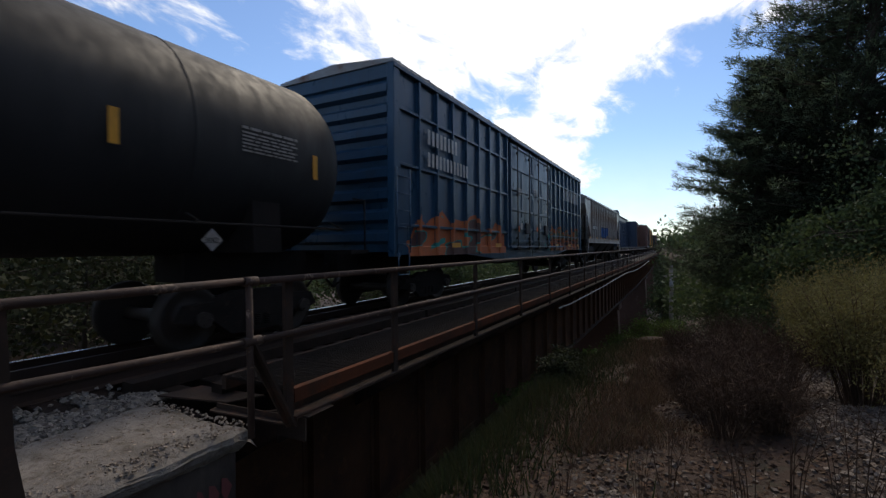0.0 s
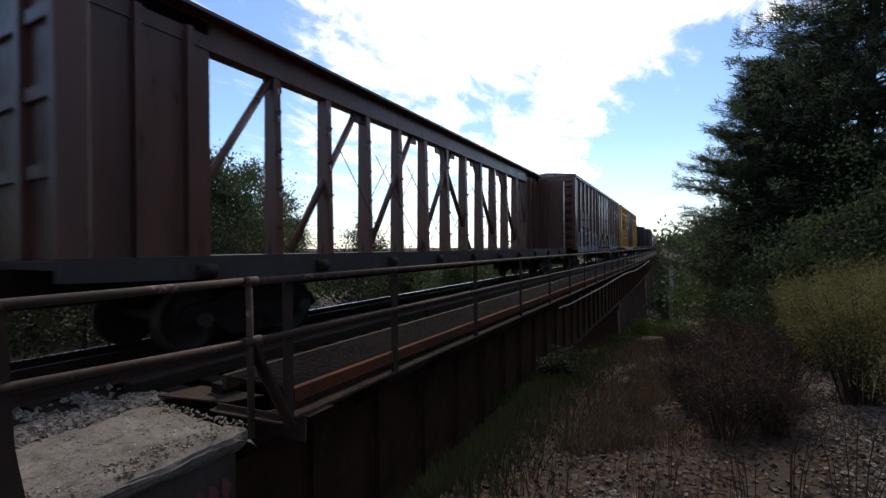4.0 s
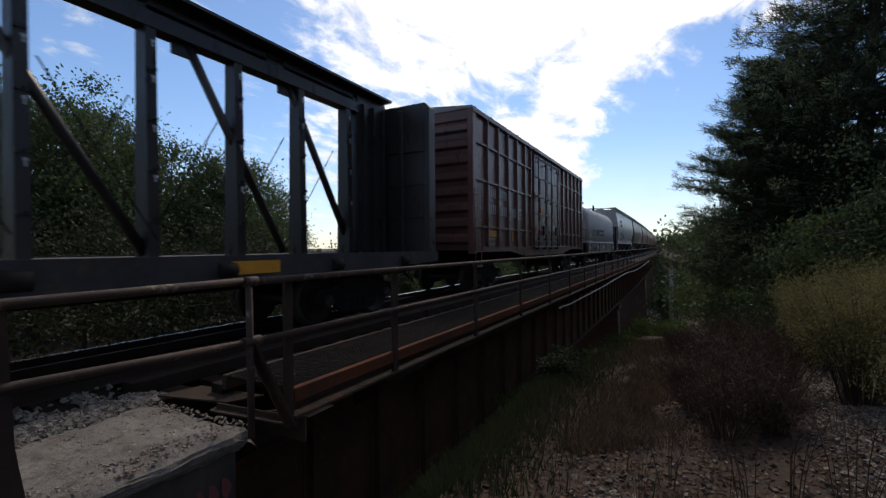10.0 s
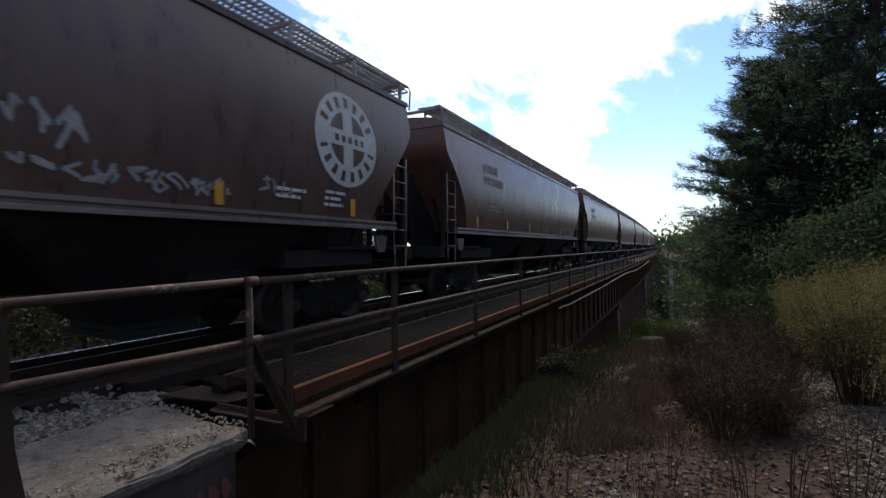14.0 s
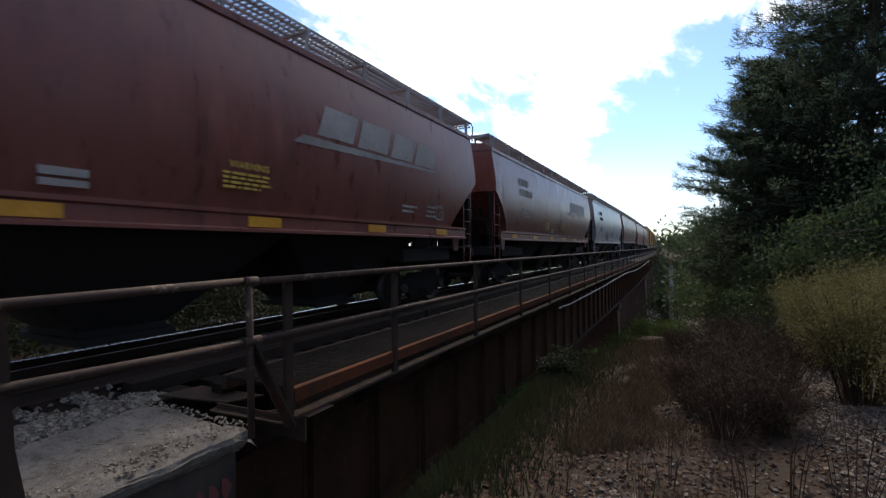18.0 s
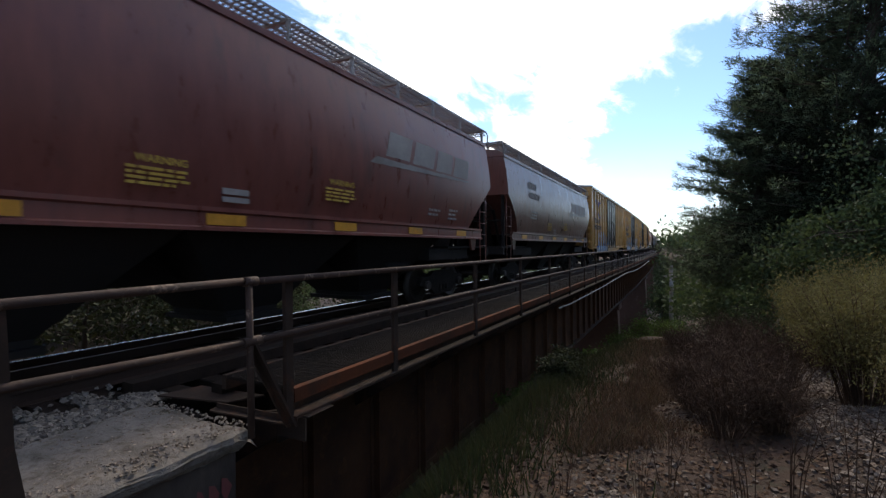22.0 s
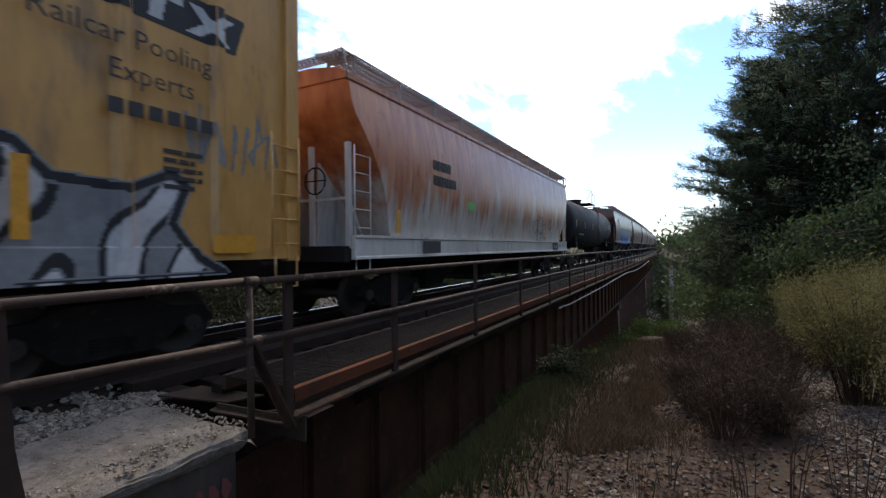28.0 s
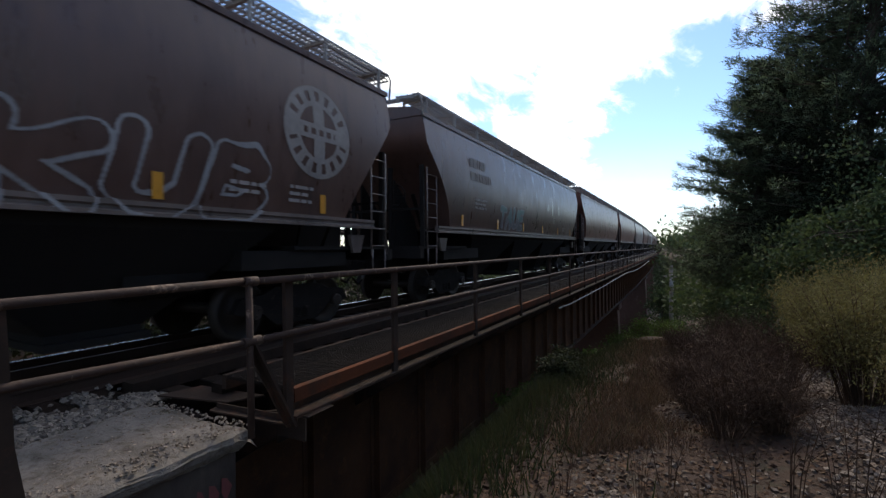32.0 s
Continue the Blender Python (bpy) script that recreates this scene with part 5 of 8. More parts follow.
def build_coil_car(label, L, hood_mat, side_mat):
    h = L / 2
    car = thing("coil_car", label, "coil car", group="freight train")
    n = 9
    out = [(1.52, 1.42)] + [(1.5 * math.cos(math.pi / 2 * k / n) ** 0.72, 2.75 + 1.10 * math.sin(math.pi / 2 * k / n) ** 0.9) for k in range(n)] + [(0.0, 3.85)]
    out = out + [(-x, z) for x, z in reversed(out[:-1])]
    s = Shape()
    rings = [[(x * q, y, 1.42 + (z - 1.42) * q2) for x, z in out] for y, q, q2 in ((-h + 0.35, 0.9, 0.93), (-h + 0.42, 0.97, 0.98), (-h + 0.6, 1, 1), (h - 0.6, 1, 1), (h - 0.42, 0.97, 0.98), (h - 0.35, 0.9, 0.93))]
    s.loft(rings)
    m = len(out)
    s.f += [tuple(range(m)), tuple(5 * m + i for i in range(m))]
    s.s += [False, False]
    part("hood", s, hood_mat, car, "light grey rounded steel hood")
    part("hood_rim", Shape().cbox(-1.56, 1.56, -h + 0.3, h - 0.3, 1.32, 1.42, 0.02), hood_mat, car)
    for y in (-1.8, 3.85):
        l = Shape()
        l.bar((0.2, y - 0.3, 3.80), (0.2, y - 0.06, 4.50), 0.10, 0.06).bar((0.2, y + 0.3, 3.80), (0.2, y + 0.06, 4.50), 0.10, 0.06).bar((-0.5, y - 0.16, 4.22), (0.5, y - 0.16, 4.22), 0.08, 0.08).bar((0.2, y - 0.2, 4.2), (0.2, y + 0.24, 4.2), 0.1, 0.1)
        part("lifting_bail", l, UNDER, car, "steel lifting bail on the hood")
    part("hood_latch", Shape().tube([(0.2, 1.6, 3.80), (0.2, 1.75, 3.98), (0.2, 2.0, 3.98), (0.2, 2.15, 3.80)], 0.05, 8), UNDER, car)
    for q in (-1, 1):
        x0, x1 = sorted((q * 1.40, q * 1.50))
        side = part("trough_side", Shape().prism([(-h + 0.1, 1.32), (-h + 0.1, 0.70), (h - 0.1, 0.70), (h - 0.1, 1.32)], x0, x1, axis="x"), side_mat, car, "dirty grey trough side")
        for y in (-h + 0.12, -4.75, -1.55, 1.55, 4.75, h - 0.12):
            part("side_stake", Shape().cbox(*sorted((q * 1.49, q * 1.54)), y - 0.07, y + 0.07, 0.70, 1.31, 0.01), side_mat, side)
    part("trough", Shape().box(-1.4, 1.4, -h + 0.1, h - 0.1, 0.80, 1.31), UNDER, car)
    part("centre_sill", Shape().box(-0.33, 0.33, -h - 0.3, h + 0.3, 0.58, 0.98), UNDER, car)
    en = Shape()
    for q in (-1, 1):
        en.box(-1.5, 1.5, *sorted((q * (h - 0.1), q * (h + 0.55))), 1.0, 1.06)
        for x in (-1.45, -0.6, 0.6, 1.45):
            en.tube([(x, q * (h + 0.5), 1.05), (x, q * (h + 0.5), 2.15)], 0.02, 6)
        for z in (1.6, 2.15):
            en.tube([(-1.45, q * (h + 0.5), z), (1.45, q * (h + 0.5), z)], 0.02, 6)
    part("end_platform", en, UNDER, car)
    add_trucks(car, h - 1.6)
    add_couplers(car, h + 0.5)
    return car

# ---------------------------------------------------------------- spray paint
SPRAY = {}


def spray_mat(name, c):
    return surf("spray_" + name, c, tuple(0.75 * v for v in c), rough=0.6, grain=9, stain=1.5, bump=0.02)


WHITE_SP = spray_mat("white", (0.62, 0.62, 0.62))
GREY_SP = spray_mat("grey", (0.26, 0.27, 0.28))
BLACK_SP = spray_mat("black", (0.018, 0.018, 0.02))
ORANGE_SP = spray_mat("orange", (0.55, 0.15, 0.05))
OLIVE_SP = spray_mat("olive", (0.19, 0.20, 0.12))
TEAL_SP = spray_mat("teal", (0.02, 0.28, 0.25))
CYAN_SP = spray_mat("cyan", (0.03, 0.33, 0.52))
BLUE_SP = spray_mat("blue", (0.02, 0.13, 0.42))
PALE_SP = spray_mat("pale_blue", (0.30, 0.42, 0.52))
MINT_SP = spray_mat("mint", (0.24, 0.36, 0.34))
SAND_SP = spray_mat("sand", (0.34, 0.32, 0.22))
BROWN_SP = spray_mat("brown", (0.12, 0.06, 0.05))
CHALK_SP = spray_mat("chalk", (0.40, 0.40, 0.41))
RED_SP = spray_mat("red", (0.42, 0.03, 0.04))


def box_side(car):
    posts, (d0, d1, style) = np.array(SIDE[car.name]), DOORS[car.name]

    def fx(y, z):
        x = np.full(y.shape, 1.504)
        d = np.abs(y[..., None] - posts).min(-1)
        if style == "hat":
            x = np.maximum(x, np.clip(1.495 + (0.115 - d) * 1.5, 1.504, 1.590))
        else:
            x = np.where(d < 0.045, 1.592, x)
        x = np.where((y > d0) & (y < d1), 1.622, x)
        return np.where(z < 1.14, np.maximum(x, 1.556), x)
    return fx


def hopper_surface(y, z):
    t = np.clip((z - 1.55) / 2.65, 0, 1)
    x = 1.48 + 0.17 * np.sin(np.pi * t ** 0.9) - 0.01 * t + 0.008
    return np.where(z < 1.63, 1.607, x)


def rib_surface(y, z):
    n, h = 16, 8.5
    s = (17.0 - 4.3) / (n - 1)
    d = np.abs((y + h - 2.15 + s / 2) % s - s / 2)
    return np.where(d < 0.06, 1.566, 1.476)


def seg_dist(Y, Z, pts):
    """Distance to a line through points."""
    best = np.full(Y.shape, 9.0)
    for (a, b), (c, d) in zip(pts[:-1], pts[1:]):
        vy, vz = c - a, d - b
        t = np.clip(((Y - a) * vy + (Z - b) * vz) / (vy * vy + vz * vz + 1e-9), 0, 1)
        best = np.minimum(best, np.hypot(Y - a - t * vy, Z - b - t * vz))
    return best


def wobble(Y, Z, f, seed):
    r = np.random.default_rng(seed)
    out = np.zeros(Y.shape)
    for k in range(5):
        a, b, p, q = r.normal(0, f), r.normal(0, f), r.uniform(0, 6.3), r.uniform(0.5, 1)
        out += q * np.sin(a * Y + b * Z + p)
    return out / 2.5


def sprayed(car, fx, y0, y1, z0, z1, pattern, mats, label, cell=0.020, name="graffiti"):
    """Paint laid on a car's side: pattern(Y, Z) gives 0 for bare, or 1.. for the paints in mats."""
    cell = min(cell, 0.014) if len(mats) == 1 else cell
    ny, nz = int((y1 - y0) / cell), int((z1 - z0) / cell)
    ys, zs = y0 + cell * np.arange(ny + 1), z0 + cell * np.arange(nz + 1)
    Yc, Zc = np.meshgrid(ys[:-1] + cell / 2, zs[:-1] + cell / 2, indexing="ij")
    col = pattern(Yc, Zc).astype(int)
    Yv, Zv = np.meshgrid(ys, zs, indexing="ij")
    X = fx(Yv, Zv)
    V = np.stack([X, Yv, Zv], -1).reshape(-1, 3)
    i, j = np.nonzero(col)
    m = nz + 1
    F = np.stack([i * m + j, (i + 1) * m + j, (i + 1) * m + j + 1, i * m + j + 1], 1)
    used = np.unique(F)
    back = np.zeros(len(V), int)
    back[used] = np.arange(len(used))
    me = bpy.data.meshes.new(name)
    me.from_pydata(V[used].tolist(), [], back[F].tolist())
    for q in mats:
        me.materials.append(q)
    me.polygons.foreach_set("material_index", (col[i, j] - 1).tolist())
    me.update()
    ob = part(name, me, None, car, label)
    if name == "graffiti" and len(mats) == 1:
        ob["kind"] = "stuff"
    return ob


# strokes of the letters on a ten by ten field
STROKES = {"S": "98 79 29 07 25 75 93 71 21 03", "U": "09 02 20 60 92 99", "H": "09 00/90 99/05 95", "I": "59 50", "K": "09 00/98 15 90", "B": "00 09 69 97 65 05 65 93 60 00",
           "O": "50 14 28 69 96 93 50", "P": "00 09 79 96 74 05", "R": "00 09 79 96 74 05 54 90", "E": "99 09 00 90/05 75", "A": "00 59 90/14 74", "M": "00 09 55 99 90", "T": "09 99/59 50", "G": "98 59 17 13 50 92 95 55", "L": "09 00 90", "N": "00 09 90 99"}


def letter_lines(word, y0, z0, w, h, seed=0, slant=0.12, gap=0.22):
    rg = random.Random(seed)
    n = len(word)
    lw = w / n
    out = []
    for i, c in enumerate(word):
        dz = rg.uniform(-0.05, 0.06) * h
        for st in STROKES[c].split("/"):
            pts = [(y0 + i * lw + (int(p[0]) / 9) * lw * (1 - gap) + slant * h * int(p[1]) / 9 + rg.uniform(-0.02, 0.02) * lw, z0 + dz + h * int(p[1]) / 9) for p in st.split()]
            out.append((i, pts))
    return out


def hollow(word, y0, z0, w, h, r, line, seed, slant=0.1):
    """Open letters drawn as an outline only."""
    lines = letter_lines(word, y0 + r, z0 + r, w - 2 * r, h - 2 * r, seed, slant, 0.32)

    def pat(Y, Z):
        Yw, Zw = Y + 0.05 * wobble(Y, Z, 4.0, seed), Z + 0.05 * wobble(Y, Z, 4.0, seed + 1)
        d = np.minimum.reduce([seg_dist(Yw, Zw, p) for _, p in lines])
        return np.where(np.abs(d - r) < line * (0.8 + 0.4 * wobble(Y, Z, 5.0, seed + 2)), 1, 0)
    return pat


def figure(outline, seed, f=4.5):
    """A painted creature: 1 white, 2 grey, 3 black lines and rim."""
    inside = shapes([(1, outline)])

    def pat(Y, Z):
        m = inside(Y, Z) > 0
        rim = seg_dist(Y, Z, outline + outline[:1])
        v = wobble(Y * 1.3, Z, f, seed)
        out = np.where(v > 0.22, 1, np.where(np.abs(v) < 0.16, 3, 2))
        out = np.where(m, out, 0)
        return np.where((rim < 0.07) & (Z > outline[0][1] + 0.03), np.where(rim < 0.045, 3, 2), out)
    return pat


def bubble(word, y0, z0, w, h, r, line, seed, halo=0.0, slant=0.05, gap=0.30):
    """Fat letters: 1 upper fill, 2 lower fill, 3 outline, 4 halo."""
    lines = letter_lines(word, y0 + r, z0 + r, w - 2 * r, h - 2 * r, seed, slant, gap)

    def pat(Y, Z):
        Yw, Zw = Y + 0.05 * wobble(Y, Z, 5.0, seed), Z + 0.05 * wobble(Y, Z, 5.0, seed + 1)
        out = np.zeros(Y.shape)
        per = {}
        for i, pts in lines:
            d = seg_dist(Yw, Zw, pts)
            per[i] = np.minimum(per.get(i, 9.0), d)
        alld = np.minimum.reduce(list(per.values()))
        out = np.where(alld < r + line + halo, 4 if halo else 0, out)
        for i in per:
            d = per[i]
            out = np.where(d < r + line, 3, out)
            fill = np.where(Z > z0 + h * 0.5 + 0.12 * wobble(Y, Z, 4.0, seed + 7), 1, 2)
            out = np.where(d < r, fill, out)
        gl = (np.abs(alld - r * 0.55) < 0.012) & (wobble(Y, Z, 6.0, seed + 3) > 0.4)
        return np.where(gl & (alld < r), 3, out)
    return pat


def tag(word, y0, z0, w, h, r, seed, slant=0.15):
    lines = letter_lines(word, y0, z0, w, h, seed, slant, 0.15)

    def pat(Y, Z):
        Yw, Zw = Y + 0.04 * wobble(Y, Z, 7.0, seed), Z + 0.04 * wobble(Y, Z, 7.0, seed + 1)
        d = np.minimum.reduce([seg_dist(Yw, Zw, p) for _, p in lines])
        return np.where(d < r * (0.85 + 0.3 * wobble(Y, Z, 5.0, seed + 2)), 1, 0)
    return pat


def scribble(y0, y1, z0, z1, r, seed, n=10):
    """A quick illegible tag."""
    rg = random.Random(seed)
    lines = []
    y = y0
    while y < y1 - 0.1:
        w = rg.uniform(0.12, 0.28)
        pts = [(y + rg.uniform(0, w), rg.uniform(z0, z1)) for _ in range(rg.randint(3, 5))]
        lines.append(pts)
        y += w * 0.9

    def pat(Y, Z):
        Yw, Zw = Y + 0.03 * wobble(Y, Z, 9.0, seed), Z + 0.03 * wobble(Y, Z, 9.0, seed + 1)
        d = np.minimum.reduce([seg_dist(Yw, Zw, p) for p in lines])
        return np.where(d < r, 1, 0)
    return pat


def jagged_field(y0, y1, z0, top, seed, step, inner):
    """A painted field with a jagged upper edge: 1, 2 fills, 3 edge line, 4 inner shapes."""
    rg = random.Random(seed)
    ys, zs = [y0], [z0 + 0.3 * (top - z0)]
    while ys[-1] < y1:
        ys.append(ys[-1] + rg.uniform(0.5, 1.2) * step)
        zs.append(top - rg.random() * inner * (top - z0))
    zs[-1] = z0 + 0.4 * (top - z0)

    def pat(Y, Z):
        t = np.interp(Y, ys, zs) + 0.03 * wobble(Y, Z, 6.0, seed)
        out = np.where((Z < t) & (Z > z0), np.where(wobble(Y, Z * 1.3, 3.2, seed + 4) > 0.25, 2, 1), 0)
        d = np.minimum(np.abs(Z - t), 9)
        out = np.where((d < 0.055) & (Z > z0), 3, out)
        e = np.abs(wobble(Y, Z * 1.3, 3.2, seed + 4) - 0.25)
        return np.where((out > 0) & (out < 3) & (e < 0.07), 4, out)
    return pat


def shapes(items):
    """Plain painted shapes, later over earlier: (paint, points round it)."""
    def pat(Y, Z):
        out = np.zeros(Y.shape)
        for k, pts in items:
            inside = np.zeros(Y.shape, bool)
            n = len(pts)
            for (a, b), (c, d) in zip(pts, pts[1:] + pts[:1]):
                hit = ((b > Z) != (d > Z)) & (Y < (c - a) * (Z - b) / (d - b + 1e-9) + a)
                inside ^= hit
            out = np.where(inside, k, out)
        return out
    return pat


def stacked(*pats):
    def pat(Y, Z):
        out = np.zeros(Y.shape)
        for off, p in pats:
            q = p(Y, Z)
            out = np.where(q > 0, q + off, out)
        return out
    return pat

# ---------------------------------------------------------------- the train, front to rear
# bays, end frames and sills: colour lowered for the shade under the cars
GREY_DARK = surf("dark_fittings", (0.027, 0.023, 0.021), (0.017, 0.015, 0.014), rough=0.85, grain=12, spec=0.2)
BROWN = paint("oxide_brown_paint", (0.215, 0.098, 0.074), (0.165, 0.076, 0.060))
BROWN_DARK = paint("dark_brown_paint", (0.150, 0.088, 0.069), (0.112, 0.067, 0.056))
RED_BROWN = paint("red_oxide_paint", (0.255, 0.083, 0.060), (0.19, 0.062, 0.05))
GREY = paint("light_grey_paint", (0.42, 0.41, 0.40), (0.33, 0.325, 0.32))
GREY2 = paint("weathered_grey_paint", (0.47, 0.45, 0.43), (0.37, 0.34, 0.32), dirt=(0.22, 0.125, 0.08), dirt_amount=0.5)
SILL_LIGHT = paint("pale_sill_paint", (0.22, 0.175, 0.155), (0.15, 0.12, 0.105))
SILL_WHITE = paint("white_sill_paint", (0.68, 0.65, 0.60), (0.52, 0.48, 0.43))
BLUE = paint("deep_blue_paint", (0.022, 0.078, 0.15), (0.02, 0.058, 0.105))
BLUE_CB = paint("dark_blue_paint", (0.03, 0.06, 0.12), (0.025, 0.045, 0.085))
YELLOW = paint("railbox_yellow_paint", (0.66, 0.355, 0.095), (0.53, 0.29, 0.085), dirt=(0.25, 0.15, 0.07), dirt_amount=0.3)
CREAM = paint("faded_yellow_paint", (0.68, 0.365, 0.085), (0.57, 0.30, 0.07), dirt=(0.30, 0.17, 0.05), dirt_amount=0.3)
BLACK_DOOR = paint("black_door_paint", (0.010, 0.0105, 0.012), (0.007, 0.007, 0.008), rough=0.32)
MAROON = paint("maroon_paint", (0.165, 0.070, 0.056), (0.122, 0.054, 0.046))
BLACK = paint("black_tank_paint", (0.022, 0.021, 0.022), (0.014, 0.014, 0.015), rough=0.68, spec=0.35)
DARK_CB = paint("grimy_dark_steel", (0.034, 0.028, 0.027), (0.022, 0.019, 0.018))
RUST_CB = paint("rust_brown_steel", (0.15, 0.065, 0.045), (0.10, 0.05, 0.04))
DECK = surf("grimy_deck", (0.09, 0.065, 0.05), (0.05, 0.04, 0.035), rough=0.9, grain=14)
HOOD = paint("pale_grey_hood", (0.56, 0.555, 0.54), (0.48, 0.475, 0.46), rough=0.75, dirt_amount=0.05)
DK_GREY = paint("dirty_grey_paint", (0.13, 0.122, 0.117), (0.085, 0.08, 0.076), rough=0.6)


def rusted_white(name):
    m = paint(name, (0.66, 0.62, 0.56), (0.52, 0.46, 0.39), stain=0.9)
    nt = m.node_tree
    N, K = nt.nodes.new, nt.links.new
    bs = nt.nodes["Principled BSDF"]
    old = bs.inputs["Base Color"].links[0].from_socket
    tex = N("ShaderNodeTexCoord")
    sep = N("ShaderNodeSeparateXYZ")
    K(tex.outputs["Object"], sep.inputs[0])
    mp = N("ShaderNodeMapping")
    mp.inputs["Scale"].default_value = (1, 2.2, 0.28)
    K(tex.outputs["Object"], mp.inputs[0])
    ns = N("ShaderNodeTexNoise")
    K(mp.outputs[0], ns.inputs["Vector"])
    ns.inputs["Scale"].default_value, ns.inputs["Detail"].default_value, ns.inputs["Roughness"].default_value = 1.0, 7, 0.65
    a = N("ShaderNodeMath")
    a.operation = "MULTIPLY_ADD"
    K(ns.outputs[0], a.inputs[0])
    a.inputs[1].default_value = 4.2
    K(sep.outputs[2], a.inputs[2])
    r = N("ShaderNodeMapRange")
    K(a.outputs[0], r.inputs[0])
    r.inputs[1].default_value, r.inputs[2].default_value = 3.95, 4.65
    mx = N("ShaderNodeMix")
    mx.data_type = "RGBA"
    K(r.outputs[0], mx.inputs[0])
    K(old, mx.inputs[6])
    ns2 = N("ShaderNodeTexNoise")
    K(mp.outputs[0], ns2.inputs["Vector"])
    ns2.inputs["Scale"].default_value, ns2.inputs["Detail"].default_value = 3.0, 6
    cr = N("ShaderNodeValToRGB")
    cr.color_ramp.elements[0].position, cr.color_ramp.elements[0].color = 0.3, (0.30, 0.075, 0.030, 1)
    cr.color_ramp.elements[1].position, cr.color_ramp.elements[1].color = 0.7, (0.58, 0.23, 0.09, 1)
    K(ns2.outputs[0], cr.inputs[0])
    K(cr.outputs[0], mx.inputs[7])
    K(mx.outputs[2], bs.inputs["Base Color"])
    return m


RUSTED = rusted_white("rust_streaked_white_paint")
TRAIN = []                              # (car, centre along the track at 0 s)


def place(car, lead, tail):
    TRAIN.append((car, (lead + tail) / 2))
    return car


def hopper_side(car, kind, L, seed, mark=WHITE_MARK, emblem=(6.3, 2.95, 0.80)):
    """Stencils and reflector strips on a hopper's walkway side."""
    h = L / 2
    sx = lambda z: hopper_x(z) + 0.006
    if kind == "swoosh":
        # a slanted word-mark as plain blocks, with a stripe under it
        items = []
        for a, b in ((2.25, 3.12), (3.24, 4.14), (4.26, 5.04), (5.16, 6.0)):
            items.append((1, [(a, 2.88), (b, 2.90), (b + 0.20, 3.40), (a + 0.22, 3.40)]))
        items.append((1, [(1.75, 2.68), (6.05, 2.82), (6.10, 2.86), (1.95, 2.82)]))
        base = shapes(items)
        sprayed(car, hopper_surface, 1.7, 6.6, 2.6, 3.45, lambda Y, Z: np.where(base(Y, Z) == 1, 1, 0), [DIM_MARK], "faded white slanted emblem with a stripe", name="painted_emblem")
    if kind == "round":
        ye, ze, R = emblem

        def disc(Y, Z):
            r = np.hypot(Y - ye, Z - ze) / R
            a = np.arctan2(Z - ze, Y - ye)
            ring = (r < 1.0) & (r > 0.58) & ~((np.abs(r - 0.79) < 0.11) & (np.sin(a * 17) > 0.25) & (np.abs(np.sin(a)) > 0.25))
            cross = (r <= 0.58) & ((np.abs(Y - ye) < 0.16 * R) | (np.abs(Z - ze) < 0.17 * R))
            bars = (np.abs(Z - ze) < 0.07 * R) & (np.abs(Y - ye) < 0.5 * R) & (np.sin((Y - ye) * 38) > -0.2)
            return np.where((ring | cross) & ~bars, 1, 0)
        sprayed(car, hopper_surface, ye - R - 0.1, ye + R + 0.1, ze - R - 0.1, ze + R + 0.1, disc, [mark], "faded round emblem with a cross", name="painted_emblem", cell=0.02)
    b = side_bars(Shape(), sx, h - 3.6, 1.95, [0.6, 0.5], seed, 0.05)
    side_bars(b, sx, -h + 2.3, 3.30, [1.1], seed + 1, 0.24)
    side_bars(b, sx, -h + 2.3, 2.94, [1.5], seed + 2, 0.22)
    side_bars(b, sx, -h + 2.6, 2.4, [0.9, 0.8, 0.9], seed + 3, 0.06)
    side_bars(b, sx, h - 2.6, 2.0, [0.5, 0.4, 0.5], seed + 4, 0.05)
    part("stencilled_data", b, mark, car, "rows of small stencilled data")
    for i in range(6):
        y = -h + 1.9 + i * (L - 3.8) / 5
        t = Shape()
        if kind in ("swoosh", "plain_low"):
            t.box(1.580, 1.586, y - 0.28, y + 0.28, 1.40, 1.54)
        else:
            t.box(hopper_x(1.9) + 0.005, hopper_x(1.9) + 0.011, y - 0.06, y + 0.06, 1.66, 2.2)
        part("reflector_strip", t, YELLOW_TAPE, car, "yellow reflective strip")


def warning(car, y, z, size=0.2, mat=YELLOW_MARK, x=None, seed=0):
    xx = x if x else hopper_x(z) + 0.012
    lettering(car, "WARNING", size, mat, xx, y, z, 0.003)
    k = size / 0.26
    part("warning_text", side_bars(Shape(), xx, y - 0.2 * k, z - 0.18 * k, [1.5 * k, 1.45 * k, 1.55 * k, 1.2 * k], seed, 0.07 * k, 0.05 * k), mat, car, "rows of small print")


def plate_box(car, y, z, x, mat, words="PLATE", letter="C", s=0.42):
    f = Shape()
    for a, b, c, d in ((0, s, 0, 0.025), (0, s, s - 0.025, s), (0, 0.025, 0, s), (s - 0.025, s, 0, s)):
        f.box(x, x + 0.004, y + a, y + b, z + c, z + d)
    part("plate_frame", f, mat, car)
    lettering(car, words, 0.11, mat, x + 0.004, y + 0.06, z + 0.26)
    lettering(car, letter, 0.20, mat, x + 0.004, y + 0.15, z + 0.06)


def side_marks(car, x, rows, mat, name="painted_mark", label=""):
    """Plain bars: (y0, y1, z0, z1)."""
    for a, b, c, d in rows:
        part(name, Shape().box(x, x + 0.004, a, b, c, d), mat, car, label)


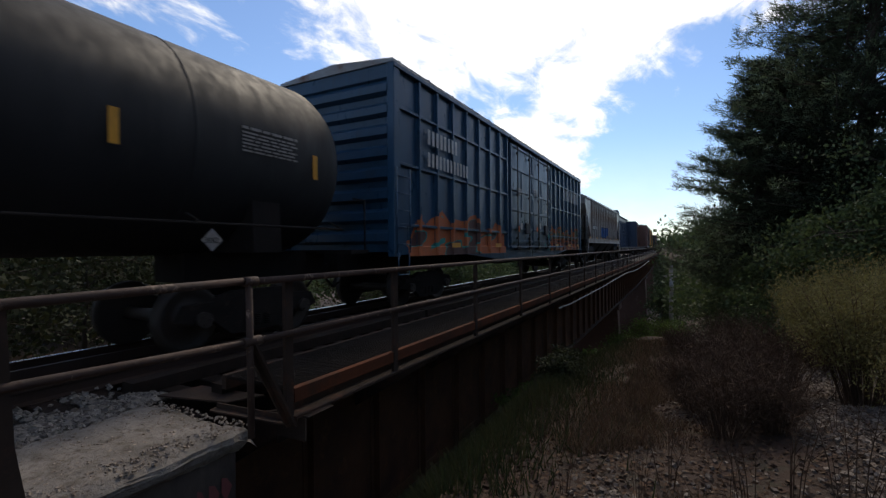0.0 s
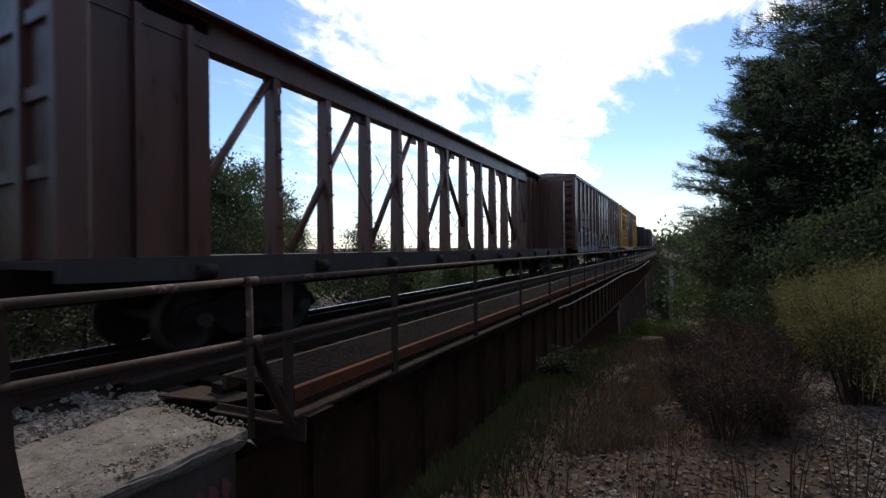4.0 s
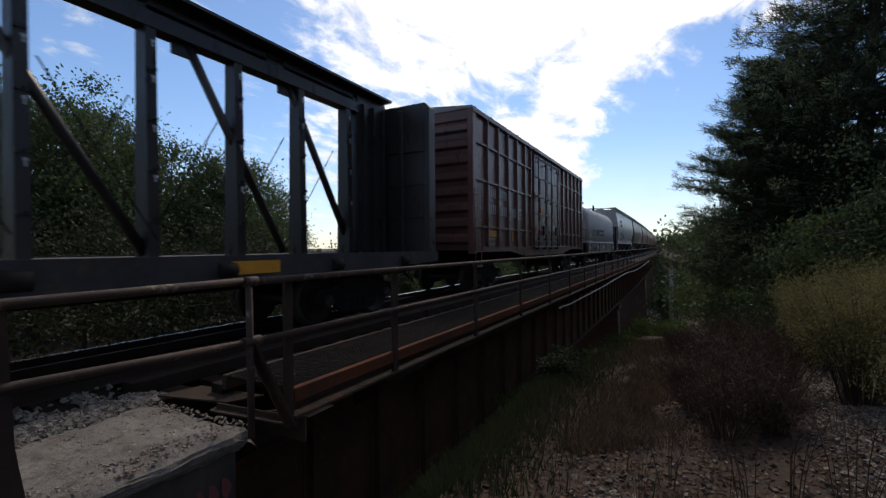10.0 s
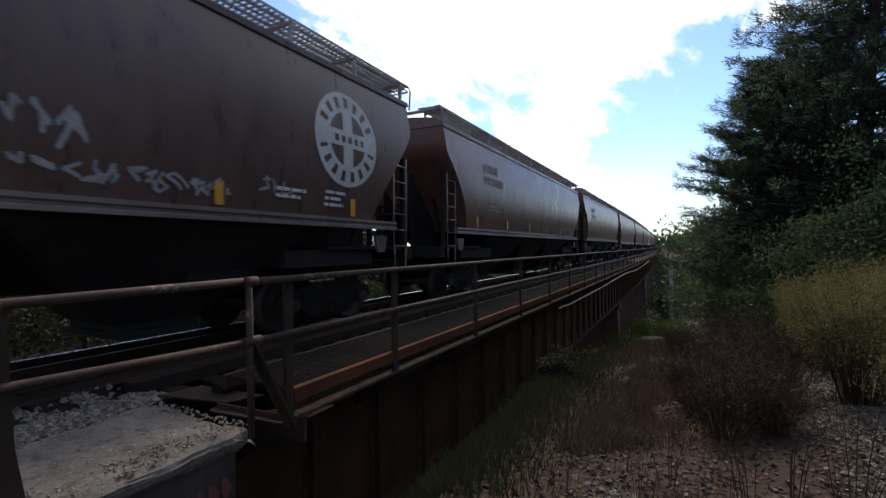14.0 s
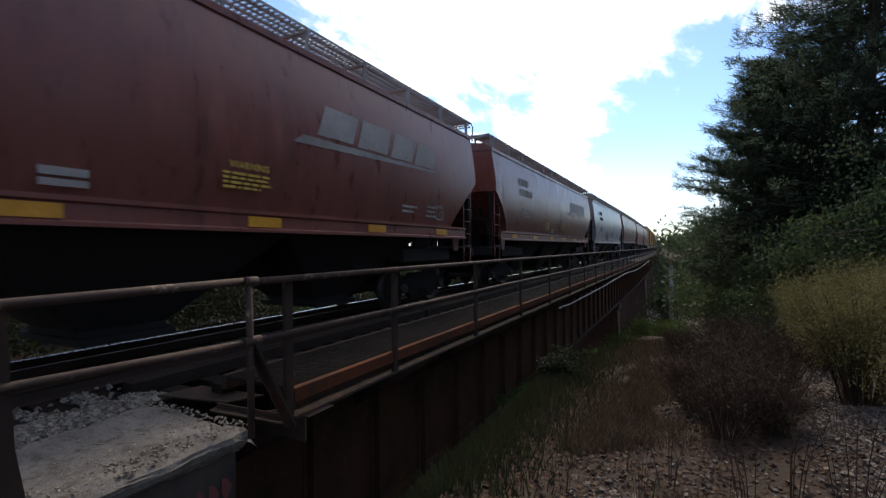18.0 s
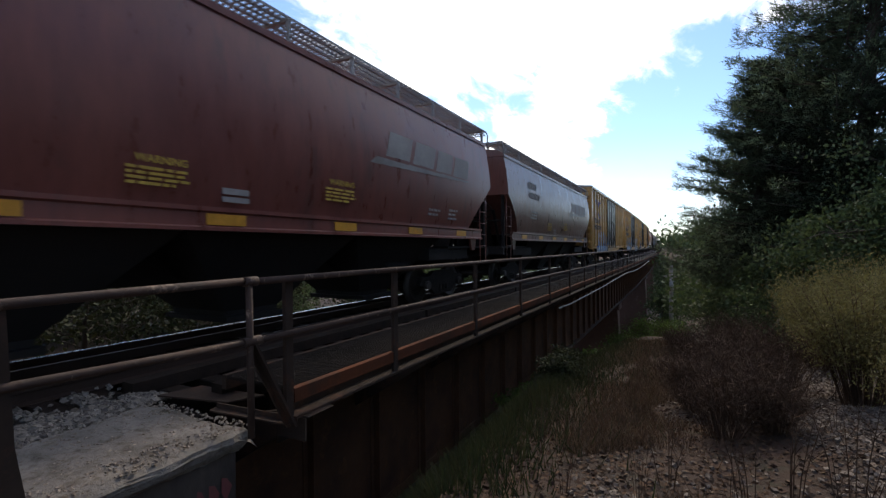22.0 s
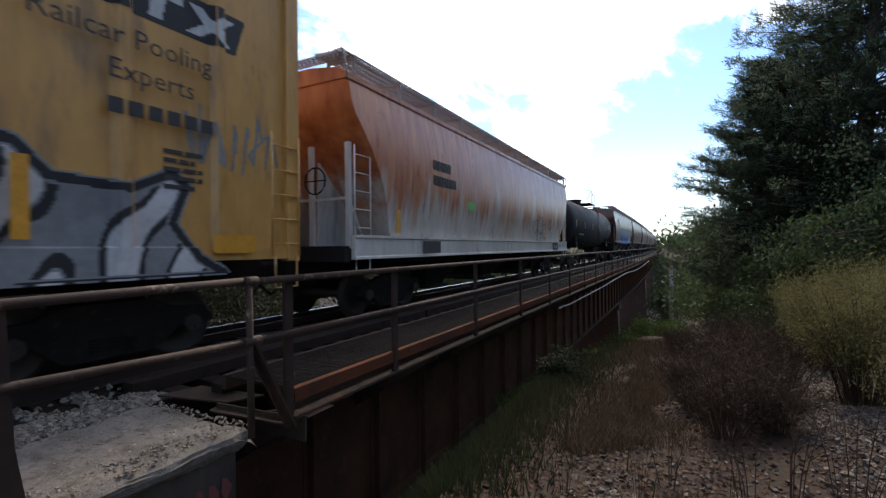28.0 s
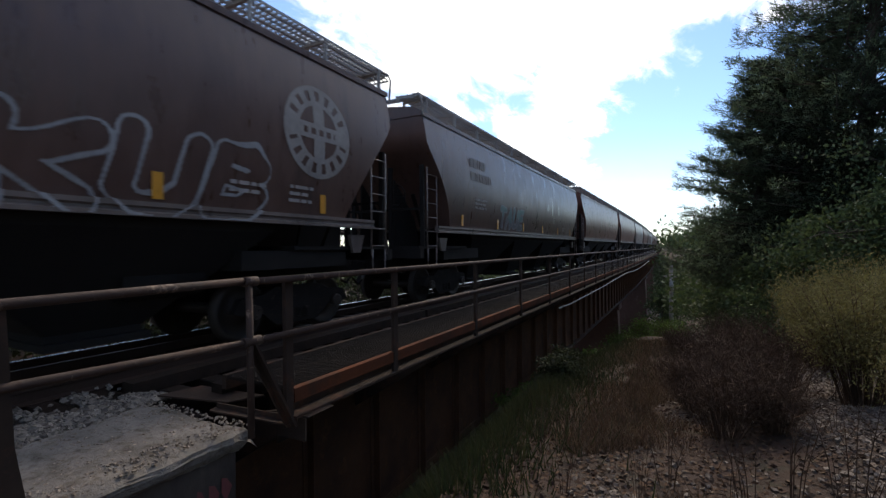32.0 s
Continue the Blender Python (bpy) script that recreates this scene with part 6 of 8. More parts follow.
def number_bars(car, x, y, z, n, w, h, mat):
    side_marks(car, x, [(y + k * w * 1.25 + q * w, y + k * w * 1.25 + (q + 0.34) * w, z, z + h) for k in range(n) for q in (0.0, 0.62)], mat, "stencilled_number")


def car_placards(car, door_y, x=1.63):
    side_marks(car, x, [(door_y - 1.95, door_y - 1.75, 1.64, 1.84), (door_y + 0.36, door_y + 0.54, 1.70, 1.88)], ORANGE_TAG, "placard", "orange placard")
    side_marks(car, x, [(door_y - 1.62, door_y - 1.43, 1.72, 1.94), (door_y + 0.80, door_y + 0.97, 1.82, 2.04)], WHITE_MARK, "placard", "white placard")
    for y, z, seed in ((-2.0, 3.12, 3), (0.0, 3.28, 5)):
        part("door_print", side_bars(Shape(), x, door_y + y, z, [0.55, 0.6, 0.5], seed, 0.045, 0.04), DIM_MARK, car, "rows of dull white door print")


def yellow_boxcar(a, b, seed):
    c = place(build_boxcar("railway-yellow boxcar with black plug doors and graffiti", 18.7, 4.98, "yellow", YELLOW, BLACK_DOOR, "hat", 4.75, 0.0, 0.32, 6, ()), a, b)
    fx = box_side(c)
    emblem = shapes([(1, [(-7.8, 3.2), (-7.5, 3.15), (-6.2, 4.1), (-6.45, 4.3)]), (2, [(-7.85, 4.25), (-7.5, 4.4), (-6.9, 3.8), (-7.1, 3.6)]), (2, [(-7.1, 3.75), (-6.9, 3.65), (-6.15, 3.15), (-6.35, 3.05)]), (1, [(-7.0, 3.55), (-6.75, 3.75), (-6.2, 4.3), (-6.5, 4.4)]) if seed % 2 else (2, [(-7.0, 3.6), (-6.8, 3.8), (-6.15, 4.15), (-6.3, 4.3)])])
    sprayed(c, fx, -7.7, -5.6, 3.0, 4.5, lambda Y, Z: emblem(Y - 0.35, Z), [RED_SP if seed else spray_mat("faded_red", (0.42, 0.12, 0.06)), BLUE_SP], "crossed red and blue arrow emblem", name="painted_emblem")
    number_bars(c, 1.592, -8.55, 2.68, 4, 0.46, 0.32, BLACK_MARK)
    number_bars(c, 1.592, -8.55, 2.24, 6, 0.40, 0.32, BLACK_MARK)
    logo = shapes([(1, [(5.9, 3.62), (8.3, 3.62), (8.45, 4.12), (5.9, 4.12)]), (2, [(6.15, 3.95), (6.9, 3.95), (6.9, 4.05), (6.15, 4.05)]), (2, [(6.45, 3.68), (6.6, 3.68), (6.65, 3.95), (6.5, 3.95)]), (2, [(6.98, 3.95), (7.6, 3.95), (7.6, 4.05), (6.98, 4.05)]), (2, [(7.2, 3.68), (7.35, 3.68), (7.4, 3.95), (7.25, 3.95)]),
                   (2, [(7.62, 3.68), (7.8, 3.68), (8.3, 4.05), (8.12, 4.05)]), (2, [(7.66, 4.05), (7.84, 4.05), (8.25, 3.68), (8.07, 3.68)])])
    if seed != 0:
        sprayed(c, fx, 5.8, 8.6, 3.55, 4.2, logo, [BLACK_SP, WHITE_SP], "black and white slanted maker's emblem", name="painted_emblem", cell=0.02)
        lettering(c, "Railcar Pooling", 0.30, BLACK_MARK, 1.594, 6.1, 3.22)
        lettering(c, "Experts", 0.30, BLACK_MARK, 1.594, 6.75, 2.86)
        side_marks(c, 1.594, [(6.75 + 0.2 * k, 6.75 + 0.2 * k + 0.15, 2.5, 2.66) for k in range(6)], BLACK_MARK)
    lettering(c, "CLOSE THIS DOOR", 0.125, WHITE_MARK, 1.622, -1.75, 4.28)
    lettering(c, "BEFORE CLOSING", 0.125, WHITE_MARK, 1.622, -1.70, 4.10)
    lettering(c, "MAIN DOOR", 0.125, WHITE_MARK, 1.622, -1.50, 3.92)
    part("door_print", side_bars(Shape(), 1.622, 0.6, 4.0, [0.9, 0.95, 0.7], seed, 0.07), WHITE_MARK, c)
    car_placards(c, 0.0)
    for y in (-8.3, 7.9):
        side_marks(c, 1.592, [(y, y + 0.62, 1.05, 1.28)], YELLOW_TAPE, "reflector_strip", "yellow reflective strip")
    for y in (-3.0, 3.0, 6.0):
        side_marks(c, 1.592, [(y, y + 0.13, 1.2, 1.95)], YELLOW_TAPE, "reflector_strip", "yellow reflective strip")
    part("stencilled_data", side_bars(side_bars(Shape(), 1.510, -7.9, 1.9, [0.6, 0.5, 0.6, 0.5], seed, 0.05), 1.510, 7.35, 2.2, [0.5, 0.4, 0.5, 0.5, 0.4], seed + 3, 0.05), BLACK_MARK, c)
    return c, fx


def consist():
    tank = place(build_tank("black tank car with yellow reflector strips", 16.5, BLACK), -9.9, 6.6)
    box = place(build_boxcar("deep blue ribbed boxcar with orange graffiti", 19.1, 4.88, "blue", BLUE, BLUE, "rib", 5.2, 0.0, 0.3, 8, (1.58, 2.85, 4.0)), 7.6, 26.7)
    fx = box_side(box)
    swirl = lambda Y, Z: np.where((Z < 1.47 + 0.05 * wobble(Y, Z, 5.0, 2)) & (Z > 0.95) & (Y > 2.75) & (Y < 9.0), np.where(np.abs(wobble(Y, Z * 1.6, 6.0, 14)) < 0.26, 1, np.where(wobble(Y, Z * 1.6, 6.0, 14) > 0.5, 3, 2)), 0)
    sprayed(box, fx, 2.55, 9.2, 0.92, 2.15, stacked((0, jagged_field(2.6, 9.15, 0.9, 2.1, 4, 0.42, 0.45)), (4, swirl)), [OLIVE_SP, OLIVE_SP, ORANGE_SP, ORANGE_SP, ORANGE_SP, BROWN_SP, spray_mat("salmon", (0.42, 0.17, 0.10))], "orange and olive graffiti piece")
    sprayed(box, fx, -9.0, -3.0, 0.92, 2.1, jagged_field(-8.9, -3.2, 0.9, 2.0, 9, 0.5, 0.5), [ORANGE_SP, BROWN_SP, ORANGE_SP, TEAL_SP], "orange graffiti piece")
    sprayed(box, fx, 1.6, 2.6, 0.95, 1.9, lambda Y, Z: np.where(wobble(Y, Z, 7.0, 5) > 0.55, 1, 0), [TEAL_SP], "teal paint splashes")
    sprayed(box, fx, 5.4, 8.8, 3.35, 4.15, shapes([(1, [(a, 3.4), (a + 0.62, 3.4), (a + 0.68, 4.05), (a + 0.06, 4.05)]) for a in (5.5, 6.32, 7.14, 7.96)]), [WHITE_SP], "white slanted block emblem", name="painted_emblem", cell=0.02)
    number_bars(box, 1.592, -8.2, 3.45, 4, 0.32, 0.34, WHITE_MARK)
    number_bars(box, 1.592, -8.2, 2.95, 6, 0.30, 0.32, WHITE_MARK)
    car_placards(box, 0.0)
    lettering(box, "CLOSE", 0.16, WHITE_MARK, 1.622, 1.45, 2.52)
    for y in (3.6, 6.2, 8.3, -4.0, -7.0):
        side_marks(box, 1.59, [(y, y + 0.5, 1.1, 1.22)], YELLOW_TAPE, "reflector_strip", "yellow reflective strip")
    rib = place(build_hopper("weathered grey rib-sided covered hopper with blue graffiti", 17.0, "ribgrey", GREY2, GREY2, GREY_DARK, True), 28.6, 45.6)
    sprayed(rib, rib_surface, -3.0, 1.0, 1.62, 2.55, bubble("SOUP", -2.9, 1.64, 3.8, 0.85, 0.13, 0.035, 3), [BLUE_SP, BLUE_SP, BLACK_SP], "dark blue bubble-letter graffiti")
    side_marks(rib, 1.570, [(-6.35, -5.55, 2.2, 2.5), (-5.4, -4.9, 2.2, 2.5)], BLACK_MARK, "stencil_board")
    side_marks(rib, 1.575, [(-6.3, -6.0, 2.25, 2.45), (-5.95, -5.6, 2.25, 2.45), (-5.3, -5.0, 2.25, 2.45)], WHITE_MARK, "stencilled_number")
    for y in (-7.6, -5.0, -3.2, -1.5, 1.6, 4.6, 6.2, 7.6):
        side_marks(rib, 1.568, [(y, y + 0.55, 1.60, 1.72)], YELLOW_TAPE, "reflector_strip", "yellow reflective strip")
    side_marks(rib, 1.50, [(4.2, 4.6, 1.75, 2.0), (4.95, 5.2, 1.75, 2.0)], BLACK_MARK, "stencil_board")
    bcb = place(build_centerbeam("dark blue empty centerbeam flatcar with cables", 22.8, BLUE_CB, DECK, False, 1, 0, 2.5, 0.65), 46.5, 69.3)
    number_bars(bcb, 1.446, -5.0, 0.72, 4, 0.13, 0.16, DIM_MARK)
    side_marks(bcb, 1.446, [(-4.31, -4.12, 0.72, 0.86), (-2.42, -2.02, 0.69, 0.84), (5.2, 5.6, 0.72, 0.86)], YELLOW_TAPE, "reflector_strip", "yellow reflective strip")
    side_marks(bcb, 1.446, [(-3.70, -3.05, 0.69, 0.90), (-2.82, -2.50, 0.69, 0.88)], spray_mat("stencil_blue", (0.025, 0.10, 0.22)), "stencil_board", "blue stencil panel")
    part("stencilled_data", side_bars(side_bars(Shape(), 1.451, -3.92, 0.83, [0.3, 0.22], 4, 0.05, 0.05), 1.451, -3.45, 0.84, [0.4, 0.38], 6, 0.05, 0.05), DIM_MARK, bcb)
    place(build_centerbeam("rust-brown empty centerbeam flatcar", 21.4, RUST_CB, DECK, False, 2, 1), 71.1, 92.5)
    dwc = place(build_boxcar("maroon-brown boxcar with a grey graffiti mural", 19.6, 5.02, "maroon", MAROON, MAROON, "hat", 5.1, 0.45, 0.25, 6, ()), 94.2, 113.8)
    fx = box_side(dwc)
    sprayed(dwc, fx, -9.2, -2.0, 0.78, 2.3, jagged_field(-9.1, -2.1, 0.75, 2.2, 12, 0.8, 0.3), [GREY_SP, GREY_SP, WHITE_SP, BLACK_SP], "grey graffiti mural with a white jagged outline")
    sprayed(dwc, fx, -8.6, -2.2, 0.9, 1.9, lambda Y, Z: np.where(wobble(Y * 0.8, Z * 1.6, 4.2, 31) > 0.82, 1, np.where(wobble(Y * 0.8, Z * 1.6, 4.2, 31) > 0.70, 2, 0)), [WHITE_SP, BLACK_SP], "white ovals ringed in black")
    sprayed(dwc, fx, 2.6, 8.4, 0.80, 2.15, bubble("RAMSUR", 2.7, 0.86, 5.6, 1.12, 0.14, 0.03, 8, 0.05), [SAND_SP, MINT_SP, BLACK_SP, WHITE_SP], "sand and mint bubble-letter graffiti")
    sprayed(dwc, fx, 3.2, 4.4, 2.05, 2.3, scribble(3.25, 4.3, 2.08, 2.28, 0.02, 4), [CHALK_SP], "chalk-white tag")
    number_bars(dwc, 1.592, -8.3, 2.72, 5, 0.34, 0.38, DIM_MARK)
    number_bars(dwc, 1.592, -8.3, 2.25, 6, 0.32, 0.36, DIM_MARK)
    ribbon = lambda Y, Z: np.where(np.minimum(seg_dist(Y, Z, [(8.05, 4.12), (7.35, 4.12), (7.22, 3.95), (7.22, 3.65), (7.35, 3.5), (8.05, 3.5)]), seg_dist(Y, Z, [(8.05, 3.5), (8.15, 4.12), (8.25, 4.12), (8.7, 3.5), (8.8, 3.5), (8.8, 4.15)])) < 0.08, 1, 0)
    sprayed(dwc, fx, 7.1, 8.9, 3.4, 4.25, ribbon, [WHITE_SP], "white continuous ribbon emblem", name="painted_emblem", cell=0.02)
    side_marks(dwc, 1.51, [(7.25, 7.9, 3.1, 3.25)], DIM_MARK)
    lettering(dwc, "OPEN THIS DOOR FIRST", 0.14, WHITE_MARK, 1.622, 1.15, 2.36)
    lettering(dwc, "OPEN", 0.12, WHITE_MARK, 1.622, 1.55, 2.18)
    lettering(dwc, "CLOSE", 0.12, WHITE_MARK, 1.622, 2.05, 2.18)
    lettering(dwc, "ASD", 0.17, WHITE_MARK, 1.622, 1.55, 1.92)
    part("door_print", side_bars(side_bars(Shape(), 1.622, 0.5, 2.7, [0.5, 0.45, 0.8], 3, 0.05), 1.622, 1.9, 2.85, [0.8, 0.7, 0.9], 4, 0.05), WHITE_MARK, dwc)
    car_placards(dwc, 0.0)
    for y in (-8.9, -5.6, -3.0, 3.6, 6.2):
        side_marks(dwc, 1.592, [(y, y + 0.13, 1.2, 1.9)], YELLOW_TAPE, "reflector_strip", "yellow reflective strip")
    plate_box(dwc, -4.6, 2.25, 1.51, DIM_MARK, letter="F")
    plate_box(dwc, 8.35, 1.3, 1.51, WHITE_MARK, letter="F", s=0.36)
    cream = place(build_boxcar("yellow ribbed boxcar with black plug doors", 18.7, 5.05, "cream", CREAM, BLACK_DOOR, "rib", 4.8, 0.0, 0.3, 7, (1.95, 3.05, 4.3)), 115.8, 134.5)
    car_placards(cream, 0.0)
    lettering(cream, "ASD", 0.13, WHITE_MARK, 1.622, -1.55, 2.0)
    lettering(cream, "ASD", 0.13, WHITE_MARK, 1.622, 0.85, 2.18)
    number_bars(cream, 1.592, -8.2, 3.3, 4, 0.3, 0.3, BLACK_MARK)
    number_bars(cream, 1.592, -8.2, 2.8, 6, 0.3, 0.3, BLACK_MARK)
    for y in (-8.0, -5.0, 0.6, 3.0):
        side_marks(cream, 1.625, [(y, y + 0.13, 1.25, 1.95)], YELLOW_TAPE, "reflector_strip", "yellow reflective strip")
    cb = place(build_centerbeam("dark grimy empty centerbeam flatcar with crossed braces", 22.9, DARK_CB, DECK, True, 3, 1, 1.05, -0.46), 136.0, 158.9)
    for words, z in (("LOADING AND", 3.32), ("UNLOADING", 3.22), ("INSTRUCTIONS", 3.12), ("SAFETY FIRST", 2.62), ("WARNING", 1.94), ("DO NOT MOVE", 1.82), ("CAR UNLESS", 1.72)):
        lettering(cb, words, 0.095, DIM_MARK, 0.225, 10.5, z)
    part("stencilled_data", side_bars(Shape(), 0.225, 10.5, 2.52, [0.5, 0.55, 0.45, 0.5, 0.4], 2, 0.05, 0.04), DIM_MARK, cb)
    side_marks(cb, 1.446, [(9.8, 10.4, 0.76, 0.94), (-5.2, -4.6, 0.76, 0.94)], YELLOW_TAPE, "reflector_strip", "yellow reflective strip")
    number_bars(cb, 1.446, -4.3, 0.74, 2, 0.22, 0.2, DIM_MARK)
    number_bars(cb, 1.446, -3.4, 0.74, 3, 0.2, 0.2, DIM_MARK)
    cb = place(build_centerbeam("dark brown empty centerbeam flatcar with slotted top chord", 22.2, DARK_CB, DECK, True, 4, 2, 1.4, 0.88, 1.42), 159.97, 182.17)
    side_marks(cb, 1.446, [(-9.5, -8.9, 0.76, 0.94), (2.0, 2.6, 0.76, 0.94), (5.4, 6.2, 0.76, 0.94)], YELLOW_TAPE, "reflector_strip", "yellow reflective strip")
    number_bars(cb, 1.446, -6.0, 0.74, 6, 0.18, 0.2, DIM_MARK)
    coe = place(build_boxcar("maroon ribbed boxcar with closed plug doors", 15.7, 5.0, "coer", MAROON, MAROON, "rib", 4.0, -0.05, 0.25, 6, (1.7, 3.05, 4.1)), 184.0, 199.7)
    number_bars(coe, 1.512, -6.55, 2.62, 2, 0.26, 0.3, WHITE_MARK)
    number_bars(coe, 1.512, -5.55, 2.62, 2, 0.26, 0.3, WHITE_MARK)
    number_bars(coe, 1.512, -6.55, 2.12, 2, 0.26, 0.3, WHITE_MARK)
    number_bars(coe, 1.512, -5.55, 2.12, 2, 0.26, 0.3, WHITE_MARK)
    number_bars(coe, 1.512, -4.6, 2.12, 2, 0.26, 0.3, WHITE_MARK)
    plate_box(coe, -3.7, 2.1, 1.512, WHITE_MARK, letter="F", s=0.36)
    car_placards(coe, 0.0)
    lettering(coe, "LIFT AND", 0.12, WHITE_MARK, 1.512, -6.6, 1.30)
    lettering(coe, "JACK HERE", 0.12, WHITE_MARK, 1.512, -6.6, 1.16)
    side_marks(coe, 1.512, [(-6.6, -5.9, 1.42, 1.62), (-4.45, -4.3, 1.3, 1.62), (2.4, 2.5, 1.2, 1.62), (6.0, 6.12, 1.2, 1.62)], YELLOW_TAPE, "reflector_strip", "yellow reflective strip")
    side_marks(coe, 1.63, [(-1.2, -0.95, 2.45, 2.7)], ORANGE_TAG, "placard", "orange placard")
    coil = place(build_coil_car("grey covered coil car with rounded hood", 12.4, HOOD, DK_GREY), 201.7, 214.1)
    for k in range(5):
        z = 2.22 - 0.098 * k
        part("painted_emblem", Shape().prism([(-4.45 - 0.04 * k, z - 0.05), (-3.32 - 0.09 * k, z - 0.05), (-3.27 - 0.09 * k, z), (-4.43 - 0.04 * k, z)], 1.524, 1.528, axis="x"), BLACK_MARK, coil, "dark slanted speed line")
    for a, b in ((-3.08, -2.42), (-2.36, -1.68)):
        part("painted_emblem", Shape().prism([(a, 1.80), (b, 1.82), (b + 0.08, 2.28), (a + 0.1, 2.26)], 1.524, 1.528, axis="x"), BLACK_MARK, coil, "dark slanted block")
    side_marks(coil, 1.524, [(-1.38, 0.30, 2.12, 2.29)], BLACK_MARK, "painted_mark")
    side_marks(coil, 1.524, [(-1.40, 0.52, 1.84, 2.0)], BLACK_MARK, "painted_mark")
    side_marks(coil, 1.524, [(-5.3, -4.83, 1.76, 1.90)], YELLOW_TAPE, "placard", "yellow placard")
    for a, b in ((-5.68, -5.33), (-2.59, -2.15), (-0.16, 0.40), (5.2, 5.7)):
        side_marks(coil, 1.545, [(a, b, 0.95, 1.12)], YELLOW_TAPE, "reflector_strip", "yellow reflective strip")
    number_bars(coil, 1.545, -4.55, 0.80, 2, 0.20, 0.24, BLACK_MARK)
    number_bars(coil, 1.545, -3.95, 0.80, 6, 0.17, 0.24, BLACK_MARK)
    c = place(build_hopper("light grey curved-side covered hopper with a black tag", 15.8, "grey", GREY, GREY, GREY_DARK), 215.8, 231.6)
    hopper_side(c, "plain_low", 15.8, 11, BLACK_MARK)
    sprayed(c, hopper_surface, -5.2, -1.6, 1.64, 2.4, tag("SUSHI", -5.0, 1.70, 3.1, 0.58, 0.075, 5), [BLACK_SP], "broad black graffiti lettering")
    sprayed(c, hopper_surface, -1.9, 6.8, 1.64, 2.2, lambda Y, Z: np.where((np.abs(Z - 1.84 - 0.10 * np.sin(2.6 * Y)) < 0.055) & ((Y < 0.3) | ((Y > 1.0) & (Y < 3.3)) | (Y > 4.2)), 1, np.where(seg_dist(Y, Z, [(6.0, 2.15), (6.3, 1.85), (6.0, 1.66)]) < 0.05, 1, 0)), [GREY_SP], "wavy dark graffiti line")
    plate_box(c, -3.7, 2.55, hopper_x(2.7) + 0.01, BLACK_MARK)
    lettering(c, "WARNING", 0.13, BLACK_MARK, hopper_x(2.15) + 0.012, -1.7, 2.2)
    names = {0: "dark brown covered hopper with curved sides", 1: "brown covered hopper with a faded round emblem and chalk tags", 2: "red-brown covered hopper with a slanted white emblem"}
    rows = [(232.9, 249.7, BROWN_DARK, "round", 1), (251.4, 267.7, BROWN, "plain", 0), (269.3, 285.6, BROWN, "plain", 0), (287.2, 303.6, BROWN, "swoosh", 2), (305.2, 322.0, RED_BROWN, "swoosh", 2),
            (323.6, 339.9, RED_BROWN, "swoosh", 2), (341.4, 356.9, GREY, "plain_low", 3), (358.4, 375.1, BROWN, "plain", 1), (376.8, 392.1, RED_BROWN, "swoosh", 2), (393.7, 408.6, BROWN, "swoosh", 2)]
    for i, (a, b, mat, kind, nm) in enumerate(rows):
        L = b - a
        lab = names.get(nm, "light grey covered hopper with black warning print")
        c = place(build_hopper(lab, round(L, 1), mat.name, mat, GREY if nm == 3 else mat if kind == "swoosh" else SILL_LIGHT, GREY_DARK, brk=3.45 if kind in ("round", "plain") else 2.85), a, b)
        hopper_side(c, kind, round(L, 1), 20 + i, BLACK_MARK if nm == 3 else DIM_MARK if kind != "round" else WHITE_MARK)
        if kind == "swoosh":
            if i != 3:
                warning(c, -2.25, 2.05, 0.12, seed=i)
                warning(c, 0.72, 2.15, 0.13, seed=i + 9)
            side_marks(c, hopper_x(1.85) + 0.008, [(-1.2, -0.8, 1.80, 1.88), (-1.2, -0.8, 1.70, 1.77)], DIM_MARK)
            plate_box(c, L / 2 - 2.2 if i != 8 else -3.7, 1.75 if i != 8 else 2.5, hopper_x(2.0) + 0.012, DIM_MARK, s=0.34)
        if i == 3:
            sprayed(c, hopper_surface, -2.4, 4.0, 1.64, 2.3, stacked((0, tag("BLOMER", -0.75, 1.72, 1.45, 0.32, 0.022, 3)), (0, tag("BEPLO", 0.8, 1.74, 1.3, 0.32, 0.022, 4)), (0, tag("BLITER", 2.2, 1.70, 1.4, 0.28, 0.020, 6))), [CHALK_SP], "thin chalk-grey scrawled lettering")
        if i == 0:
            sprayed(c, hopper_surface, 0.6, 5.2, 1.66, 2.5, stacked((0, scribble(0.7, 2.5, 2.05, 2.45, 0.02, 2)), (0, scribble(1.9, 4.1, 1.75, 1.98, 0.018, 3)), (0, scribble(4.5, 5.1, 1.9, 2.1, 0.014, 5))), [CHALK_SP], "chalk-white scribbled tags")
        if i in (1, 2):
            sprayed(c, hopper_surface, -0.5, 5.0, 1.66, 2.2, stacked((0, scribble(0.0, 1.5, 1.7, 2.0, 0.016, 12 + i)), (0, scribble(2.2, 4.6, 1.7, 1.95, 0.016, 13 + i))), [CHALK_SP], "chalk-white scribbled tags")
        if nm == 3:
            warning(c, -2.4, 2.1, 0.26, BLACK_MARK, seed=i)
            warning(c, 0.8, 2.15, 0.15, BLACK_MARK, seed=i + 9)
            lettering(c, "VENT CAR WHEN UNLOADING", 0.10, BLACK_MARK, 1.582, -1.15, 1.43)
            lettering(c, "DO NOT HAMMER ON CAR", 0.10, BLACK_MARK, 1.582, 1.05, 1.43)
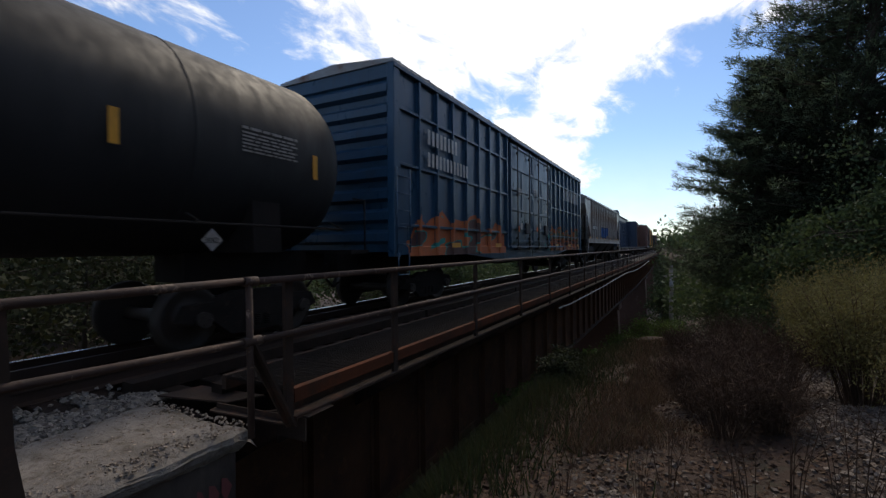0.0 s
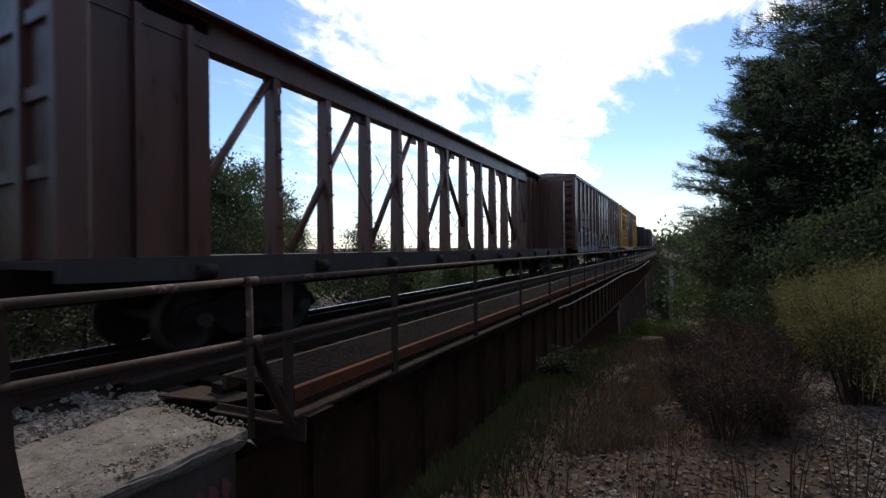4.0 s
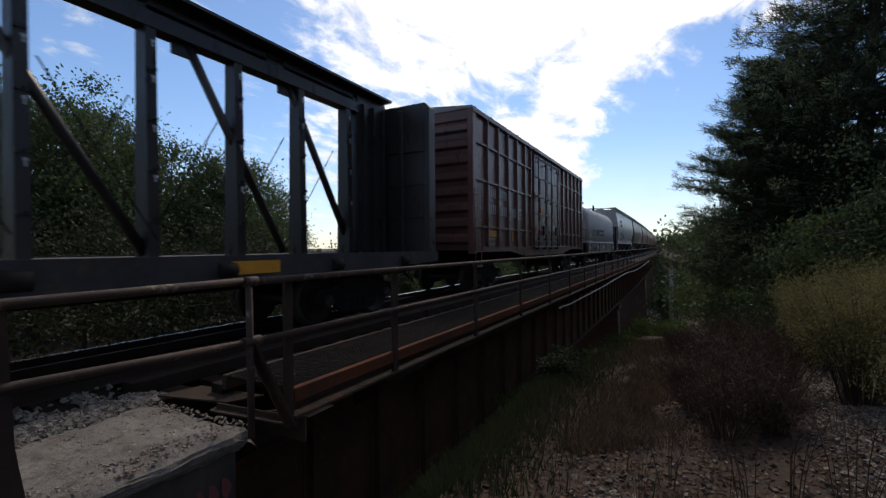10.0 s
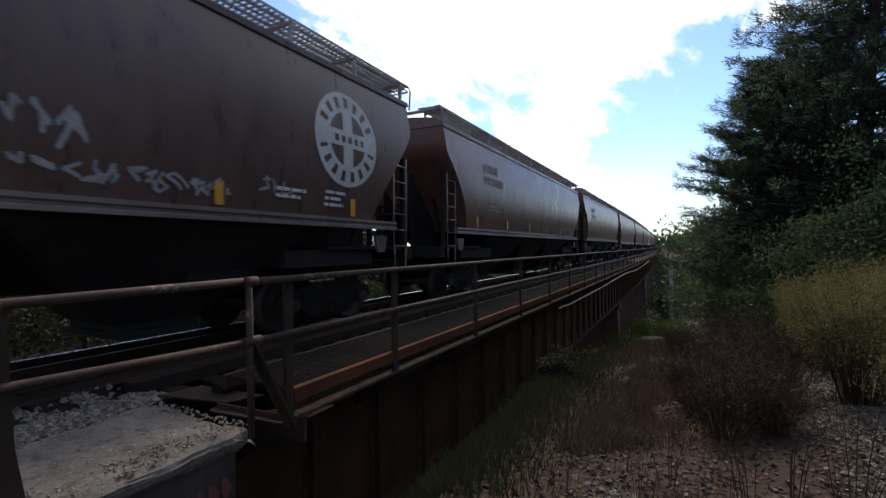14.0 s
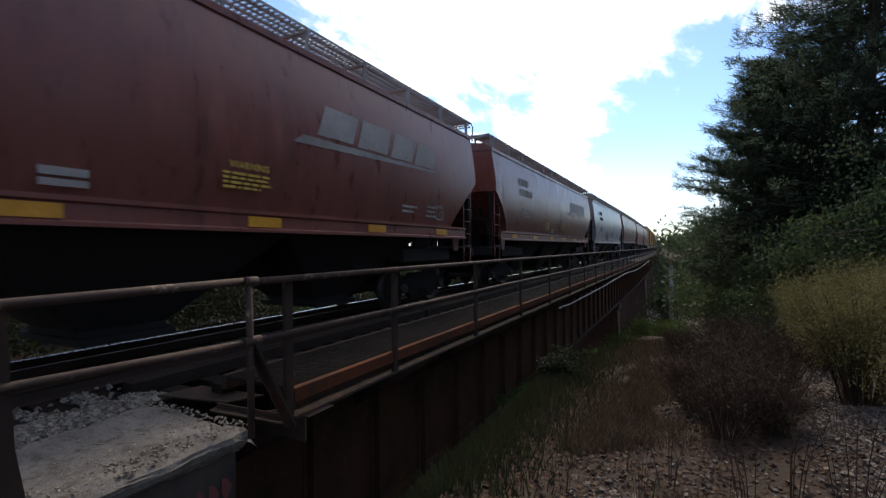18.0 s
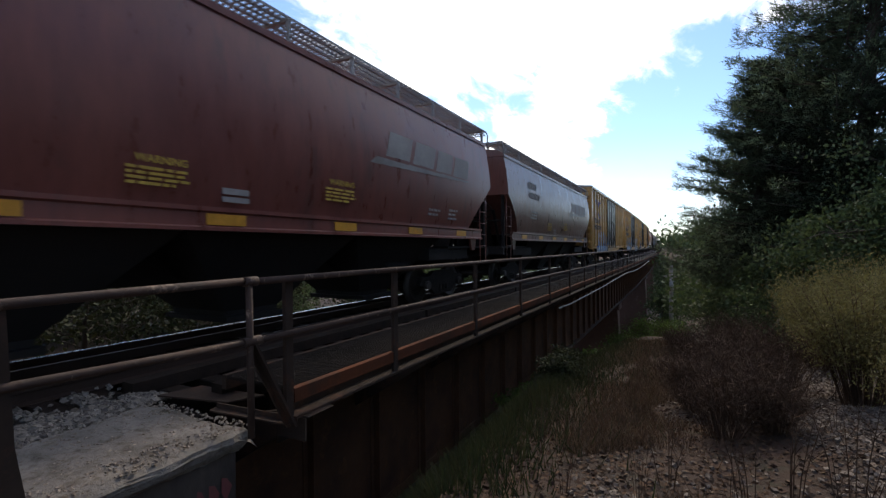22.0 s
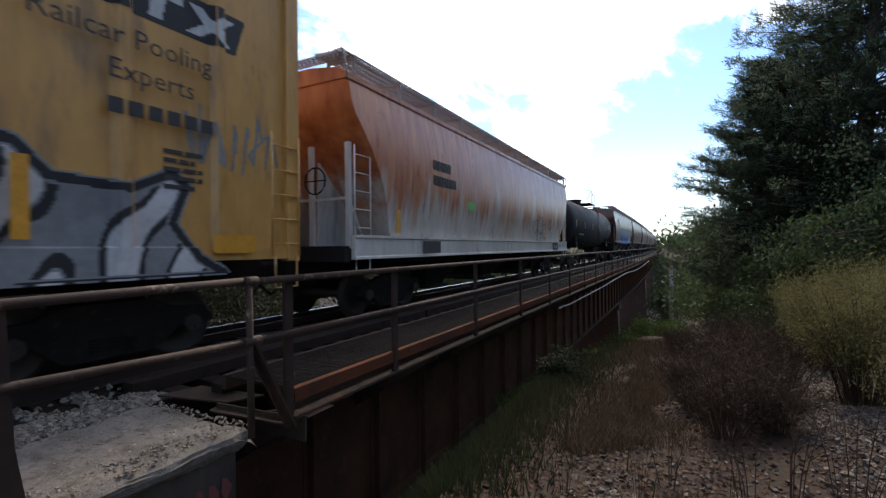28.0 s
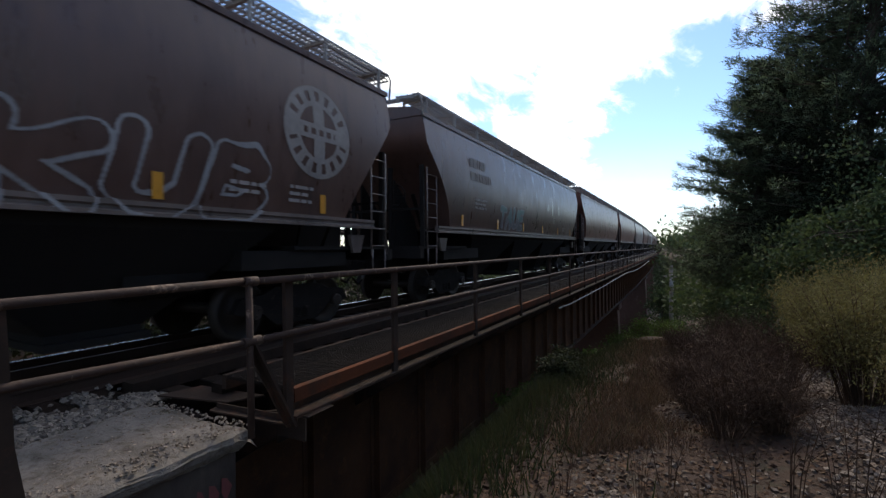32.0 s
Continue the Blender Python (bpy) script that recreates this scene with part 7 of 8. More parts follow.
        if i == 7:
            sprayed(c, hopper_surface, -2.2, 7.2, 1.36, 3.8, stacked((0, lambda Y, Z: np.where(np.hypot((Y - 6.05) / 0.85, (Z - 3.05) / 0.68) < 1, 2, 0)), (0, scribble(-1.7, -0.7, 1.75, 2.25, 0.02, 21)), (0, tag("GOPOR", -0.5, 1.66, 1.6, 0.32, 0.026, 22)), (0, scribble(1.0, 2.4, 1.68, 2.2, 0.018, 23)), (0, scribble(3.2, 6.7, 1.45, 2.4, 0.024, 24))), [CHALK_SP, CHALK_SP], "chalk-white scribbled tags and a pale oval")
    c, fx = yellow_boxcar(409.8, 428.5, 0)
    sprayed(c, fx, -7.4, -2.3, 0.72, 2.3, stacked((0, jagged_field(-5.6, -2.4, 0.70, 2.0, 8, 0.7, 0.3)), (4, bubble("STUR", -6.6, 0.75, 3.2, 1.35, 0.13, 0.03, 3))), [GREY_SP, GREY_SP, BLUE_SP, BLUE_SP, WHITE_SP, PALE_SP, BLUE_SP], "white and blue graffiti letters")
    sprayed(c, fx, -2.35, -0.2, 0.75, 2.1, stacked((0, lambda Y, Z: np.where(np.abs(np.hypot(Y + 1.75, Z - 1.55) - 0.28) < 0.07, 1, 0)), (0, lambda Y, Z: np.where(np.minimum(seg_dist(Y, Z, [(-1.6, 0.8), (-1.45, 1.9), (-0.8, 1.85), (-0.45, 1.4), (-0.4, 0.8)]), seg_dist(Y, Z, [(-1.2, 0.8), (-1.1, 1.4), (-0.8, 1.4), (-0.7, 0.95), (-0.4, 0.85)])) < 0.045, 2, 0))), [PALE_SP, WHITE_SP], "white graffiti loops on the doors")
    c, fx = yellow_boxcar(429.8, 448.4, 1)
    lettering(c, "any", 0.27, BROWN_SP, 1.594, -5.5, 3.66)
    lettering(c, "road", 0.27, BROWN_SP, 1.594, -5.5, 3.40)
    sprayed(c, fx, -7.4, -2.3, 0.55, 2.2, stacked((0, shapes([(1, [(-7.3, 0.58), (-7.1, 1.0), (-5.2, 1.1), (-2.6, 1.0), (-2.4, 0.58)])])), (1, bubble("SREH", -7.25, 0.60, 5.0, 1.48, 0.17, 0.045, 14, 0.0, 0.22, 0.10))), [BLACK_SP, PALE_SP, spray_mat("light_blue", (0.36, 0.46, 0.56)), BLACK_SP], "pale blue bubble-letter graffiti")
    sprayed(c, fx, -2.3, 2.35, 0.95, 2.05, lambda Y, Z: np.where(np.abs(wobble(Y * 1.5, Z, 6.0, 9)) < 0.16, 1, np.where(wobble(Y, Z * 1.4, 5.0, 12) > 0.75, 2, 0)), [BLACK_SP, CHALK_SP], "black and pale scrawls on the doors")
    sprayed(c, fx, 2.6, 8.6, 0.52, 2.25, bubble("TARTE", 2.75, 0.58, 5.5, 1.45, 0.16, 0.04, 17, 0.07), [WHITE_SP, CHALK_SP, BROWN_SP, PALE_SP], "white and brown graffiti letters")
    c, fx = yellow_boxcar(449.6, 468.2, 2)
    sprayed(c, fx, -7.0, -2.6, 0.75, 2.0, bubble("NOSE", -6.8, 0.8, 4.0, 1.1, 0.13, 0.03, 21), [CYAN_SP, BLUE_SP, BLACK_SP], "blue graffiti letters")
    c, fx = yellow_boxcar(469.4, 488.0, 3)
    sprayed(c, fx, -1.9, 1.75, 0.50, 2.05, bubble("LIOR", -1.75, 0.55, 3.3, 1.35, 0.16, 0.03, 25, 0.04), [CYAN_SP, CYAN_SP, BLACK_SP, RED_SP], "cyan bubble-letter graffiti on the doors")
    side_marks(c, 1.626, [(-0.75, -0.4, 1.75, 1.98)], surf("green_yellow_placard", (0.55, 0.62, 0.05), rough=0.5), "placard", "yellow-green placard")
    sprayed(c, fx, 2.5, 5.6, 0.85, 2.1, scribble(2.6, 5.5, 0.95, 2.0, 0.03, 27), [GREY_SP], "grey scribbled tag")
    sprayed(c, fx, 5.2, 8.2, 0.78, 2.2, figure([(5.35, 0.76), (5.45, 1.55), (5.75, 2.12), (6.05, 2.08), (6.3, 1.80), (7.0, 1.75), (7.45, 1.98), (7.62, 1.85), (7.45, 1.40), (7.75, 1.0), (8.1, 0.78)], 33), [WHITE_SP, GREY_SP, BLACK_SP], "black and white graffiti figure")
    sprayed(c, fx, -9.0, -2.6, 0.75, 3.2, stacked((0, scribble(-8.8, -6.0, 1.0, 2.4, 0.035, 41)), (0, scribble(-5.0, -2.7, 1.4, 3.0, 0.03, 42))), [GREY_SP], "dark scribbled tags")
    sprayed(c, fx, 7.5, 9.1, 2.0, 3.0, scribble(7.6, 9.0, 2.1, 2.9, 0.02, 44), [GREY_SP], "dark scribbled tag")
    c = place(build_hopper("rust-streaked white covered hopper with a deep white sill", 16.8, "rusty", RUSTED, SILL_WHITE, GREY_DARK, zb=1.32, ends=SILL_WHITE, brk=3.6), 489.3, 506.1)
    side_marks(c, 1.602, [(5.45, 6.35, 0.97, 1.27)], BLACK_MARK, "stencil_board", "black painted board on the sill")
    lettering(c, "R-AGE", 0.20, WHITE_MARK, 1.608, 5.60, 1.04)
    side_marks(c, 1.606, [(6.6, 6.85, 1.12, 1.20), (7.3, 7.5, 1.12, 1.18), (-6.0, -5.2, 0.98, 1.25)], BLACK_MARK, "stencil_board")
    ring = lambda Y, Z: np.where(np.minimum.reduce([np.abs(np.hypot((Y - a) / 1.0, Z - b) - r) for a, b, r in ((2.9, 1.85, 0.30), (3.5, 1.95, 0.34), (4.1, 1.75, 0.30), (3.2, 1.55, 0.25), (3.9, 1.5, 0.22), (5.0, 2.05, 0.2))]) < 0.016, 1, 0)
    sprayed(c, hopper_surface, 2.3, 5.5, 1.36, 2.5, ring, [BROWN_SP], "thin outlined graffiti rings", cell=0.02)
    side_marks(c, hopper_x(2.2) + 0.01, [(-3.6, -3.2, 2.1, 2.4)], surf("green_placard", (0.12, 0.5, 0.05), rough=0.5), "placard", "bright green placard")
    side_marks(c, hopper_x(1.8) + 0.012, [(6.9, 7.05, 1.4, 2.2), (4.1, 4.25, 1.4, 2.0), (-7.0, -6.85, 1.4, 2.3)], YELLOW_TAPE, "reflector_strip", "yellow reflective strip")
    part("stencilled_data", side_bars(Shape(), lambda z: hopper_x(z) + 0.01, -5.6, 2.9, [0.9], 3, 0.22), BLACK_MARK, c)
    part("stencilled_data", side_bars(Shape(), lambda z: hopper_x(z) + 0.01, -5.6, 2.55, [1.2], 4, 0.22), BLACK_MARK, c)
    tank2 = place(build_tank("black tank car with hazard placards", 15.9, BLACK), 507.7, 523.6)
    for t, h in ((tank, 8.25), (tank2, 7.95)):
        for y in (-h + 1.2, -4.2, -1.4, 1.4, 4.2, h - 1.15):
            side_marks(t, 1.502, [(y - 0.05, y + 0.05, 2.2, 2.58)], YELLOW_TAPE, "reflector_strip", "yellow reflective strip")
        part("data_panel", side_bars(side_bars(Shape(), 1.504, h - 2.5, 2.72, [1.0], 3, 0.035), 1.504, h - 2.5, 2.66, [0.95, 1.0, 0.9, 1.0, 0.95, 1.0], 2, 0.024, 0.025), DIM_MARK, t, "white panel of small print")
        number_bars(t, 1.35, -5.25, 1.78, 4, 0.10, 0.17, WHITE_MARK)
        number_bars(t, 1.35, -4.65, 1.78, 6, 0.10, 0.17, WHITE_MARK)
        part("hazard_placard", Shape().add([(1.40, h - 3.03, 1.22), (1.40, h - 2.88, 1.07), (1.40, h - 2.73, 1.22), (1.40, h - 2.88, 1.37), (1.39, h - 2.88, 1.22)], [(0, 1, 2, 3), (0, 1, 4), (1, 2, 4), (2, 3, 4), (3, 0, 4)]), DIM_MARK, t, "dull white diamond hazard placard")
        lettering(t, "3082", 0.105, BLACK_MARK, 1.402, h - 2.995, 1.18, 0.002)
    a = 524.4
    for i in range(16):
        mat = (BROWN, BROWN_DARK, BROWN_DARK)[i] if i < 3 else (BROWN, BROWN_DARK, GREY, BROWN, BROWN, GREY2)[i % 6]
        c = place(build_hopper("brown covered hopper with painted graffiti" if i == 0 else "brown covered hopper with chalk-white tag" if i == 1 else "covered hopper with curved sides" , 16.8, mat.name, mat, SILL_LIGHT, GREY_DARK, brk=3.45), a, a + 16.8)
        if i < 3:
            hopper_side(c, "round" if i < 2 else "plain", 16.8, 50 + i, DIM_MARK, (6.0, 2.95, 0.80) if i == 0 else (6.35, 2.92, 0.72))
        if i == 0:
            star = [(-4.5 + (0.55 if k % 2 == 0 else 0.24) * math.sin(0.6283 * k), 2.0 + (0.55 if k % 2 == 0 else 0.24) * math.cos(0.6283 * k)) for k in range(10)]
            star2 = [(4.38 + 0.78 * (y + 4.5), 1.80 + 0.78 * (z - 2.0)) for y, z in star]
            arrow = [(4.72, 2.08), (5.56, 2.12), (5.66, 2.60), (6.32, 1.92), (5.74, 1.46), (5.62, 1.48), (5.56, 1.76), (5.2, 1.80), (5.12, 1.46), (4.92, 1.46)]
            shade = [(y + 0.17, z - 0.02) for y, z in arrow]
            grow = lambda pts, k: [((y - sum(p[0] for p in pts) / len(pts)) * k + sum(p[0] for p in pts) / len(pts), (z - sum(p[1] for p in pts) / len(pts)) * k + sum(p[1] for p in pts) / len(pts)) for y, z in pts]
            sprayed(c, hopper_surface, -5.8, 7.0, 1.36, 3.0, stacked((0, lambda Y, Z: np.where((np.abs(wobble(Y * 1.2, Z * 2.4, 4.0, 6)) < 0.09) & (Z > 1.9) & (Z < 2.75), 4, 0)), (0, shapes([(3, grow(star, 1.4)), (1, star), (4, grow(star2, 1.5)), (3, grow(star2, 1.36)), (1, star2), (4, grow(shade, 1.12)), (3, grow(shade, 1.06)), (4, grow(arrow, 1.12)), (3, grow(arrow, 1.06)), (3, shade), (1, arrow)])), (0, lambda Y, Z: np.where((Z < 1.60) & (Z > 1.47) & (Y < 5.7) & (Y > -4.5), np.where(wobble(Y, Z, 6.0, 3) > 0.5, 4, 1), 0)), (0, bubble("RROBB", -3.7, 1.40, 7.9, 1.30, 0.20, 0.07, 6, 0.05))), [spray_mat("silver", (0.30, 0.33, 0.35)), BLUE_SP, BLACK_SP, CYAN_SP], "large blue, grey and black graffiti letters with stars")
        if i == 1:
            sprayed(c, hopper_surface, 1.8, 6.2, 1.47, 2.6, hollow("KUB", 2.3, 1.46, 3.4, 1.02, 0.15, 0.026, 31, 0.2), [CHALK_SP], "chalk-white outlined brush lettering", cell=0.015)
            sprayed(c, hopper_surface, -6.0, 0.6, 1.66, 2.3, stacked((0, scribble(-5.8, -4.6, 1.7, 2.1, 0.02, 51)), (0, scribble(-1.4, 0.3, 1.7, 2.1, 0.025, 52))), [CHALK_SP], "chalk-white scribbled tags")
        if i == 2:
            sprayed(c, hopper_surface, -4.5, 1.5, 1.66, 2.5, bubble("TAUE", -3.8, 1.68, 2.6, 0.7, 0.08, 0.03, 61), [MINT_SP, GREY_SP, CHALK_SP], "faded pale graffiti")
        a += 18.25


consist()

# ---------------------------------------------------------------- plants
def quads_mesh(name, v, mat, k=4):
    """A mesh of loose faces of k corners each, from an array of corners."""
    n = len(v)
    me = bpy.data.meshes.new(name)
    me.vertices.add(n)
    me.vertices.foreach_set("co", np.asarray(v, np.float32).ravel())
    me.loops.add(n)
    me.loops.foreach_set("vertex_index", np.arange(n, dtype=np.int32))
    me.polygons.add(n // k)
    me.polygons.foreach_set("loop_start", np.arange(0, n, k, dtype=np.int32))
    me.polygons.foreach_set("loop_total", np.full(n // k, k, np.int32))
    me.update(calc_edges=True)
    me.materials.append(mat)
    return me


def leaf_mesh(name, centres, size, mat, seed=1, droop=0.0, narrow=0.5, per=1, jitter=0.0):
    """Small leaves, each a bent pair of triangles, scattered at the given centres."""
    rg = np.random.default_rng(seed)
    c = np.repeat(np.asarray(centres, float), per, axis=0)
    n = len(c)
    if jitter:
        c = c + rg.normal(0, jitter, (n, 3))
    d = rg.normal(size=(n, 3))
    d[:, 2] -= droop
    d /= np.linalg.norm(d, axis=1)[:, None]
    s = rg.normal(size=(n, 3))
    s = np.cross(d, s)
    s /= np.linalg.norm(s, axis=1)[:, None]
    k = np.cross(d, s)
    L = rg.uniform(size[0], size[1], (n, 1))
    v = np.stack([c, c + d * L * 0.5 + s * L * narrow * 0.5 + k * L * 0.08, c + d * L, c + d * L * 0.5 - s * L * narrow * 0.5 + k * L * 0.08], 1).reshape(-1, 3)
    return quads_mesh(name, v, mat)


BARK = surf("dark_bark", (0.085, 0.065, 0.05), (0.05, 0.04, 0.032), rough=1, grain=16, stain=3, streak=0.7, bump=0.8)
PINE = island_stuff("pine_needles", [(0.105, 0.150, 0.095), (0.145, 0.20, 0.115), (0.080, 0.122, 0.080), (0.165, 0.21, 0.115)], rough=0.5, grain=3, trans=0.6)
LEAF = island_stuff("tree_leaves", [(0.060, 0.090, 0.036), (0.090, 0.125, 0.044), (0.042, 0.068, 0.030), (0.11, 0.135, 0.05)], rough=0.7, grain=3, trans=0.35)
BRIGHT_LEAF = island_stuff("young_leaves", [(0.075, 0.13, 0.025), (0.12, 0.17, 0.035), (0.055, 0.09, 0.022)], rough=0.7, grain=3, trans=0.4)
OLIVE = island_stuff("olive_bush_leaves", [(0.155, 0.145, 0.052), (0.21, 0.19, 0.07), (0.12, 0.11, 0.045), (0.24, 0.20, 0.09)], rough=0.8, grain=3, trans=0.35)
# leaf colours darkened for the shade on the backlit undergrowth beyond the track
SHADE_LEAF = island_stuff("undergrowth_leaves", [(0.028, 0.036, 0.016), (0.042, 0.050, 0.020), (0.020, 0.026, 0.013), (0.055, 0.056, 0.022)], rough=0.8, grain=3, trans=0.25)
DRY = island_stuff("dead_brush_twigs", [(0.070, 0.040, 0.025), (0.095, 0.055, 0.034), (0.050, 0.031, 0.021), (0.12, 0.078, 0.048)], rough=1, grain=3, bump=0)
# green blades, coloured darker to stand for the shade beside the viaduct
GRASS = island_stuff("bank_grass_blades", [(0.022, 0.032, 0.012), (0.034, 0.046, 0.016), (0.055, 0.05, 0.022), (0.018, 0.026, 0.010)], rough=0.9, grain=3, trans=0.3)


def pine(x, y, height, radius, seed, low=0.12, dens=1.0, label="tall dark green pine with feathery drooping branches"):
    rg = random.Random(seed)
    z0 = ground_z(x, y)
    t = thing("pine_tree", label, "tree", at=(x, y, z0))
    tr = Shape().tube([(0.15 * math.sin(i * 1.3 + seed), 0.1 * math.cos(i), height * i / 7 - (0.2 if i == 0 else 0)) for i in range(8)], [0.17 * height / 10 * (1 - 0.93 * i / 7) + 0.01 for i in range(8)], 8)
    part("trunk", tr, BARK, t, "dark bark trunk")
    limbs = Shape()
    tufts, dirs = [], []
    nb = int(15 * height * dens)
    for i in range(nb):
        f = low + (1 - low) * ((i + rg.random()) / nb)
        z = height * f
        prof = (1 - f) ** 0.75 * (0.65 + 0.55 * rg.random()) + 0.04
        ln = radius * prof * 1.25
        an = rg.random() * 6.2832
        lift = 0.25 - 0.55 * (1 - f) * rg.random()
        p0 = Vector((0, 0, z))
        p1 = p0 + Vector((math.cos(an) * ln * 0.55, math.sin(an) * ln * 0.55, lift * ln * 0.4))
        p2 = p0 + Vector((math.cos(an + 0.15) * ln, math.sin(an + 0.15) * ln, lift * ln * 0.55 + 0.10 * ln))
        limbs.tube([p0, p1, p2], [0.035 * (1 - f) + 0.012, 0.02 * (1 - f) + 0.008, 0.004], 4, False)
        m = max(4, int(ln * 10))
        for k in range(m):
            u = 0.06 + 0.94 * (k + rg.random()) / m
            c = p0.lerp(p1, u / 0.55) if u < 0.55 else p1.lerp(p2, (u - 0.55) / 0.45)
            side = rg.choice((-1, 1)) * rg.random() * 0.36 * ln * (1.1 - u)
            c = c + Vector((-math.sin(an) * side, math.cos(an) * side, rg.uniform(-0.10, 0.12)))
            dr = Vector((math.cos(an), math.sin(an), 0.55)) * 0.6 + Vector((-math.sin(an) * side * 2.5, math.cos(an) * side * 2.5, 0))
            tufts.append(c)
            dirs.append(dr.normalized())
    part("limb", limbs, BARK, t)["kind"] = "stuff"
    # each tuft: a spray of needle blades round a short twig
    g = np.random.default_rng(seed)
    per = 16
    c = np.repeat(np.array([tuple(v) for v in tufts]), per, axis=0)
    d = np.repeat(np.array([tuple(v) for v in dirs]), per, axis=0) + g.normal(0, 0.55, (len(c), 3))
    d /= np.linalg.norm(d, axis=1)[:, None]
    s = np.cross(d, g.normal(size=d.shape))
    s /= np.linalg.norm(s, axis=1)[:, None]
    c = c + g.normal(0, 0.06, c.shape)
    L = g.uniform(0.11, 0.26, (len(c), 1))
    w = 0.016 + 0.10 * L
    v = np.stack([c - s * w * 0.4, c + d * L * 0.6 + s * w * 0.5, c + d * L, c + s * w * 0.3 - d * 0.02], 1).reshape(-1, 3)
    part("needles", quads_mesh("needles", v, PINE), None, t, "dense dark green needle sprays")
    return t


def broadleaf(x, y, height, radius, seed, mat=LEAF, leaves=5200, size=(0.14, 0.30), name="tree", label="leafy green tree standing beyond the track", zbase=None, base=0.25, cat="tree", limbs=20):
    rg = random.Random(seed)
    z0 = ground_z(x, y) if zbase is None else zbase
    t = thing(name, label, cat, at=(x, y, z0))
    tr = Shape().tube([(0, 0, -0.3), (0.1, 0.05, height * 0.3), (0.0, 0.15, height * 0.6), (0.1, 0, height * 0.9)], [0.02 * height + 0.02, 0.016 * height, 0.01 * height, 0.01], 8)
    ends = []
    for i in range(limbs):
        f = base + (0.93 - base) * (i + rg.random()) / limbs
        an = rg.random() * 6.2832
        ln = radius * (0.45 + 0.65 * rg.random()) * (1.2 - 0.75 * f)
        a = Vector((0.05, 0.05, height * f * 0.9))
        b = a + Vector((math.cos(an) * ln, math.sin(an) * ln, height * 0.16 * rg.random()))
        tr.tube([a, a.lerp(b, 0.5) + Vector((0, 0, 0.1)), b], [0.007 * height, 0.004 * height, 0.008], 5, False)
        for _ in range(3):
            u = rg.uniform(0.35, 1.0)
            c = a.lerp(b, u)
            d = c + Vector((rg.gauss(0, 0.22), rg.gauss(0, 0.22), rg.gauss(0.05, 0.14))) * radius
            tr.tube([c, d], [0.012, 0.006], 3, False)
            ends.append((d, rg.uniform(0.11, 0.22) * radius))
    ends += [(Vector((0.1 + rg.gauss(0, 0.12) * radius, rg.gauss(0, 0.12) * radius, height * rg.uniform(0.86, 0.98))), 0.13 * radius) for _ in range(4)]
    part("trunk", tr, BARK, t)
    g = np.random.default_rng(seed)
    cs = []
    for c, r in ends:
        k = max(8, int(leaves / len(ends) * g.uniform(0.5, 1.5)))
        p = g.normal(size=(k, 3)) * r * np.array([1.0, 1.0, 0.7]) * g.uniform(0.75, 1.2)
        cs.append(p + np.array(tuple(c)))
    part("crown", leaf_mesh("crown", np.concatenate(cs), size, mat, seed, 0.3, 0.6), None, t)
    return t


def stems(name, x, y, n, height, spreadr, seed, mat, label, leafy=None, leaves=0, lsize=(0.05, 0.1), cat="shrub", thick=0.006, fork=2, lean=0.5):
    rg = random.Random(seed)
    t = thing(name, label, cat, at=(x, y, ground_z(x, y)))
    sh = Shape()
    tips = []
    for i in range(n):
        an, rr = rg.random() * 6.2832, rg.random() ** 0.6
        bx, by = 0.25 * spreadr * rr * math.cos(an), 0.25 * spreadr * rr * math.sin(an)
        h = height * rg.uniform(0.55, 1.05)
        tx, ty = spreadr * rr * math.cos(an), spreadr * rr * math.sin(an)
        gz = ground_z(x + bx, y + by) - ground_z(x, y)
        p = [Vector((bx, by, gz - 0.05)), Vector((bx + 0.35 * (tx - bx), by + 0.35 * (ty - by), h * 0.5)), Vector((tx, ty, h))]
        sh.tube(p, [thick, thick * 0.7, thick * 0.3], 4, False)
        tips += [p[1].lerp(p[2], u) for u in (0.1, 0.35, 0.6, 0.85, 1.0)]
        for _ in range(fork):
            u = rg.uniform(0.15, 0.8)
            a = p[1].lerp(p[2], u)
            b = a + Vector((rg.gauss(0, 0.22), rg.gauss(0, 0.22), rg.uniform(0.1, 0.4))) * height * 0.5
            sh.tube([a, b], [thick * 0.5, thick * 0.25], 3, False)
            tips += [a.lerp(b, 0.6), b]
    part("stem", sh, mat, t)["kind"] = "stuff"
    if leafy:
        g = np.random.default_rng(seed)
        idx = g.integers(0, len(tips), leaves)
        cs = np.array([tuple(tips[i]) for i in idx]) + g.normal(0, 0.09 * height ** 0.5, (leaves, 3))
        cs[:, 2] = np.maximum(cs[:, 2], -0.2)
        part("foliage", leaf_mesh("foliage", cs, lsize, leafy, seed, -0.6, lean), None, t)
    return t


TREE_TOPS = ((-27, 8.0, 8.8, 4.2), (-31, 10.3, 9.8, 4.2), (-35, 12.9, 10.1, 4.2), (-27, 11.0, 8.5, 4.2), (-31, 14.2, 10.3, 4.2), (-35, 17.4, 10.9, 4.2), (-27, 14.7, 6.6, 3.4), (-31, 18.8, 8.4, 4.2), (-35, 23.2, 7.2, 3.4), (-27, 19.9, 7.6, 3.4), (-31, 25.2, 8.3, 4.2), (-35, 31.0, 7.2, 3.4), (-38, 36.7, 4.6, 2.6), (-38, 48.8, 6.2, 2.6), (-28, -5, 10, 4.5), (-30, -13, 11, 5), (-26, 6, 4.5, 3.6), (-25, 11.5, 4.6, 3.4), (-27, 17.5, 4.2, 3.4), (-28, 22, 3.6, 3.2), (-30, 26, 2.4, 3.0))


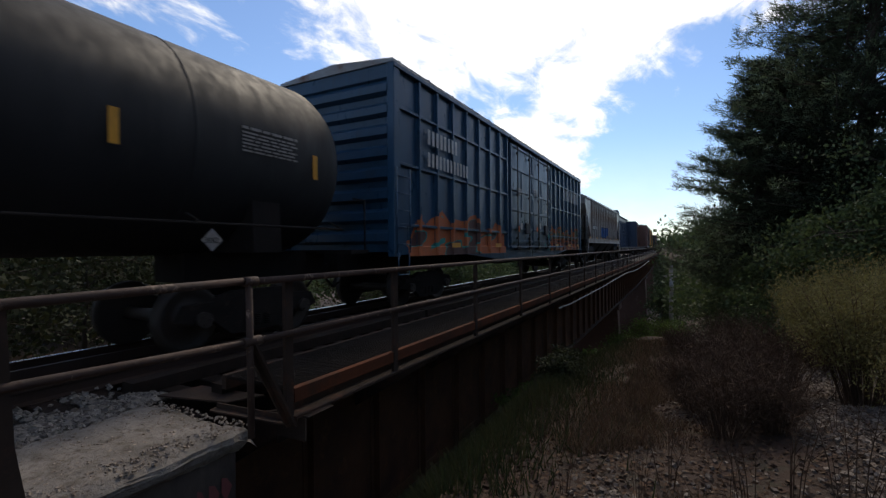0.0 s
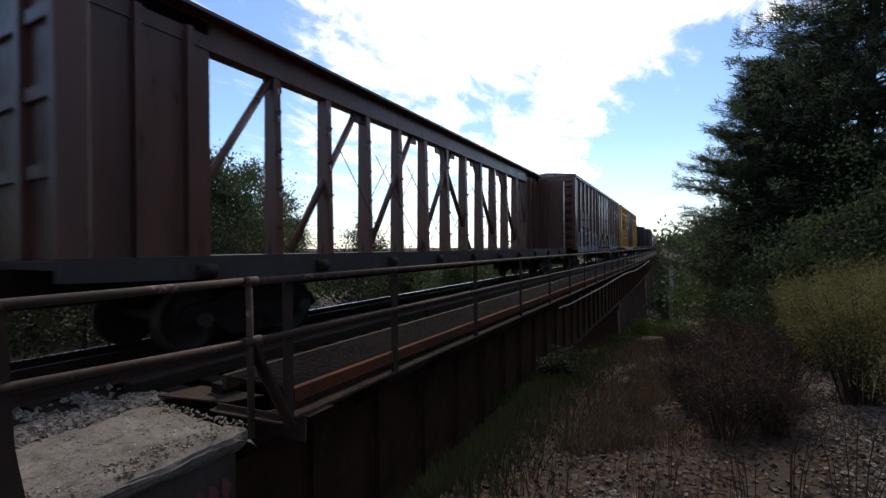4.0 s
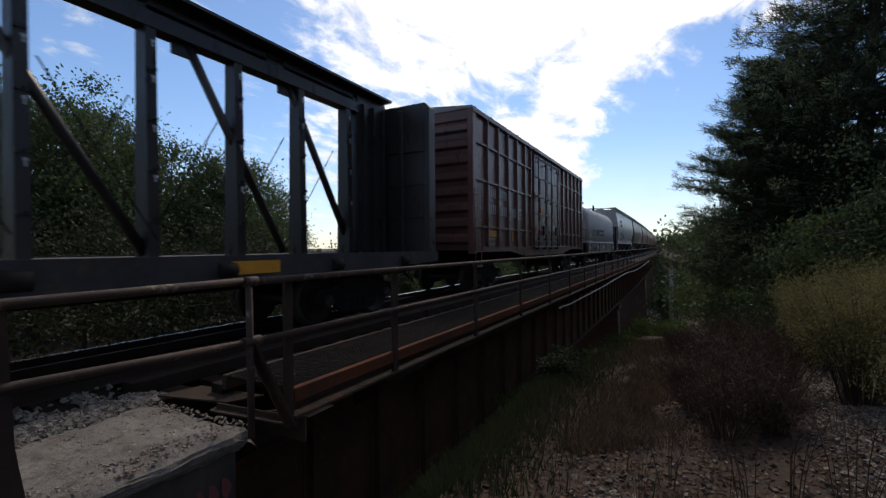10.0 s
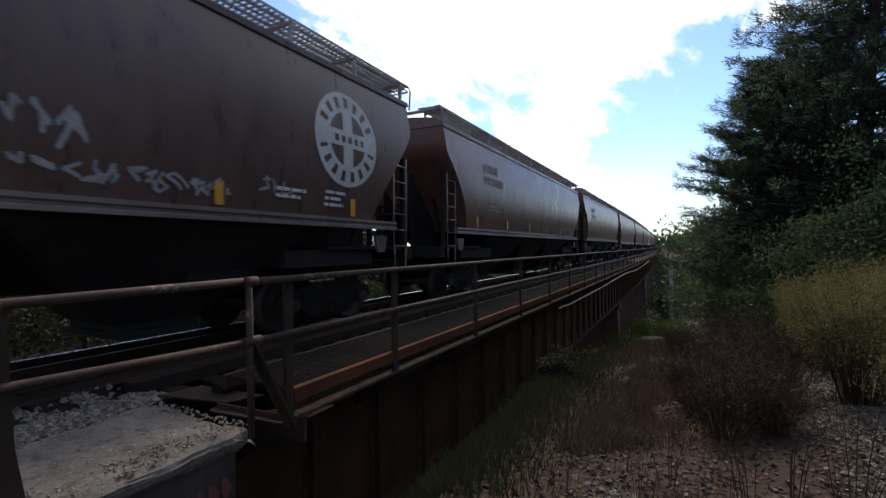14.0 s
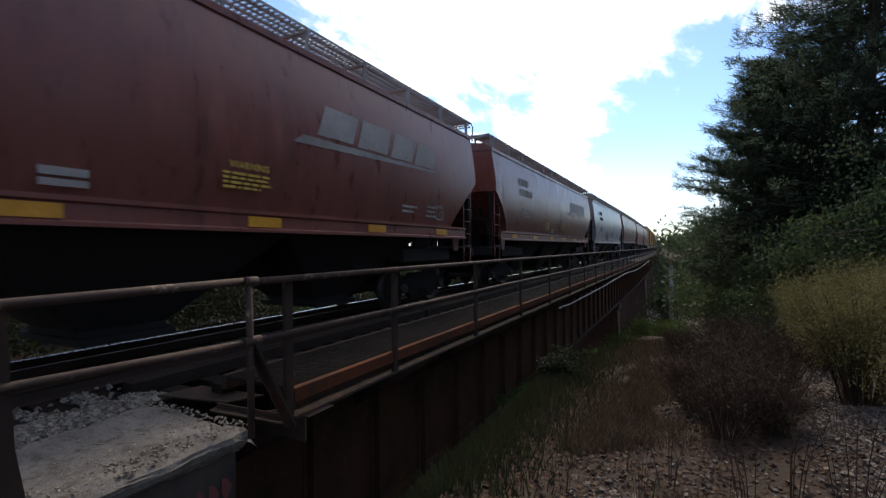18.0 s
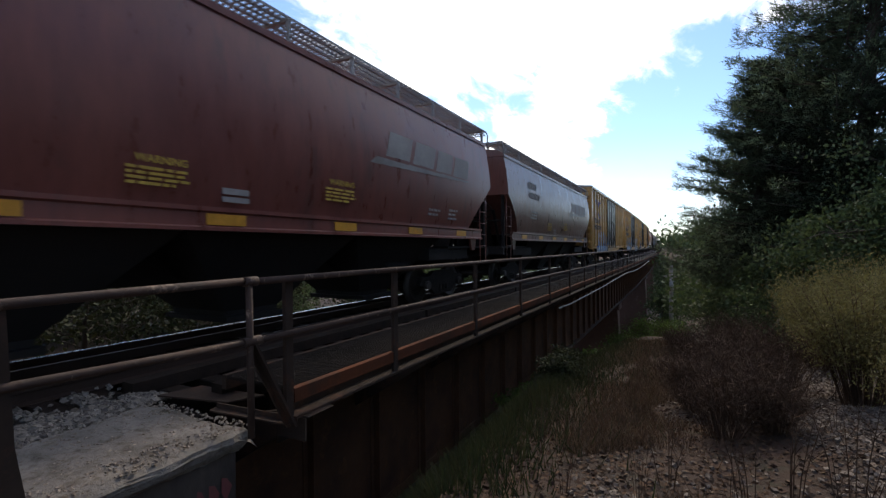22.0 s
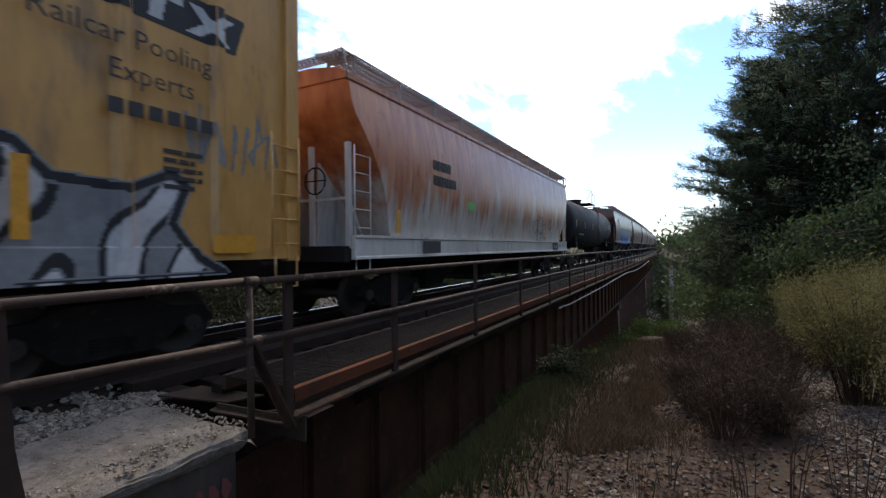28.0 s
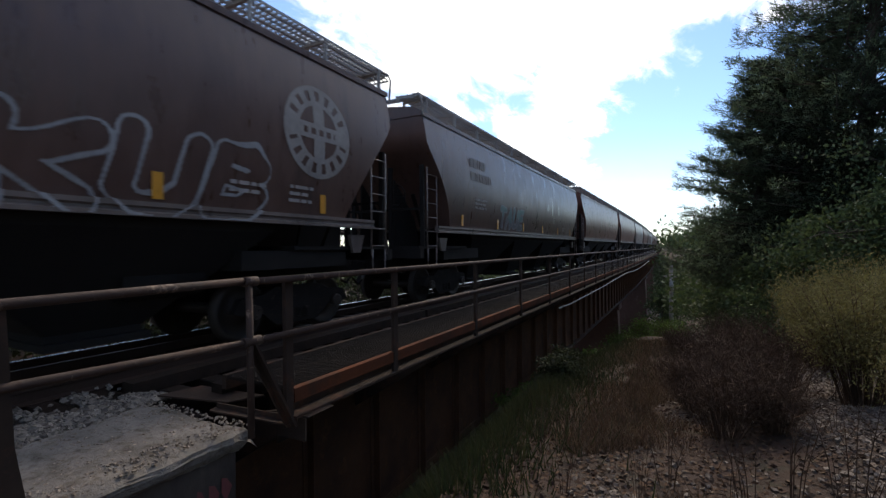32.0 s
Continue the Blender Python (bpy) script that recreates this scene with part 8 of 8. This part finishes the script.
def make_plants():
    # pines on the bank
    pine(2.3, 18.0, 8.9, 3.1, 1, low=0.2, dens=1.7)
    pine(4.6, 16.5, 15.0, 3.6, 2, dens=1.7)
    pine(9.4, 13.8, 15.0, 3.9, 3, dens=1.7)
    pine(4.2, 25.0, 13.0, 3.2, 4)
    back = pine(9.5, 21.0, 17.0, 4.0, 5)
    pine(13.0, 15.0, 17.0, 4.2, 6)
    pine(7.0, 30.0, 15.0, 3.8, 7)
    for i, (x, y, h, r) in enumerate(((2.5, 34, 8.5, 3.0), (3.5, 42, 11, 3.6), (3.7, 52, 12, 4.0), (8, 50, 14, 4.5), (4.6, 66, 15, 5), (11, 62, 17, 6), (4.3, 80, 14, 5), (8, 85, 18, 6), (14, 40, 16, 5), (4.6, 100, 13, 5), (18, 28, 16, 5), (3.4, 11.5, 3.0, 1.6), (2.4, 13.0, 2.2, 1.4), (2.9, 14.5, 3.0, 1.8), (2.0, 16.0, 2.2, 1.4), (4.2, 13.0, 4.0, 2.0), (2.4, 22, 4.6, 2.0), (2.7, 28, 5.4, 2.2))):
        broadleaf(x, y, h, r, 30 + i, LEAF, (9000 if y < 20 else 5200) if y < 60 else 2600, (0.16, 0.34) if y > 20 else (0.05, 0.12), "broadleaf_tree", "dark green leafy tree on the slope below", base=0.08)
    # unseen pines added behind and beside the camera to cut light on the train
    for x, y, a in ((16.5, -4.0, 100), (17.5, 7.0, 280), (12.0, -20.0, 75), (24, -12, 130), (20, -22, 310), (22, 1, 60)):
        copy_thing(back, pose(x, y, ground_z(x, y), 0, 0, a))
    # shrubs under the viaduct
    for i, (x, y, top, r) in enumerate(((-2.4, 31, -3.6, 1.5), (-1.4, 34, -4.1, 1.6), (-2.9, 27, -4.0, 1.3), (-2.9, 16, -3.3, 0.8), (-3.4, 14.5, -3.3, 0.8), (-3.6, 11.5, -2.85, 0.6), (-0.7, 38, -4.6, 1.8), (-3.9, 18, -3.7, 0.8))):
        broadleaf(x, y, max(0.8, top - ground_z(x, y)), r, 60 + i, BRIGHT_LEAF, 3600, (0.05, 0.13), "shrub", "bright green shrub below the viaduct", base=0.05, cat="shrub")
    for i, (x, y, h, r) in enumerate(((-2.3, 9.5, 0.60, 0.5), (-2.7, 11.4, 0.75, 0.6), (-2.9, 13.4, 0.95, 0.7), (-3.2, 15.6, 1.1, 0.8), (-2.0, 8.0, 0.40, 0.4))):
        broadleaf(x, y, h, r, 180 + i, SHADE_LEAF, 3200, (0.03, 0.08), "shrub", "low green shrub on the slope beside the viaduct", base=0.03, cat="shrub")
    for i, (x, y, top, r) in enumerate(((-2.0, 58, -3.8, 2.4), (-0.6, 70, -2.8, 3.0), (-3.0, 92, -2.4, 4.0), (0.0, 116, -1.8, 4.2), (-5.0, 132, -1.6, 5.0))):
        broadleaf(x, y, top - ground_z(x, y), r, 160 + i, LEAF, 4200, (0.16, 0.36), "broadleaf_tree", "green tree standing in the valley under the viaduct", base=0.1, limbs=24)
    # trees beyond the track: place and height of each top
    for i, (x, y, top, r) in enumerate(TREE_TOPS):
        broadleaf(x, y, top - ground_z(x, y), r, 80 + i, LEAF, 15000, (0.12, 0.26), "broadleaf_tree", "leafy green tree beyond the railway", base=0.10, limbs=30)
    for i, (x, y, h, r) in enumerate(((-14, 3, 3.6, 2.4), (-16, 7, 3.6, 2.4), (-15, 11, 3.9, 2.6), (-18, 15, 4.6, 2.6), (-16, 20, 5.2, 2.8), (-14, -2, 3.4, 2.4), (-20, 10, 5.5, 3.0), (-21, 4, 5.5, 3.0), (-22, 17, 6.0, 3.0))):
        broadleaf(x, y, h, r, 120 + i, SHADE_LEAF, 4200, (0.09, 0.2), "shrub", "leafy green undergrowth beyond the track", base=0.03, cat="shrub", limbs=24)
    for i, (x, y, top, r) in enumerate(((-17, 26, 0.5, 2.6), (-21, 32, 0.7, 3.2), (-16, 33, 0.2, 2.6), (-24, 40, 0.8, 3.6), (-18, 42, 0.3, 3.2), (-26, 50, 0.9, 4.0), (-20, 53, 0.5, 3.6), (-30, 62, 0.9, 4.5), (-22, 66, 0.6, 4.2), (-34, 78, 0.9, 5.0), (-24, 82, 0.7, 5.0), (-28, 100, 0.9, 6.0), (-38, 110, 0.9, 6.0), (-27, 122, 0.8, 6.0))):
        broadleaf(x, y, top - ground_z(x, y), r, 140 + i, LEAF, 6500, (0.14, 0.30) if y < 60 else (0.25, 0.5), "broadleaf_tree", "green treetop rising from the valley beside the viaduct", base=0.2, limbs=26)
    # bank brush
    stems("bush", 1.90, 7.0, 120, 1.40, 0.78, 5, DRY, "olive-yellow feathery shrub on the gravel bank", OLIVE, 26000, (0.025, 0.06), lean=0.25)
    stems("bush", 2.80, 8.6, 120, 1.5, 1.0, 6, DRY, "olive-yellow feathery shrub on the gravel bank", OLIVE, 30000, (0.03, 0.07), lean=0.25)
    stems("bush", 2.2, 10.2, 70, 1.5, 0.8, 8, DRY, "olive-yellow feathery shrub on the gravel bank", OLIVE, 15000, (0.03, 0.07), lean=0.25)
    stems("bush", 1.85, 5.45, 34, 0.95, 0.38, 7, DRY, "small olive-green shrub on the gravel bank", OLIVE, 4500, (0.022, 0.05), lean=0.25)
    for i, (x, y, h, r) in enumerate(((0.40, 5.9, 0.75, 0.55), (0.72, 6.7, 0.85, 0.55), (0.15, 7.2, 0.75, 0.55), (0.9, 6.0, 0.50, 0.4), (0.55, 8.2, 0.9, 0.8), (0.55, 9.4, 0.9, 0.7), (0.9, 10.8, 1.0, 0.9), (1.2, 12.6, 1.0, 0.9), (-0.15, 14.0, 0.55, 0.6), (1.2, 7.6, 1.0, 0.7))):
        stems("dead_brush", x, y, 120, h, r, 20 + i, DRY, "tangled reddish-brown dead brush on the bank", DRY, 2400, (0.06, 0.18), fork=5, thick=0.004, lean=0.05)
    rg = random.Random(9)
    for i in range(14):
        y = rg.uniform(3.2, 8.5)
        x = rg.uniform(-1.9, 0.28 * y)
        stems("weed", x, y, rg.randint(3, 7), rg.uniform(0.35, 0.75), 0.14, 40 + i, DRY, "thin dark dry weed stalks on the bank", fork=3, thick=0.0026, cat="weed")
    for i, (x, y, h) in enumerate(((0.66, 3.9, 0.95), (0.44, 3.8, 0.75), (1.0, 3.9, 0.9), (0.85, 3.4, 0.7), (-0.1, 4.2, 0.6))):
        stems("bare_sapling", x, y, 5, h, 0.28, 70 + i, DRY, "thin bare leafless sapling on the gravel", fork=5, thick=0.005, cat="sapling")


make_plants()


def make_grass():
    rg = np.random.default_rng(12)
    n = 60000
    y = 3.0 + 13 * rg.random(n) ** 1.1
    x = -2.45 - 0.05 * y + rg.normal(0, 0.55 + 0.02 * y, n)
    pts = [(a, b, ground_z(a, b)) for a, b in zip(x.tolist(), y.tolist()) if a > TRACK_X - 3]
    c = np.array(pts)
    m = len(c)
    h = rg.uniform(0.08, 0.28, (m, 1))
    lean = rg.normal(0, 0.35, (m, 3))
    lean[:, 2] = 1
    s = rg.normal(size=(m, 3))
    s[:, 2] = 0
    s /= np.linalg.norm(s, axis=1)[:, None]
    v = np.stack([c - s * 0.008, c + s * 0.008, c + lean * h], 1).reshape(-1, 3)
    solid("bank_grass", quads_mesh("bank_grass", v, GRASS, 3), None, "short green grass on the bank below the viaduct", "grass", kind="stuff")


make_grass()


def make_dry_grass():
    rg = np.random.default_rng(14)
    n = 30000
    y = 3.6 + 13 * rg.random(n) ** 1.2
    x = -0.75 - 0.045 * y + 0.13 * y * rg.random(n) + rg.normal(0, 0.30, n)
    c = np.array([(a, b, ground_z(a, b)) for a, b in zip(x.tolist(), y.tolist()) if noise.noise((a * 0.9, b * 0.7, 5.5)) > -0.22])
    m = len(c)
    h = rg.uniform(0.04, 0.20, (m, 1)) * rg.uniform(0.4, 1.2, (m, 1))
    lean = rg.normal(0, 0.5, (m, 3))
    lean[:, 2] = 1
    s = rg.normal(size=(m, 3))
    s[:, 2] = 0
    s /= np.linalg.norm(s, axis=1)[:, None]
    v = np.stack([c - s * 0.005, c + s * 0.005, c + lean * h], 1).reshape(-1, 3)
    mat = island_stuff("dry_grass_blades", [(0.075, 0.043, 0.025), (0.115, 0.068, 0.040), (0.055, 0.034, 0.021), (0.18, 0.12, 0.072), (0.050, 0.047, 0.024)], rough=0.9, grain=3, trans=0.2)
    solid("dry_grass", quads_mesh("dry_grass", v, mat, 3), None, "dry reddish-brown grass and stalks on the bank", "dry grass", kind="stuff")


make_dry_grass()


def make_far_woods():
    """Wooded ridge on the far side of the valley."""
    rg = np.random.default_rng(4)
    cs = []
    for k in range(420):
        y = rg.uniform(190, 620)
        x = track_x(y) + rg.uniform(7, 200) * (0.3 + y / 600)
        z = ground_z(x, y)
        h = rg.uniform(6, 12)
        p = rg.normal(size=(70, 3)) * np.array([2.6, 2.6, h * 0.28])
        cs.append(p + np.array([x, y, z + h * 0.55]))
    me = leaf_mesh("far_woods", np.concatenate(cs), (1.0, 2.4), LEAF, 5, 0.2, 0.8)
    solid("far_woods", me, None, "dense green woods on the far ridge", "woods", kind="stuff")
    cs = []
    for k in range(520):
        y = rg.uniform(4, 800)
        x = -46 - rg.uniform(0, 50) * (0.4 + y / 300)
        p = rg.normal(size=(70, 3)) * np.array([2.8, 2.8, 1.0])
        cs.append(p + np.array([x, y, rg.uniform(-7.0, -0.9) - 0.004 * y]))
    me = leaf_mesh("far_woods", np.concatenate(cs), (0.8, 1.8), LEAF, 6, 0.2, 0.8)
    solid("far_woods", me, None, "low green woods in the distance beyond the railway", "woods", kind="stuff")


make_far_woods()


# ---------------------------------------------------------------- what moves


def roll_wheels(car, c):
    """Wheels roll while their truck passes along the near part of the line."""
    step = 0.04
    turn = math.degrees(SPEED * step / WHEEL_RADIUS)
    for truck in car.children:
        if not truck.name.startswith("truck"):
            continue
        for w in truck.children:
            if not w.name.startswith("wheelset"):
                continue
            x, y, z = w.location
            a = (c + truck.location.y + y - 24.0) / SPEED
            b = (c + truck.location.y + y + 3.0) / SPEED
            a, b = max(a, 0.0), min(b, 32.0)
            if b - a < 4 * step:
                continue
            n = int((b - a) / step)
            rows = [(a + k * step, pose(x, y, z, turn * k)) for k in range(n + 1)]
            if a > 0.1:
                rows = [(0.0, pose(x, y, z))] + rows
            if rows[-1][0] < 31.9:
                rows.append((32.0, pose(x, y, z, turn * n)))
            walk(w, rows)


def motions():
    """The whole train runs towards the camera at one speed."""
    for car, c in TRAIN:
        rows = []
        for k in range(33):
            s = c - SPEED * k
            rows.append((float(k), pose(track_x(s), s, 0.0, 0, 0, track_turn(s))))
        walk(car, rows)
        roll_wheels(car, c)


motions()
